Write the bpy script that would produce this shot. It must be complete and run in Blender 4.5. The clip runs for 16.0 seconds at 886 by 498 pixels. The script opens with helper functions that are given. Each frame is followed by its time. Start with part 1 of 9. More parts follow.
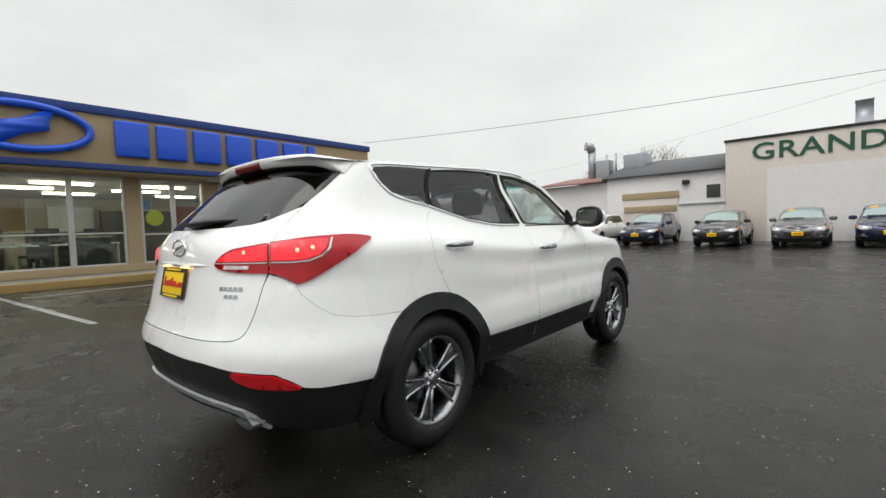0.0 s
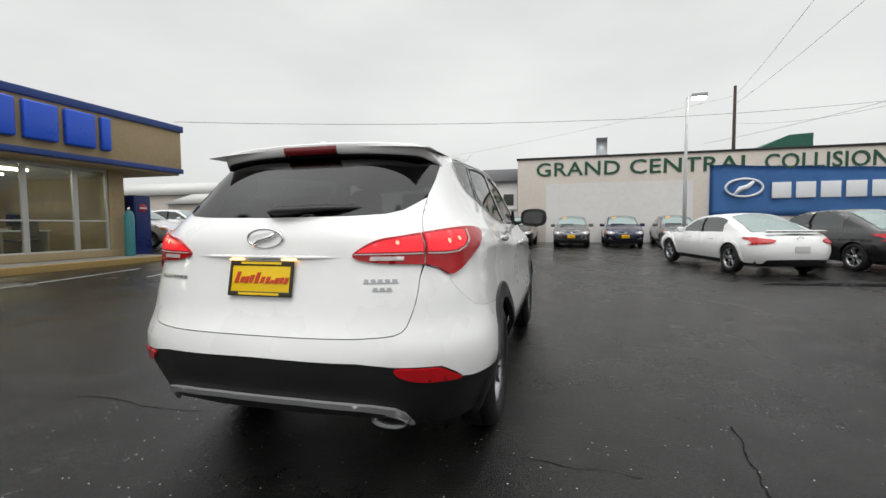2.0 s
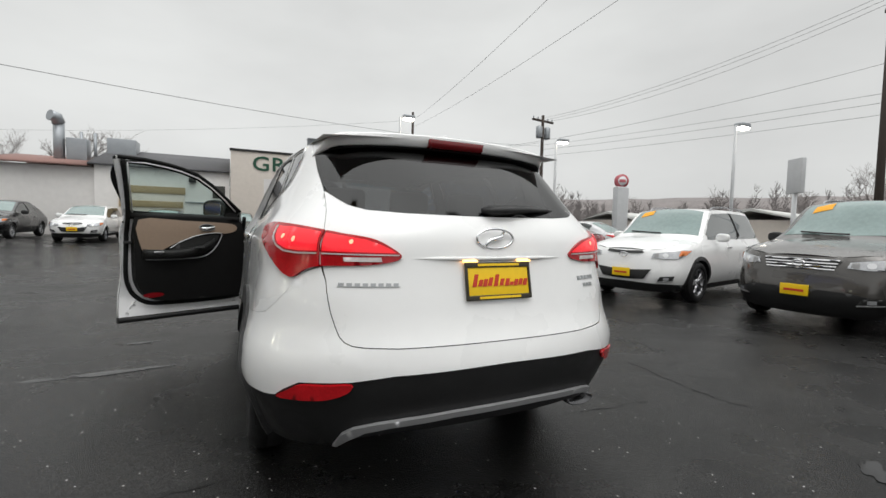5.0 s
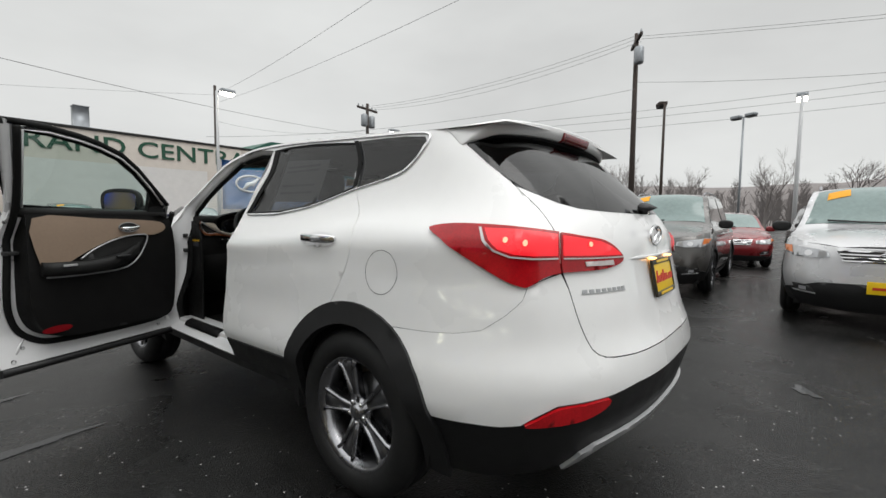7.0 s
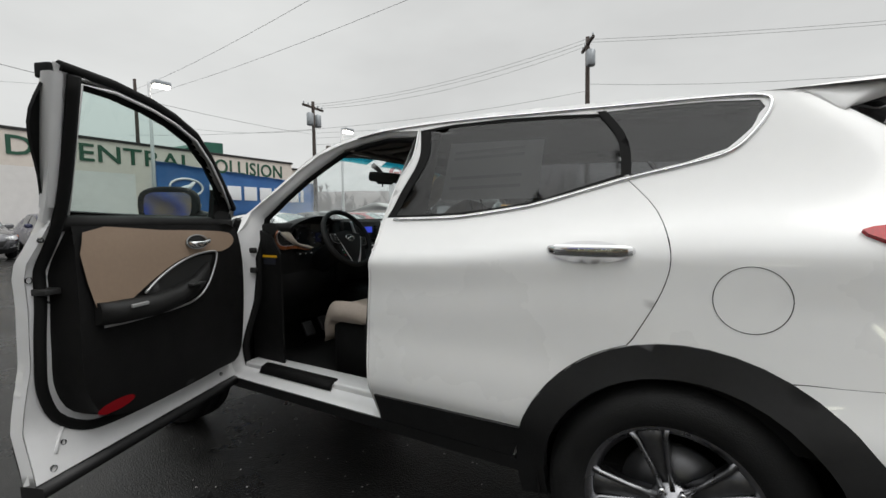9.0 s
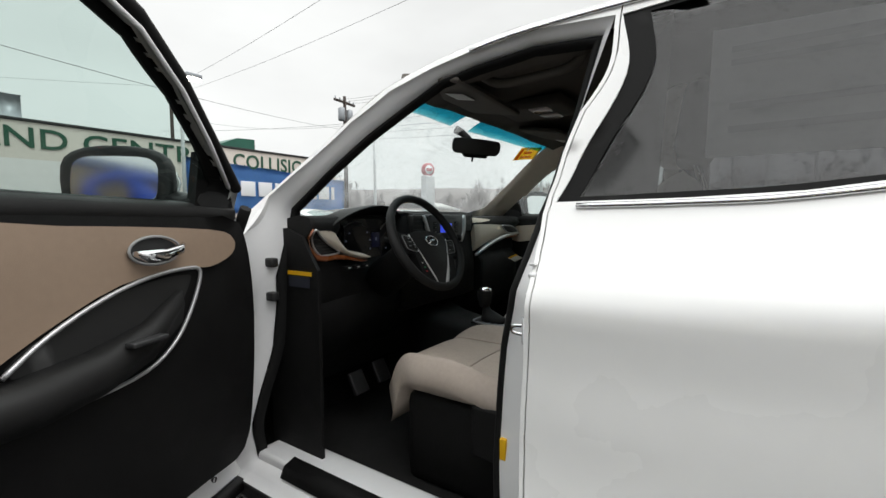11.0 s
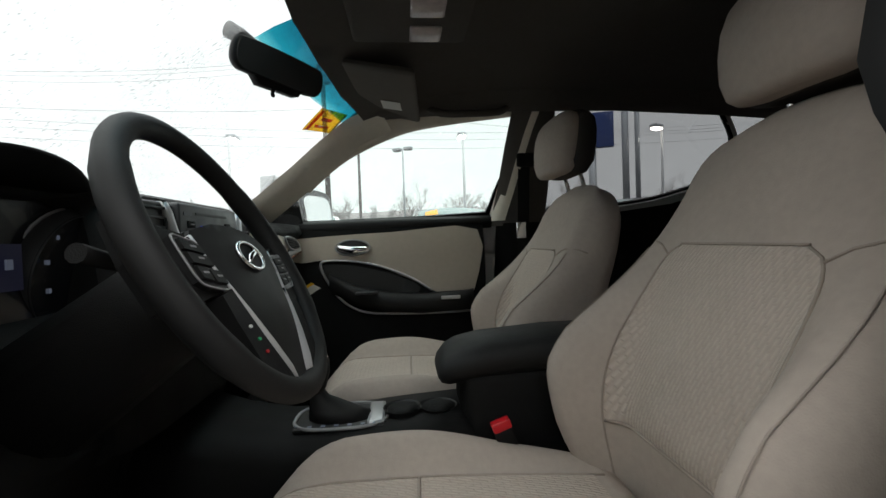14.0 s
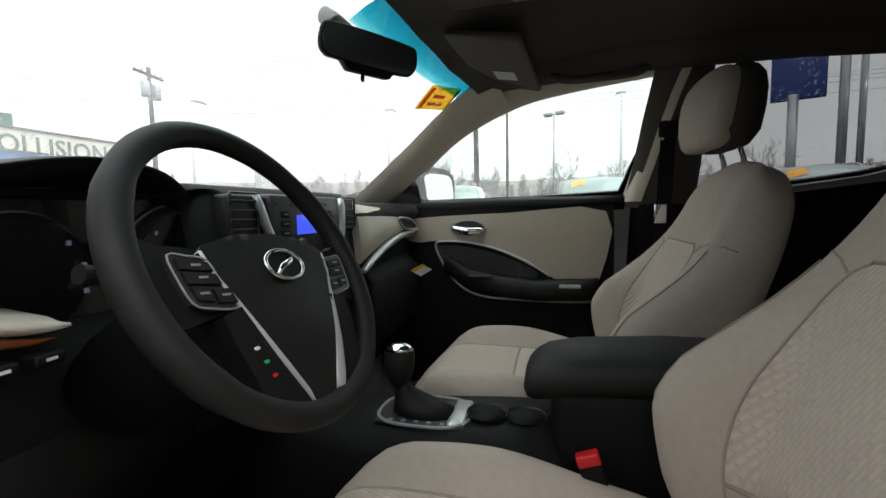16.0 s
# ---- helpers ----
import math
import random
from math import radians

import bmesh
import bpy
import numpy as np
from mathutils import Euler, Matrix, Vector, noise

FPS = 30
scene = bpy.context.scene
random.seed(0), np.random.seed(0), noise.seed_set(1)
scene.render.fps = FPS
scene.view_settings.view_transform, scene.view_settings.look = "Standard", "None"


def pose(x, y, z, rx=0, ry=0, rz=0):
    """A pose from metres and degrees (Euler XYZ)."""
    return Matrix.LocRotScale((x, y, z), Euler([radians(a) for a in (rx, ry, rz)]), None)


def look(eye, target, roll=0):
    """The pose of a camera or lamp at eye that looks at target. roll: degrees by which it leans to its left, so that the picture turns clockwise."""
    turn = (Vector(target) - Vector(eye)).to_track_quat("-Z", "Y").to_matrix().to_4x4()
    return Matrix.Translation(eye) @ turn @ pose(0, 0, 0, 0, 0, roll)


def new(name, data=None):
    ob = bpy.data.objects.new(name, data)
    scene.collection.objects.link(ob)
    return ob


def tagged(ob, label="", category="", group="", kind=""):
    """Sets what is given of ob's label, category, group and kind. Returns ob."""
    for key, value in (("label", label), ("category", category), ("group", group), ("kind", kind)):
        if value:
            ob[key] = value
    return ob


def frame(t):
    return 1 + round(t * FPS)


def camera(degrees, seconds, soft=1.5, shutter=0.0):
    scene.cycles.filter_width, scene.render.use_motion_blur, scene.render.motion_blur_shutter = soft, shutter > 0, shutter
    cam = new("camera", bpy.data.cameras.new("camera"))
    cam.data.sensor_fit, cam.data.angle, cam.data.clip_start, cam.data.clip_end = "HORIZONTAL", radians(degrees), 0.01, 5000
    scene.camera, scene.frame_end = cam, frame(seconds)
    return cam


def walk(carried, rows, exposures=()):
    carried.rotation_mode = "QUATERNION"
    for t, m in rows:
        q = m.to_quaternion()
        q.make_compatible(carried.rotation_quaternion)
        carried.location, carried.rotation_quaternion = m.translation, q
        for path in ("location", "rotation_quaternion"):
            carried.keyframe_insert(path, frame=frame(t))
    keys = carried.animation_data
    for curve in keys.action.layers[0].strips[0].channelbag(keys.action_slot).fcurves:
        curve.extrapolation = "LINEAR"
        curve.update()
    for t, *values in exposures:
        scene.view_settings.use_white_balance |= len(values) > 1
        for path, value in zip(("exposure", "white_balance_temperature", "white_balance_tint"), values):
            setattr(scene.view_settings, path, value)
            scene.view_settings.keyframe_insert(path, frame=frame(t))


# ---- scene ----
cam = camera(90.6, 16.0)
PATH = [
    (0, (2.525, -0.684, 1.204), (1.205, 0.816, 1.112), -1.9),
    (0.5, (2.224, -0.932, 1.179), (1.097, 0.717, 1.075), -2.4),
    (1, (1.929, -1.141, 1.202), (0.952, 0.603, 1.141), -1.6),
    (1.5, (1.626, -1.392, 1.22), (0.882, 0.462, 1.126), -1.6),
    (2, (1.246, -1.539, 1.202), (0.734, 0.391, 1.091), -0.4),
    (2.5, (0.892, -1.647, 1.231), (0.608, 0.33, 1.13), 0.6),
    (3, (0.517, -1.81, 1.254), (0.51, 0.186, 1.127), -0.1),
    (3.2, (0.372, -1.853, 1.249), (0.445, 0.142, 1.128), 0.4),
    (5.3, (-1.207, -1.323, 1.196), (-0.215, 0.409, 1.07), 1.2),
    (5.5, (-1.338, -1.246, 1.206), (-0.271, 0.439, 1.063), 1.0),
    (6, (-1.655, -1.01, 1.22), (-0.355, 0.499, 1.036), -0.5),
    (6.5, (-1.892, -0.709, 1.208), (-0.426, 0.641, 1.048), -0.4),
    (7, (-2.075, -0.366, 1.215), (-0.525, 0.89, 1.07), 0.7),
    (7.5, (-2.263, -0.023, 1.224), (-0.625, 1.111, 1.045), -0.3),
    (8, (-2.311, 0.324, 1.224), (-0.609, 1.36, 1.052), -0.6),
    (8.5, (-2.293, 0.682, 1.228), (-0.589, 1.713, 1.042), -0.1),
    (9, (-2.269, 1.02, 1.214), (-0.553, 2.038, 1.078), -0.6),
    (9.5, (-2.178, 1.263, 1.199), (-0.461, 2.269, 1.001), 0.5),
    (9.7, (-2.121, 1.332, 1.2), (-0.422, 2.368, 0.999), 0.2),
    (11.8, (-1.319, 2.201, 1.172), (0.33, 3.326, 1.046), -0.5),
    (12, (-1.261, 2.254, 1.162), (0.433, 3.312, 1.058), -0.4),
    (12.2, (-1.186, 2.268, 1.157), (0.541, 3.273, 1.064), -1.5),
    (12.5, (-1.142, 2.396, 1.148), (0.732, 3.086, 1.047), -1.8),
    (13, (-1.045, 2.534, 1.151), (0.933, 2.81, 1.045), -1.7),
    (13.5, (-0.974, 2.589, 1.139), (1.022, 2.493, 1.07), -2.0),
    (14, (-0.927, 2.56, 1.129), (1.065, 2.382, 1.081), -2.0),
    (14.5, (-0.882, 2.501, 1.135), (1.115, 2.546, 1.054), -1.3),
    (15, (-0.851, 2.469, 1.138), (1.129, 2.719, 1.01), -0.6),
    (15.5, (-0.825, 2.455, 1.148), (1.128, 2.859, 0.998), -1.0),
    (16, (-0.828, 2.45, 1.172), (1.104, 2.936, 0.998), -1.1),
]
EXPOSURE = [(0.0, 0.27), (2.5, 0.14), (9.7, 0.04), (11.8, 0.62), (12.5, 0.50), (13.0, 0.52), (14.0, 0.82), (16.0, 1.05)]
walk(cam, [(t, look(eye, target, roll)) for t, eye, target, roll in PATH], EXPOSURE)

# ---- world and light ----
world = bpy.data.worlds.new("overcast_sky")
scene.world = world
world.use_nodes = True
_n, _l = world.node_tree.nodes, world.node_tree.links
_sky = _n.new("ShaderNodeTexSky")
_sky.sky_type = 'NISHITA'
_sky.sun_disc = False
_sky.sun_elevation, _sky.sun_rotation = radians(63), radians(182)
_sky.air_density, _sky.dust_density = 1.0, 4.0
_hsv = _n.new("ShaderNodeHueSaturation")
_hsv.inputs["Saturation"].default_value = 0.08
_hsv.inputs["Value"].default_value = 0.10
_l.new(_sky.outputs[0], _hsv.inputs["Color"])
_tc = _n.new("ShaderNodeTexCoord")
_map = _n.new("ShaderNodeMapping")
_map.inputs["Scale"].default_value = (1.0, 1.0, 2.6)
_l.new(_tc.outputs["Generated"], _map.inputs[0])
_cl = _n.new("ShaderNodeTexNoise")
_cl.inputs["Scale"].default_value, _cl.inputs["Detail"].default_value = 1.7, 5
_l.new(_map.outputs[0], _cl.inputs["Vector"])
_cr = _n.new("ShaderNodeValToRGB")
_cr.color_ramp.elements[0].position, _cr.color_ramp.elements[1].position = 0.32, 0.72
_cr.color_ramp.elements[0].color = (0.655, 0.663, 0.656, 1)
_cr.color_ramp.elements[1].color = (0.822, 0.835, 0.824, 1)
_l.new(_cl.outputs["Fac"], _cr.inputs[0])
_mix = _n.new("ShaderNodeMixRGB")
_mix.inputs[0].default_value = 0.86
_l.new(_hsv.outputs[0], _mix.inputs[1])
_l.new(_cr.outputs[0], _mix.inputs[2])
# thin overcast: brighter towards the zenith
_sz = _n.new("ShaderNodeSeparateXYZ")
_l.new(_tc.outputs["Generated"], _sz.inputs[0])
_zr = _n.new("ShaderNodeMapRange")
_zr.interpolation_type = 'SMOOTHSTEP'
_zr.inputs[1].default_value, _zr.inputs[2].default_value = 0.42, 0.95
_zr.inputs[3].default_value, _zr.inputs[4].default_value = 1.0, 2.5
_l.new(_sz.outputs[2], _zr.inputs[0])
_up = _n.new("ShaderNodeMixRGB")
_up.blend_type, _up.inputs[0].default_value = 'MULTIPLY', 1.0
_l.new(_mix.outputs[0], _up.inputs[1])
_l.new(_zr.outputs[0], _up.inputs[2])
_l.new(_up.outputs[0], _n["Background"].inputs[0])
_n["Background"].inputs[1].default_value = 1.0

_sun = bpy.data.lights.new("sun", "SUN")
_sun.energy, _sun.angle, _sun.color = 0.5, radians(40), (1.0, 0.985, 0.96)
sun = new("sun", _sun)
sun.matrix_world = look((0, 0, 0), (0.02, 0.50, -1.0))


# ---- materials ----
def mat(name, base=(0.8, 0.8, 0.8), rough=0.5, metal=0.0, coat=0.0, spec=0.5, emit=None, power=0.0, alpha=1.0,
        vary=0.0, scale=4.0, bump=0.0, bscale=80.0, grime=0.0, trans=0.0, ior=1.45):
    """A principled material with value variation at two scales, and a fine relief."""
    m = bpy.data.materials.new(name)
    m.use_nodes = True
    n, l = m.node_tree.nodes, m.node_tree.links
    b = n["Principled BSDF"]
    b.inputs["Base Color"].default_value = (*base, 1)
    b.inputs["Roughness"].default_value, b.inputs["Metallic"].default_value = rough, metal
    b.inputs["Coat Weight"].default_value, b.inputs["Coat Roughness"].default_value = coat, 0.03
    b.inputs["Specular IOR Level"].default_value = spec
    b.inputs["Transmission Weight"].default_value, b.inputs["IOR"].default_value = trans, ior
    if emit:
        b.inputs["Emission Color"].default_value, b.inputs["Emission Strength"].default_value = (*emit, 1), power
    tc = n.new("ShaderNodeTexCoord")
    if vary or grime:
        a, c = n.new("ShaderNodeTexNoise"), n.new("ShaderNodeTexNoise")
        a.inputs["Scale"].default_value, a.inputs["Detail"].default_value = scale, 6
        c.inputs["Scale"].default_value, c.inputs["Detail"].default_value = scale * 9, 3
        l.new(tc.outputs["Object"], a.inputs["Vector"])
        l.new(tc.outputs["Object"], c.inputs["Vector"])
        add = n.new("ShaderNodeMath")
        add.operation = 'ADD'
        l.new(a.outputs["Fac"], add.inputs[0])
        l.new(c.outputs["Fac"], add.inputs[1])
        mr = n.new("ShaderNodeMapRange")
        mr.inputs[1].default_value, mr.inputs[2].default_value = 0.6, 1.4
        mr.inputs[3].default_value, mr.inputs[4].default_value = 1 - vary, 1 + vary
        l.new(add.outputs[0], mr.inputs[0])
        mx = n.new("ShaderNodeMixRGB")
        mx.blend_type, mx.inputs[0].default_value = 'MULTIPLY', 1.0
        mx.inputs[1].default_value = (*base, 1)
        l.new(mr.outputs[0], mx.inputs[2])
        l.new(mx.outputs[0], b.inputs["Base Color"])
        rr = n.new("ShaderNodeMapRange")
        rr.inputs[1].default_value, rr.inputs[2].default_value = 0.35, 0.65
        rr.inputs[3].default_value, rr.inputs[4].default_value = max(0.02, rough - 0.08 - grime), min(1, rough + 0.08 + grime)
        l.new(a.outputs["Fac"], rr.inputs[0])
        l.new(rr.outputs[0], b.inputs["Roughness"])
    if bump:
        t = n.new("ShaderNodeTexNoise")
        t.inputs["Scale"].default_value, t.inputs["Detail"].default_value = bscale, 4
        l.new(tc.outputs["Object"], t.inputs["Vector"])
        k = n.new("ShaderNodeBump")
        k.inputs["Strength"].default_value, k.inputs["Distance"].default_value = bump, 0.01
        l.new(t.outputs["Fac"], k.inputs["Height"])
        l.new(k.outputs[0], b.inputs["Normal"])
    return m


def wet_asphalt():
    m = bpy.data.materials.new("wet_asphalt")
    m.use_nodes = True
    n, l = m.node_tree.nodes, m.node_tree.links
    b = n["Principled BSDF"]
    tc = n.new("ShaderNodeTexCoord")

    def tex(scale, detail=5, rough=0.55):
        t = n.new("ShaderNodeTexNoise")
        t.inputs["Scale"].default_value, t.inputs["Detail"].default_value, t.inputs["Roughness"].default_value = scale, detail, rough
        l.new(tc.outputs["Object"], t.inputs["Vector"])
        return t

    def ramp(src, p0, p1, c0, c1):
        r = n.new("ShaderNodeValToRGB")
        r.color_ramp.elements[0].position, r.color_ramp.elements[1].position = p0, p1
        r.color_ramp.elements[0].color, r.color_ramp.elements[1].color = (*c0, 1), (*c1, 1)
        l.new(src, r.inputs[0])
        return r
    big, mid, fine = tex(0.22, 4), tex(1.9, 6, 0.65), tex(95, 3)
    stones = n.new("ShaderNodeTexVoronoi")
    stones.inputs["Scale"].default_value = 150
    l.new(tc.outputs["Object"], stones.inputs["Vector"])
    grit = ramp(stones.outputs["Color"], 0.1, 0.95, (0.0018, 0.0018, 0.0017), (0.023, 0.0227, 0.0224))
    pale = ramp(mid.outputs["Fac"], 0.35, 0.72, (0.35, 0.35, 0.35), (1.7, 1.68, 1.65))
    mx = n.new("ShaderNodeMixRGB")
    mx.blend_type, mx.inputs[0].default_value = 'MULTIPLY', 1.0
    l.new(grit.outputs[0], mx.inputs[1])
    l.new(pale.outputs[0], mx.inputs[2])
    # scattered pale specks: wet glints painted into the base colour
    glint = n.new("ShaderNodeTexVoronoi")
    glint.inputs["Scale"].default_value = 42
    l.new(tc.outputs["Object"], glint.inputs["Vector"])
    near = n.new("ShaderNodeMath")
    near.operation = 'LESS_THAN'
    near.inputs[1].default_value = 0.19
    l.new(glint.outputs["Distance"], near.inputs[0])
    sep = n.new("ShaderNodeSeparateColor")
    l.new(glint.outputs["Color"], sep.inputs[0])
    rare = n.new("ShaderNodeMath")
    rare.operation = 'GREATER_THAN'
    rare.inputs[1].default_value = 0.95
    l.new(sep.outputs[0], rare.inputs[0])
    both_ = n.new("ShaderNodeMath")
    both_.operation = 'MULTIPLY'
    l.new(near.outputs[0], both_.inputs[0])
    l.new(rare.outputs[0], both_.inputs[1])
    mc = n.new("ShaderNodeMixRGB")
    mc.inputs[2].default_value = (0.42, 0.41, 0.40, 1)
    l.new(both_.outputs[0], mc.inputs[0])
    l.new(mx.outputs[0], mc.inputs[1])
    l.new(mc.outputs[0], b.inputs["Base Color"])
    wet = ramp(big.outputs["Fac"], 0.40, 0.62, (0.26, 0.26, 0.26), (0.0, 0.0, 0.0))
    wet2 = ramp(mid.outputs["Fac"], 0.35, 0.70, (0.04, 0.04, 0.04), (0.17, 0.17, 0.17))
    ad = n.new("ShaderNodeMixRGB")
    ad.blend_type, ad.inputs[0].default_value = 'ADD', 1.0
    l.new(wet.outputs[0], ad.inputs[1])
    l.new(wet2.outputs[0], ad.inputs[2])
    l.new(ad.outputs[0], b.inputs["Roughness"])
    b.inputs["Specular IOR Level"].default_value = 0.28
    k = n.new("ShaderNodeBump")
    k.inputs["Strength"].default_value, k.inputs["Distance"].default_value = 0.32, 0.008
    l.new(stones.outputs["Distance"], k.inputs["Height"])
    k2 = n.new("ShaderNodeBump")
    k2.inputs["Strength"].default_value, k2.inputs["Distance"].default_value = 0.10, 0.05
    l.new(mid.outputs["Fac"], k2.inputs["Height"])
    l.new(k.outputs[0], k2.inputs["Normal"])
    l.new(k2.outputs[0], b.inputs["Normal"])
    return m


def glass(name, tint=(1, 1, 1), clear=0.9, rough=0.0, drops=0.0, gloss=0.05, film=0.0):
    """Thin pane: a clear sheet mixed with gloss, and with a blotchy milky film for rain and for the haze beyond."""
    m = bpy.data.materials.new(name)
    m.use_nodes = True
    n, l = m.node_tree.nodes, m.node_tree.links
    n.remove(n["Principled BSDF"])
    t, g, x, f = n.new("ShaderNodeBsdfTransparent"), n.new("ShaderNodeBsdfGlossy"), n.new("ShaderNodeMixShader"), n.new("ShaderNodeLayerWeight")
    t.inputs[0].default_value = (*[c * clear for c in tint], 1)
    g.inputs[1].default_value = max(rough, 0.02)
    f.inputs[0].default_value = 0.5
    pw = n.new("ShaderNodeMath")
    pw.operation = 'POWER'
    pw.inputs[1].default_value = 4.5
    l.new(f.outputs["Facing"], pw.inputs[0])
    ma = n.new("ShaderNodeMath")
    ma.operation = 'MULTIPLY_ADD'
    ma.inputs[1].default_value, ma.inputs[2].default_value = 0.85, gloss
    l.new(pw.outputs[0], ma.inputs[0])
    l.new(ma.outputs[0], x.inputs[0])
    l.new(t.outputs[0], x.inputs[1])
    l.new(g.outputs[0], x.inputs[2])
    out = n["Material Output"]
    last = x
    # rain film whose pale veil also paints haze over things outside
    if film:
        ft, fn, fr, fm, fs = n.new("ShaderNodeTexCoord"), n.new("ShaderNodeTexNoise"), n.new("ShaderNodeMapRange"), n.new("ShaderNodeMixShader"), n.new("ShaderNodeBsdfTranslucent")
        fn.inputs["Scale"].default_value, fn.inputs["Detail"].default_value = 9, 6
        l.new(ft.outputs["Object"], fn.inputs["Vector"])
        fr.inputs[1].default_value, fr.inputs[2].default_value, fr.inputs[3].default_value, fr.inputs[4].default_value = 0.3, 0.7, film * 0.5, film * 1.5
        l.new(fn.outputs["Fac"], fr.inputs[0])
        fs.inputs[0].default_value = (0.9, 0.93, 0.93, 1)
        l.new(fr.outputs[0], fm.inputs[0])
        l.new(x.outputs[0], fm.inputs[1])
        l.new(fs.outputs[0], fm.inputs[2])
        last = fm
    if drops:
        tc = n.new("ShaderNodeTexCoord")
        v = n.new("ShaderNodeTexVoronoi")
        v.inputs["Scale"].default_value = 95
        l.new(tc.outputs["Object"], v.inputs["Vector"])
        w = n.new("ShaderNodeTexNoise")
        w.inputs["Scale"].default_value = 14
        l.new(tc.outputs["Object"], w.inputs["Vector"])
        lim = n.new("ShaderNodeMath")
        lim.operation = 'MULTIPLY'
        lim.inputs[1].default_value = 0.62
        l.new(w.outputs["Fac"], lim.inputs[0])
        lt = n.new("ShaderNodeMath")
        lt.operation = 'LESS_THAN'
        l.new(v.outputs["Distance"], lt.inputs[0])
        l.new(lim.outputs[0], lt.inputs[1])
        kk = n.new("ShaderNodeMath")
        kk.operation = 'MULTIPLY'
        kk.inputs[1].default_value = drops
        l.new(lt.outputs[0], kk.inputs[0])
        r = n.new("ShaderNodeBsdfRefraction")
        r.inputs["IOR"].default_value, r.inputs["Roughness"].default_value = 1.12, 0.25
        r.inputs[0].default_value = (*[c * clear for c in tint], 1)
        bp = n.new("ShaderNodeBump")
        bp.inputs["Strength"].default_value, bp.inputs["Distance"].default_value = 0.6, 0.004
        l.new(v.outputs["Distance"], bp.inputs["Height"])
        l.new(bp.outputs[0], r.inputs["Normal"])
        x2 = n.new("ShaderNodeMixShader")
        l.new(kk.outputs[0], x2.inputs[0])
        l.new(last.outputs[0], x2.inputs[1])
        l.new(r.outputs[0], x2.inputs[2])
        l.new(x2.outputs[0], out.inputs[0])
    else:
        l.new(last.outputs[0], out.inputs[0])
    return m


def fabric(name, base, ribbed=True):
    m = mat(name, base, 0.95, spec=0.2, vary=0.07, scale=9)
    n, l = m.node_tree.nodes, m.node_tree.links
    tc = n.new("ShaderNodeTexCoord")
    mp = n.new("ShaderNodeMapping")
    l.new(tc.outputs["Object"], mp.inputs[0])
    k = n.new("ShaderNodeBump")
    if ribbed:
        # staggered slanted ribs; the length runs up the backrest and along the cushion
        sep, cmb = n.new("ShaderNodeSeparateXYZ"), n.new("ShaderNodeCombineXYZ")
        l.new(tc.outputs["Object"], sep.inputs[0])
        up = n.new("ShaderNodeMath")
        up.operation = 'SUBTRACT'
        l.new(sep.outputs[2], up.inputs[0])
        l.new(sep.outputs[1], up.inputs[1])
        sl = n.new("ShaderNodeMath")
        sl.operation = 'MULTIPLY_ADD'
        sl.inputs[1].default_value = 0.28
        l.new(up.outputs[0], sl.inputs[0])
        l.new(sep.outputs[0], sl.inputs[2])
        l.new(up.outputs[0], cmb.inputs[0])
        l.new(sl.outputs[0], cmb.inputs[1])
        w = n.new("ShaderNodeTexBrick")
        w.offset, w.squash = 0.5, 1.0
        for key, val in (("Scale", 1.0), ("Mortar Size", 0.0040), ("Mortar Smooth", 1.0), ("Brick Width", 0.023), ("Row Height", 0.0076)):
            w.inputs[key].default_value = val
        w.inputs["Color1"].default_value, w.inputs["Color2"].default_value, w.inputs["Mortar"].default_value = (1, 1, 1, 1), (0.95, 0.95, 0.95, 1), (0.74, 0.72, 0.70, 1)
        k.inputs["Strength"].default_value, k.inputs["Distance"].default_value = 0.5, 0.003
        k.invert = True
        l.new(cmb.outputs[0], w.inputs["Vector"])
        l.new(w.outputs["Fac"], k.inputs["Height"])
        bc = n["Principled BSDF"].inputs["Base Color"]
        src = bc.links[0].from_socket
        mu = n.new("ShaderNodeMixRGB")
        mu.blend_type, mu.inputs[0].default_value = 'MULTIPLY', 0.42
        l.new(src, mu.inputs[1])
        l.new(w.outputs["Color"], mu.inputs[2])
        l.new(mu.outputs[0], bc)
    else:
        w = n.new("ShaderNodeTexNoise")
        w.inputs["Scale"].default_value = 450
        k.inputs["Strength"].default_value, k.inputs["Distance"].default_value = 0.25, 0.002
        l.new(tc.outputs["Object"], w.inputs["Vector"])
        l.new(w.outputs["Fac"], k.inputs["Height"])
    l.new(k.outputs[0], n["Principled BSDF"].inputs["Normal"])
    return m


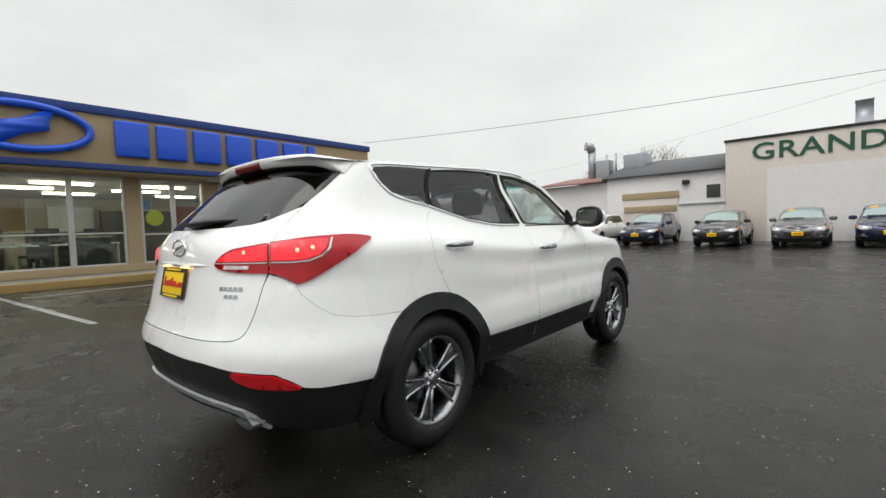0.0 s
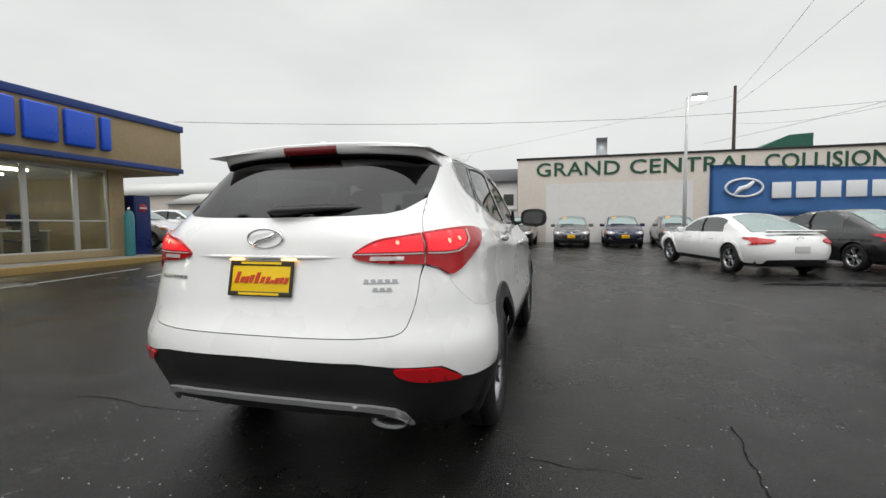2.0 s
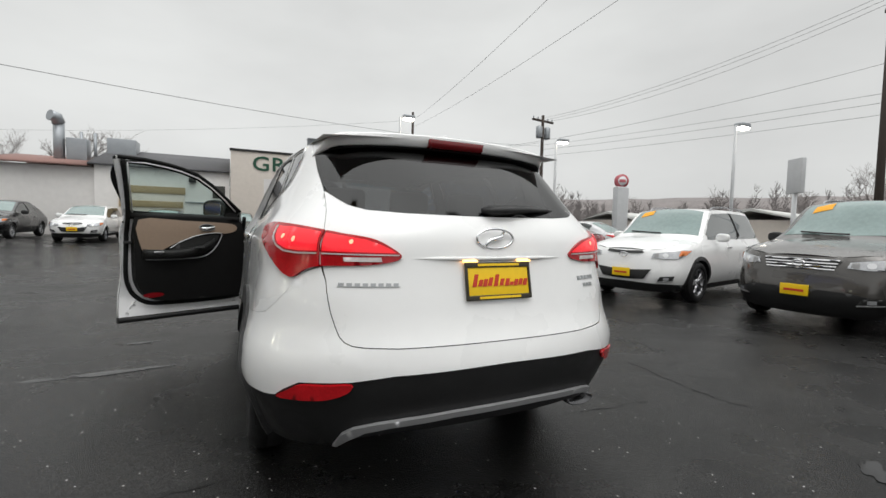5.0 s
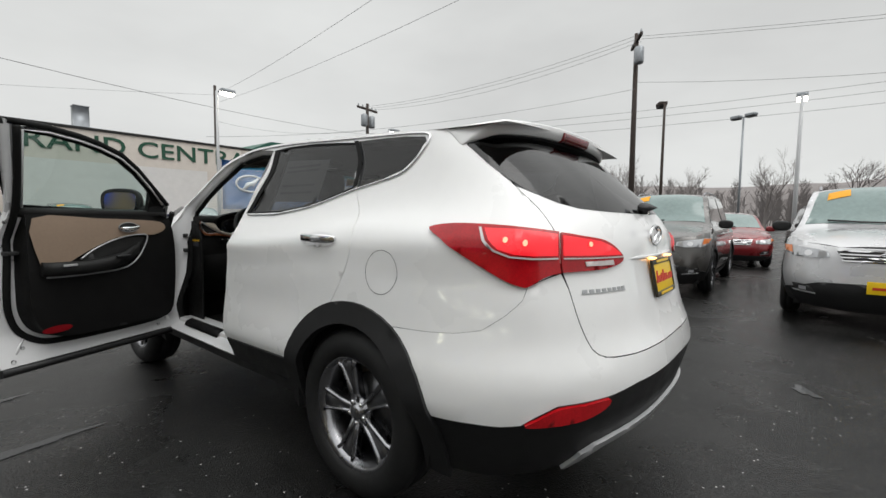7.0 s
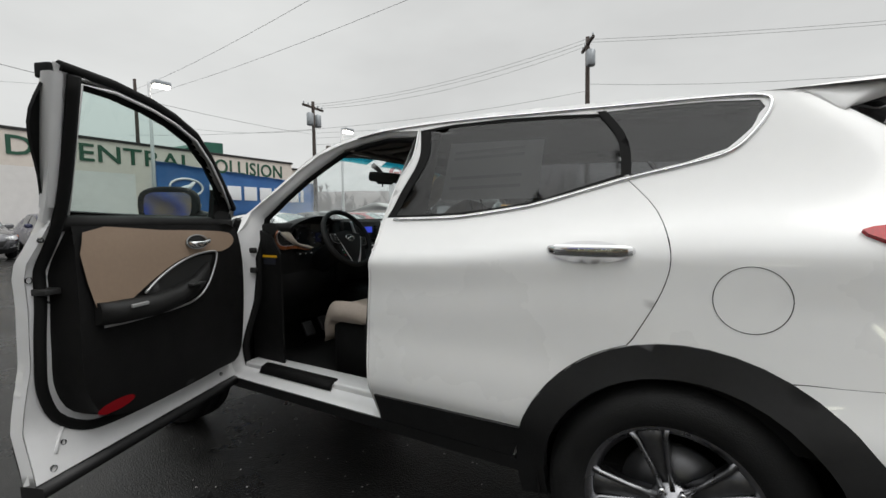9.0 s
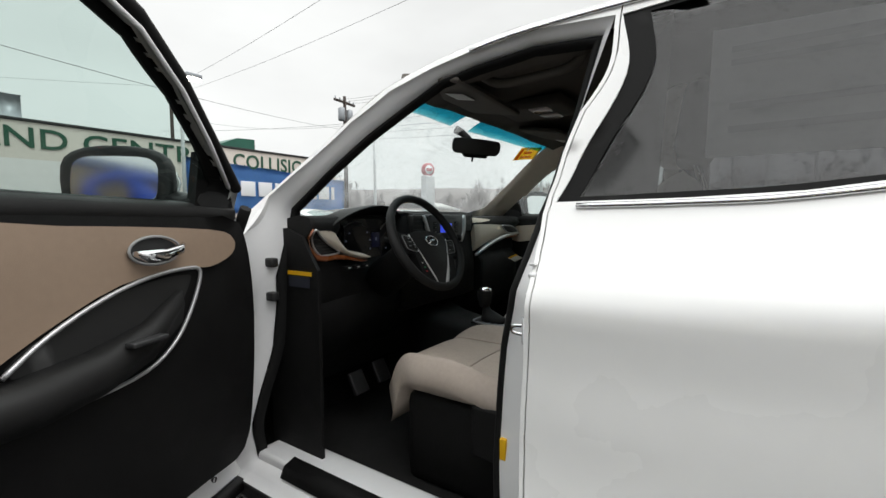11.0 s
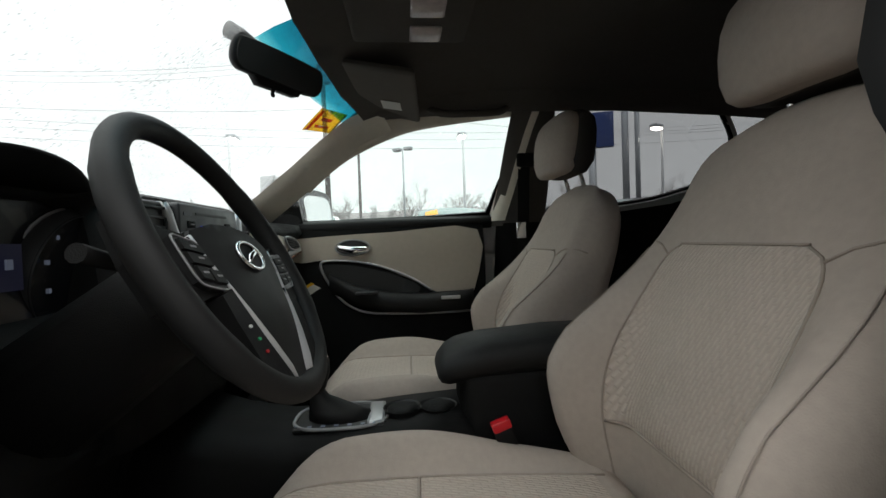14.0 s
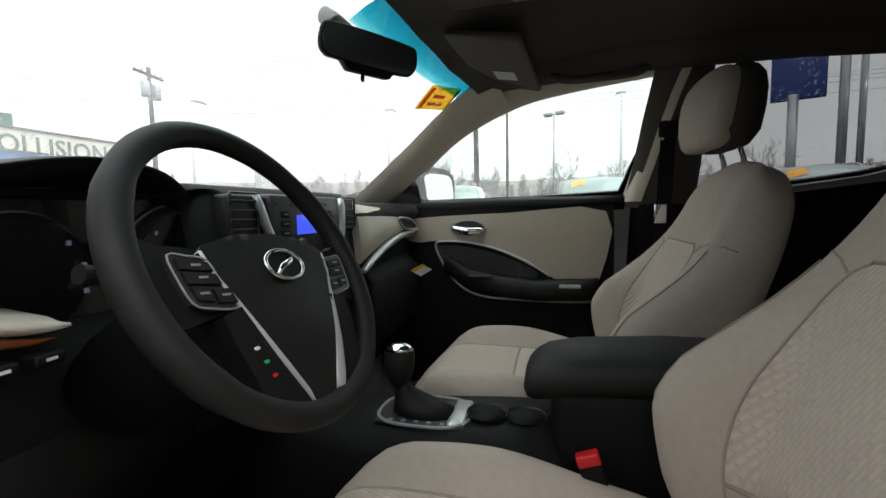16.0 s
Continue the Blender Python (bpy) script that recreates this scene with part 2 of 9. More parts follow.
M = {
    "sign_faded": mat("sign_faded", (0.50, 0.13, 0.15), 0.5, vary=0.1, scale=3),
    "label_paper": mat("label_paper", (0.5, 0.5, 0.48), 0.7, vary=0.05, scale=9),
    "plastic_dull": mat("plastic_dull", (0.30, 0.30, 0.30), 0.7),
    "asphalt": wet_asphalt(),
    "white_paint": mat("white_paint", (0.85, 0.85, 0.845), 0.32, coat=1.0, vary=0.015, scale=2),
    "inner_white": mat("inner_white", (0.74, 0.74, 0.745), 0.4, coat=0.5, vary=0.03, scale=3),
    "cladding": mat("cladding", (0.0125, 0.0125, 0.013), 0.48, vary=0.2, scale=6, bump=0.15, bscale=700),
    "rubber": mat("rubber", (0.009, 0.009, 0.0092), 0.62, vary=0.25, scale=12, bump=0.2, bscale=200),
    "badge_metal": mat("badge_metal", (0.42, 0.43, 0.44), 0.28, metal=1.0),
    "seal": mat("seal", (0.006, 0.006, 0.006), 0.75, spec=0.25),
    "well": mat("well", (0.006, 0.006, 0.006), 0.9),
    "alloy": mat("alloy", (0.33, 0.33, 0.345), 0.28, metal=1.0, vary=0.05, scale=8),
    "dark_alloy": mat("dark_alloy", (0.15, 0.15, 0.155), 0.35, metal=0.8, vary=0.1, scale=8),
    "chrome": mat("chrome", (0.82, 0.82, 0.83), 0.08, metal=1.0),
    "silver_plastic": mat("silver_plastic", (0.50, 0.50, 0.51), 0.32, metal=0.6),
    "glass_clear": glass("glass_clear", (0.86, 0.97, 0.94), 0.92, drops=0.35, film=0.10),
    "glass_door": glass("glass_door", (0.80, 0.94, 0.90), 0.82),
    "windscreen": glass("windscreen", (0.93, 0.99, 0.985), 0.96, drops=0.22, film=0.14),
    "glass_privacy": glass("glass_privacy", (0.95, 0.97, 1.0), 0.25, drops=0.22, gloss=0.07),
    "glass_dark": glass("glass_dark", (0.9, 0.95, 1.0), 0.07, gloss=0.065),
    "glass_far": mat("glass_far", (0.02, 0.03, 0.03), 0.04, coat=1.0, spec=0.8),
    # opaque pane: the pale green base stands for reflected sky
    "glass_green": mat("glass_green", (0.16, 0.23, 0.22), 0.05, coat=0.6, spec=0.6, vary=0.15, scale=2),
    "lens_red": mat("lens_red", (0.50, 0.008, 0.013), 0.18, coat=0.3, vary=0.25, scale=14),
    "lens_dark": mat("lens_dark", (0.40, 0.003, 0.008), 0.14, coat=0.3, spec=0.4, vary=0.3, scale=16),
    "lens_off": mat("lens_off", (0.16, 0.005, 0.008), 0.2, coat=0.5, vary=0.3, scale=20),
    "lens_lit": mat("lens_lit", (0.50, 0.009, 0.015), 0.2, coat=0.4, emit=(1.0, 0.018, 0.032), power=0.6, vary=0.25, scale=10),
    "bulb": mat("bulb", (1, 0.5, 0.3), 0.3, emit=(1.0, 0.13, 0.09), power=2.3),
    "silver_bright_out": mat("silver_bright_out", (0.62, 0.58, 0.58), 0.35, metal=0.3),
    "lens_clear": mat("lens_clear", (0.55, 0.48, 0.47), 0.08, coat=1.0, vary=0.2, scale=60),
    "warm_bulb": mat("warm_bulb", (1, 0.6, 0.2), 0.3, emit=(1.0, 0.50, 0.16), power=4.0),
    "plate_yellow": mat("plate_yellow", (0.86, 0.56, 0.01), 0.4, vary=0.05),
    "plate_black": mat("plate_black", (0.03, 0.025, 0.015), 0.4),
    "ink_red": mat("ink_red", (0.55, 0.04, 0.02), 0.5),
    "tan_wall": mat("tan_wall", (0.36, 0.275, 0.16), 0.85, vary=0.10, scale=1.2, bump=0.2, bscale=60),
    "blue_band": mat("blue_band", (0.014, 0.045, 0.20), 0.45, vary=0.08, scale=1.5),
    "letter_blue": mat("letter_blue", (0.008, 0.085, 0.62), 0.35, coat=0.3, vary=0.06, scale=3),
    "cream_wall": mat("cream_wall", (0.66, 0.60, 0.54), 0.85, vary=0.07, scale=0.6, bump=0.15, bscale=30),
    "white_wall": mat("white_wall", (0.74, 0.72, 0.70), 0.85, vary=0.06, scale=0.5, bump=0.15, bscale=30),
    "roof_grey": mat("roof_grey", (0.10, 0.10, 0.105), 0.8, vary=0.18, scale=0.8, bump=0.3, bscale=25),
    "roof_red": mat("roof_red", (0.26, 0.15, 0.13), 0.75, vary=0.2, scale=0.8),
    "letter_green": mat("letter_green", (0.018, 0.085, 0.05), 0.6, vary=0.15, scale=2),
    "green_metal": mat("green_metal", (0.02, 0.11, 0.075), 0.5, vary=0.15, scale=1),
    "banner_blue": mat("banner_blue", (0.11, 0.29, 0.66), 0.6, vary=0.06, scale=0.7),
    "banner_white": mat("banner_white", (0.78, 0.80, 0.82), 0.6),
    "galvanised": mat("galvanised", (0.34, 0.36, 0.38), 0.4, metal=0.6, vary=0.12, scale=3),
    "pole_wood": mat("pole_wood", (0.055, 0.042, 0.036), 0.85, vary=0.3, scale=5, bump=0.4, bscale=40),
    "pole_white": mat("pole_white", (0.55, 0.56, 0.57), 0.5, vary=0.08, scale=3),
    # wire grey is lightened, with haze put into its colour
    "cable": mat("cable", (0.22, 0.22, 0.225), 0.7),
    "lamp_glow": mat("lamp_glow", (1, 0.95, 0.85), 0.5, emit=(1.0, 0.92, 0.78), power=14.0),
    "tube_glow": mat("tube_glow", (1, 1, 0.95), 0.5, emit=(1.0, 0.93, 0.74), power=13.0),
    "alu_frame": mat("alu_frame", (0.50, 0.50, 0.48), 0.4, metal=0.3, vary=0.08, scale=4),
    "shop_floor": mat("shop_floor", (0.30, 0.28, 0.25), 0.25, vary=0.15, scale=1.5),
    "shop_wall": mat("shop_wall", (0.42, 0.38, 0.30), 0.8, vary=0.12, scale=1.2),
    "shop_dark": mat("shop_dark", (0.05, 0.05, 0.045), 0.6, vary=0.3, scale=2),
    "teal": mat("teal", (0.05, 0.22, 0.24), 0.4, vary=0.15, scale=5),
    "vending_blue": mat("vending_blue", (0.012, 0.025, 0.13), 0.35, vary=0.2, scale=3),
    "line_paint": mat("line_paint", (0.22, 0.22, 0.215), 0.5, vary=0.5, scale=3, grime=0.1),
    "kerb_yellow": mat("kerb_yellow", (0.27, 0.18, 0.06), 0.7, vary=0.2, scale=4),
    "concrete": mat("concrete", (0.24, 0.23, 0.21), 0.6, vary=0.15, scale=1.5, bump=0.2, bscale=50),
    # bark of the far trees, greyed and lightened: distance haze in the colour
    "bark_hazed": mat("bark_hazed", (0.26, 0.235, 0.225), 0.9, vary=0.2, scale=3),
    "far_wood": mat("far_wood", (0.22, 0.20, 0.195), 1.0, vary=0.25, scale=0.12),
    "sign_red": mat("sign_red", (0.42, 0.03, 0.04), 0.4),
    "roof_pale": mat("roof_pale", (0.55, 0.55, 0.53), 0.6, vary=0.1, scale=1),
    "disc_lime": mat("disc_lime", (0.33, 0.40, 0.04), 0.5),
    "ink_black": mat("ink_black", (0.02, 0.02, 0.02), 0.5),
}


# ---- building helpers ----
from mathutils.geometry import delaunay_2d_cdt


def mesh_of(name, bm, material, smooth=None):
    if smooth is not None:
        for f in bm.faces:
            f.smooth = smooth
    me = bpy.data.meshes.new(name)
    bm.to_mesh(me)
    bm.free()
    for m in (material if isinstance(material, (list, tuple)) else [material]):
        me.materials.append(M[m] if isinstance(m, str) else m)
    return me


def part(name, bm, material, parent, label="", smooth=None):
    ob = new(name, mesh_of(name, bm, material, smooth))
    ob.parent = parent
    if label:
        ob["label"] = label
    return ob


def thing(name, label, category, m=None, group="", kind=""):
    ob = new(name)
    ob.empty_display_size = 0.1
    if m is not None:
        ob.matrix_world = m
    return tagged(ob, label, category, group, kind)


def bm_box(a, b, bevel=0.0, segs=2):
    bm = bmesh.new()
    bmesh.ops.create_cube(bm, size=1)
    for v in bm.verts:
        v.co = Vector([(a[i] + b[i]) / 2 + v.co[i] * (b[i] - a[i]) for i in range(3)])
    if bevel:
        bmesh.ops.bevel(bm, geom=bm.edges[:], offset=bevel, segments=segs, affect='EDGES', profile=0.6)
        for f in bm.faces:
            f.smooth = True
    return bm


def bm_add(bm, other, m=None):
    """Joins another bmesh into bm, moved by m."""
    me = bpy.data.meshes.new("tmp")
    other.to_mesh(me)
    other.free()
    if m is not None:
        me.transform(m)
    bm.from_mesh(me)
    bpy.data.meshes.remove(me)
    return bm


def bm_move(bm, m):
    bmesh.ops.transform(bm, matrix=m, verts=bm.verts[:])
    return bm


def bm_tube(points, radius, sides=8, closed=False):
    """A round bar along points; radius is a number or one for each point."""
    bm = bmesh.new()
    pts = [Vector(p) for p in points]
    rings, n, ref = [], len(pts), None
    for i, p in enumerate(pts):
        a = pts[(i - 1) % n] if closed or i else p
        b = pts[(i + 1) % n] if closed or i < n - 1 else p
        d = (b - a).normalized()
        if ref is None:
            ref = d.orthogonal().normalized()
        ref = (ref - d * ref.dot(d)).normalized()
        w = d.cross(ref)
        r = radius[i] if isinstance(radius, (list, tuple)) else radius
        rings.append([bm.verts.new(p + (ref * math.cos(2 * math.pi * k / sides) + w * math.sin(2 * math.pi * k / sides)) * r) for k in range(sides)])
    for i in range(n if closed else n - 1):
        q, s = rings[i], rings[(i + 1) % n]
        for k in range(sides):
            bm.faces.new((q[k], q[(k + 1) % sides], s[(k + 1) % sides], s[k])).smooth = True
    if not closed:
        bm.faces.new(rings[0][::-1])
        bm.faces.new(rings[-1])
    return bm


def bm_spin(profile, steps=40, axis="x"):
    """Turns a profile of (along the axis, radius) once round the axis."""
    bm = bmesh.new()
    rings = []
    for k in range(steps):
        a = 2 * math.pi * k / steps
        ring = []
        for u, r in profile:
            c, s = r * math.cos(a), r * math.sin(a)
            ring.append(bm.verts.new((u, c, s) if axis == "x" else (c, s, u)))
        rings.append(ring)
    for k in range(steps):
        p, q = rings[k], rings[(k + 1) % steps]
        for i in range(len(profile) - 1):
            bm.faces.new((p[i], p[i + 1], q[i + 1], q[i])).smooth = True
    bmesh.ops.recalc_face_normals(bm, faces=bm.faces[:])
    return bm


def bm_prism(outline, z0, z1, bevel=0.0):
    """Stands a flat outline (x, y) up between two heights."""
    bm = bmesh.new()
    lo = [bm.verts.new((x, y, z0)) for x, y in outline]
    hi = [bm.verts.new((x, y, z1)) for x, y in outline]
    n = len(outline)
    bm.faces.new(lo[::-1])
    bm.faces.new(hi)
    for i in range(n):
        bm.faces.new((lo[i], lo[(i + 1) % n], hi[(i + 1) % n], hi[i]))
    bmesh.ops.recalc_face_normals(bm, faces=bm.faces[:])
    if bevel:
        bmesh.ops.bevel(bm, geom=bm.edges[:], offset=bevel, segments=2, affect='EDGES', profile=0.6)
    return bm


def bm_loft(rings, caps=True, closed=True):
    """Skins rings of equal length."""
    bm = bmesh.new()
    vs = [[bm.verts.new(p) for p in r] for r in rings]
    n = len(vs[0])
    for a, b in zip(vs, vs[1:]):
        for i in range(n if closed else n - 1):
            j = (i + 1) % n
            try:
                bm.faces.new((a[i], a[j], b[j], b[i])).smooth = True
            except ValueError:
                pass
    if caps and closed:
        bm.faces.new(vs[0][::-1])
        bm.faces.new(vs[-1])
    bmesh.ops.remove_doubles(bm, verts=bm.verts[:], dist=1e-5)
    bmesh.ops.recalc_face_normals(bm, faces=bm.faces[:])
    return bm


def spline(pts, per=6, closed=False):
    """Catmull-Rom curve through the points."""
    out, n = [], len(pts)
    P = [np.array(p, float) for p in pts]
    for i in range(n if closed else n - 1):
        if closed:
            a, b, c, d = P[(i - 1) % n], P[i], P[(i + 1) % n], P[(i + 2) % n]
        else:
            a, b, c, d = P[max(i - 1, 0)], P[i], P[i + 1], P[min(i + 2, n - 1)]
        for k in range(per):
            t = k / per
            out.append(tuple(0.5 * (2 * b + (c - a) * t + (2 * a - 5 * b + 4 * c - d) * t * t + (3 * b - a - 3 * c + d) * t ** 3)))
    if not closed:
        out.append(tuple(P[-1]))
    return out


def dense(poly, step):
    out, n = [], len(poly)
    for i in range(n):
        a, b = np.array(poly[i], float), np.array(poly[(i + 1) % n], float)
        k = max(1, int(np.ceil(np.linalg.norm(b - a) / step)))
        out += [tuple(a + (b - a) * j / k) for j in range(k)]
    return out


def inside(pts, poly):
    pts, res = np.asarray(pts, float), np.zeros(len(pts), bool)
    n = len(poly)
    for i in range(n):
        (x0, y0), (x1, y1) = poly[i], poly[(i + 1) % n]
        if y0 == y1:
            continue
        c = ((y0 > pts[:, 1]) != (y1 > pts[:, 1])) & (pts[:, 0] < (x1 - x0) * (pts[:, 1] - y0) / (y1 - y0) + x0)
        res ^= c
    return res


def bm_panel(surf, poly, holes=(), step=0.045, lip=0.0, off=0.0, mirror=False, thick=0.0):
    """A sheet cut to an outline on a curved surface: surf gives the place for (u, v). lip turns its edges in; off stands it proud."""
    polys = [dense(poly, step)] + [dense(h, step) for h in holes]
    verts, edges = [], []
    for p in polys:
        b = len(verts)
        verts += p
        edges += [(b + i, b + (i + 1) % len(p)) for i in range(len(p))]
    lo, hi = np.min(polys[0], 0), np.max(polys[0], 0)
    rim = np.array(verts)
    gx, gy = np.arange(lo[0] + step / 2, hi[0], step), np.arange(lo[1] + step / 2, hi[1], step)
    if len(gx) and len(gy):
        g = np.array([(x + (0.25 * step if j % 2 else 0), y) for j, y in enumerate(gy) for x in gx])
        ok = inside(g, polys[0])
        for h in polys[1:]:
            ok &= ~inside(g, h)
        g = g[ok]
        if len(g):
            dist = np.sqrt(((g[:, None, :] - rim[None, :, :]) ** 2).sum(2)).min(1)
            verts += [tuple(p) for p in g[dist > step * 0.45]]
    vs, _, fs, _, _, _ = delaunay_2d_cdt([Vector(v) for v in verts], edges, [], 0, 1e-6)
    cen = np.array([[sum(vs[i][k] for i in f) / len(f) for k in (0, 1)] for f in fs])
    ok = inside(cen, polys[0])
    for h in polys[1:]:
        ok &= ~inside(cen, h)
    bm = bmesh.new()
    e = 1e-3
    bv = {}

    def place(i):
        if i not in bv:
            u, v = vs[i]
            p = np.array(surf(u, v))
            if off:
                nn = np.cross(np.array(surf(u + e, v)) - np.array(surf(u - e, v)), np.array(surf(u, v + e)) - np.array(surf(u, v - e)))
                nn /= np.linalg.norm(nn) + 1e-12
                p = p + nn * off
            bv[i] = bm.verts.new(p)
        return bv[i]
    for f, k in zip(fs, ok):
        if k:
            try:
                bm.faces.new([place(i) for i in f]).smooth = True
            except ValueError:
                pass
    if lip:
        bm.normal_update()
        bed = [ed for ed in bm.edges if len(ed.link_faces) == 1]
        low = {}
        for ed in bed:
            for v in ed.verts:
                if v not in low:
                    low[v] = bm.verts.new(v.co - v.normal * lip)
        for ed in bed:
            a, b = ed.verts
            f = ed.link_faces[0]
            ls = [lp.vert for lp in f.loops]
            if ls[(ls.index(a) + 1) % len(ls)] == b:
                a, b = b, a
            try:
                bm.faces.new((a, b, low[b], low[a])).smooth = False
            except ValueError:
                pass
            ed.smooth = False
    if mirror:
        for v in bm.verts:
            v.co.x = -v.co.x
        bmesh.ops.reverse_faces(bm, faces=bm.faces[:])
    return bm


def text_bm(body, height, depth, bold=0.0, spacing=1.0):
    """Raised letters of Blender's built-in font, standing in the xz plane, facing -y, from the left at z 0."""
    cu = bpy.data.curves.new("letters", "FONT")
    cu.body, cu.size, cu.extrude, cu.offset, cu.space_character, cu.resolution_u = body, height / 0.72, depth / 2, bold, spacing, 3
    ob = bpy.data.objects.new("letters", cu)
    me = bpy.data.meshes.new_from_object(ob)
    bm = bmesh.new()
    bm.from_mesh(me)
    bpy.data.meshes.remove(me)
    bpy.data.objects.remove(ob)
    bpy.data.curves.remove(cu)
    bm_move(bm, pose(0, 0, 0, 90))
    return bm


def lot(x, y):
    """Height of the lot, which rises gently to the west and the north."""
    a, b = max(0.0, -x - 2.0), max(0.0, y - 5.0)
    return 0.034 * min(a, 14) * a / (a + 1.5) + 0.014 * min(b, 30) * b / (b + 2)




# ---- the lot: ground ----
def ground_bm():
    bm = bmesh.new()
    xs = sorted(set([-600, -300, -150, -90, -60] + list(np.arange(-40, 41, 2.0)) + [60, 90, 150, 300, 600]))
    ys = sorted(set([-600, -300, -150, -90, -60] + list(np.arange(-40, 51, 2.0)) + [70, 100, 150, 300, 600]))
    g = [[bm.verts.new((x, y, lot(x, y))) for x in xs] for y in ys]
    for a, b in zip(g, g[1:]):
        for i in range(len(xs) - 1):
            bm.faces.new((a[i], a[i + 1], b[i + 1], b[i])).smooth = True
    return bm


ground = tagged(new("ground", mesh_of("ground", ground_bm(), "asphalt")), "wet dark asphalt of a car dealer's lot", "ground", kind="structure")


# ---- the white car: surface ----
def pchip(xs, ys):
    xs, ys = np.array(xs, float), np.array(ys, float)
    h, dl = np.diff(xs), np.diff(ys) / np.diff(xs)
    m = np.zeros(len(xs))
    m[0], m[-1] = dl[0], dl[-1]
    for i in range(1, len(xs) - 1):
        if dl[i - 1] * dl[i] > 0:
            a, b = 2 * h[i] + h[i - 1], h[i] + 2 * h[i - 1]
            m[i] = (a + b) / (a / dl[i - 1] + b / dl[i])

    def f(x):
        x = min(max(float(x), xs[0]), xs[-1])
        i = min(int(np.searchsorted(xs, x, side="right")) - 1, len(xs) - 2)
        t = (x - xs[i]) / h[i]
        return ((1 + 2 * t) * (1 - t) ** 2 * ys[i] + t * (1 - t) ** 2 * h[i] * m[i]
                + t * t * (3 - 2 * t) * ys[i + 1] + t * t * (t - 1) * h[i] * m[i + 1])
    return f


# half width of the body by height, at the doors
half_z = pchip((.20, .30, .42, .50, .56, .64, .78, .92, 1.035, 1.07, 1.12, 1.18, 1.23, 1.40, 1.59, 1.70),
               (.83, .86, .893, .922, .942, .936, .916, .908, .902, .888, .858, .821, .795, .728, .655, .61))
lift_y = pchip((0, .7, 1.3, 2.1, 3.0, 4.7), (.09, .085, .05, .0, .0, -.05))
plan_y = pchip((0, .7, 1.2, 1.8, 3.0, 3.8, 4.3, 4.7), (.955, .975, .995, 1, 1, .985, .93, .84))
rear_z = pchip((.20, .25, .40, .47, .55, .65, .72, .80, .95, 1.07, 1.12, 1.2, 1.26, 1.30, 1.50, 1.62, 1.70),
               (.26, .20, .075, .045, .02, .0, .015, .05, .09, .115, .12, .155, .20, .24, .47, .60, .66))
turn_z = pchip((.2, .5, .7, .95, 1.1, 1.2, 1.3, 1.5, 1.7), (.60, .68, .72, .75, .75, .68, .60, .40, .33))
power_z = pchip((.2, .6, .75, .95, 1.1, 1.3, 1.7), (2.5, 2.6, 2.8, 3.2, 3.2, 3.0, 3.0))
plan_low = pchip((0, .5, 1.06, 1.6, 3.2, 3.8, 4.3, 4.7), (1.012, 1.018, 1.012, 1, 1, .995, .94, .85))
crease_y = pchip((.4, .69, 1.07, 1.2, 1.75, 2.14, 3.0, 4.0), (1.20, 1.197, 1.172, 1.16, 1.078, 1.05, 1.03, 1.01))
nose_z = pchip((.2, .35, .5, .7, .85, 1.0, 1.1), (4.5, 4.66, 4.69, 4.66, 4.60, 4.45, 4.2))
S1 = 1.3


def half(y, z):
    k = max(0.0, 1 - abs(z - 1.08) / .33)
    k = k * k * (3 - 2 * k)
    low = min(max((0.98 - z) / 0.3, 0.0), 1.0)
    w = half_z(z - lift_y(y) * k) * (plan_y(y) * (1 - low) + plan_low(y) * low)
    # shoulder crease that climbs towards the tail lamp, with a shallow hollow under it
    c = z - crease_y(y)
    if .75 < y < 3.9:
        f = min((y - .75) / .3, 1.0, (3.9 - y) / .5)
        w += f * (.006 * max(0.0, 1 - abs(c) / .04) - .004 * max(0.0, 1 - abs(c + .11) / .09))
    q = (nose_z(z) - y) / 0.7
    if q < 1:
        w *= (1 - (1 - max(q, 0.0)) ** 2.7) ** (1 / 2.7)
    return w


def skin(s, z):
    """The right side of the body: s runs from the middle of the tail round the corner and forward."""
    yr, d, n = rear_z(z), turn_z(z), power_z(z)
    if s >= S1:
        y = yr + d + s - S1
        return np.array((half(y, z), y, z))
    a = max(s, 0) / S1 * math.pi / 2
    y = yr + d * (1 - max(math.cos(a), 0) ** (2 / n))
    return np.array((half(y, z) * math.sin(a) ** (2 / n), y, z))


def s_of_y(y, z):
    yr, d, n = rear_z(z), turn_z(z), power_z(z)
    q = (y - yr) / d
    if q >= 1:
        return S1 + y - yr - d
    return math.acos(max(0, 1 - max(q, 0)) ** (n / 2)) / (math.pi / 2) * S1


def s_of_x(x, z):
    a, b = 0.0, S1
    for _ in range(40):
        m = (a + b) / 2
        if skin(m, z)[0] < x:
            a = m
        else:
            b = m
    return (a + b) / 2


# upper edge of the sides, and the middle line of roof, windscreen and bonnet
edge_y = pchip((.50, .87, 1.15, 1.93, 2.29, 2.44, 2.68, 2.93, 3.07, 3.25, 3.5, 4.0, 4.4, 4.66),
               (1.575, 1.582, 1.602, 1.637, 1.634, 1.618, 1.556, 1.385, 1.285, 1.165, 1.085, 1.03, .95, .82))
mid_y = pchip((.50, .9, 1.3, 1.8, 2.3, 2.6, 2.78, 3.1, 3.45, 3.6, 4.0, 4.4, 4.66),
              (1.60, 1.645, 1.677, 1.69, 1.678, 1.645, 1.605, 1.385, 1.15, 1.125, 1.075, .98, .83))


def top(x, y):
    ze = edge_y(y)
    xe = max(half(y, ze), 0.02)
    return np.array((x, y, ze + (mid_y(y) - ze) * (1 - min(abs(x) / xe, 1) ** 2.3)))


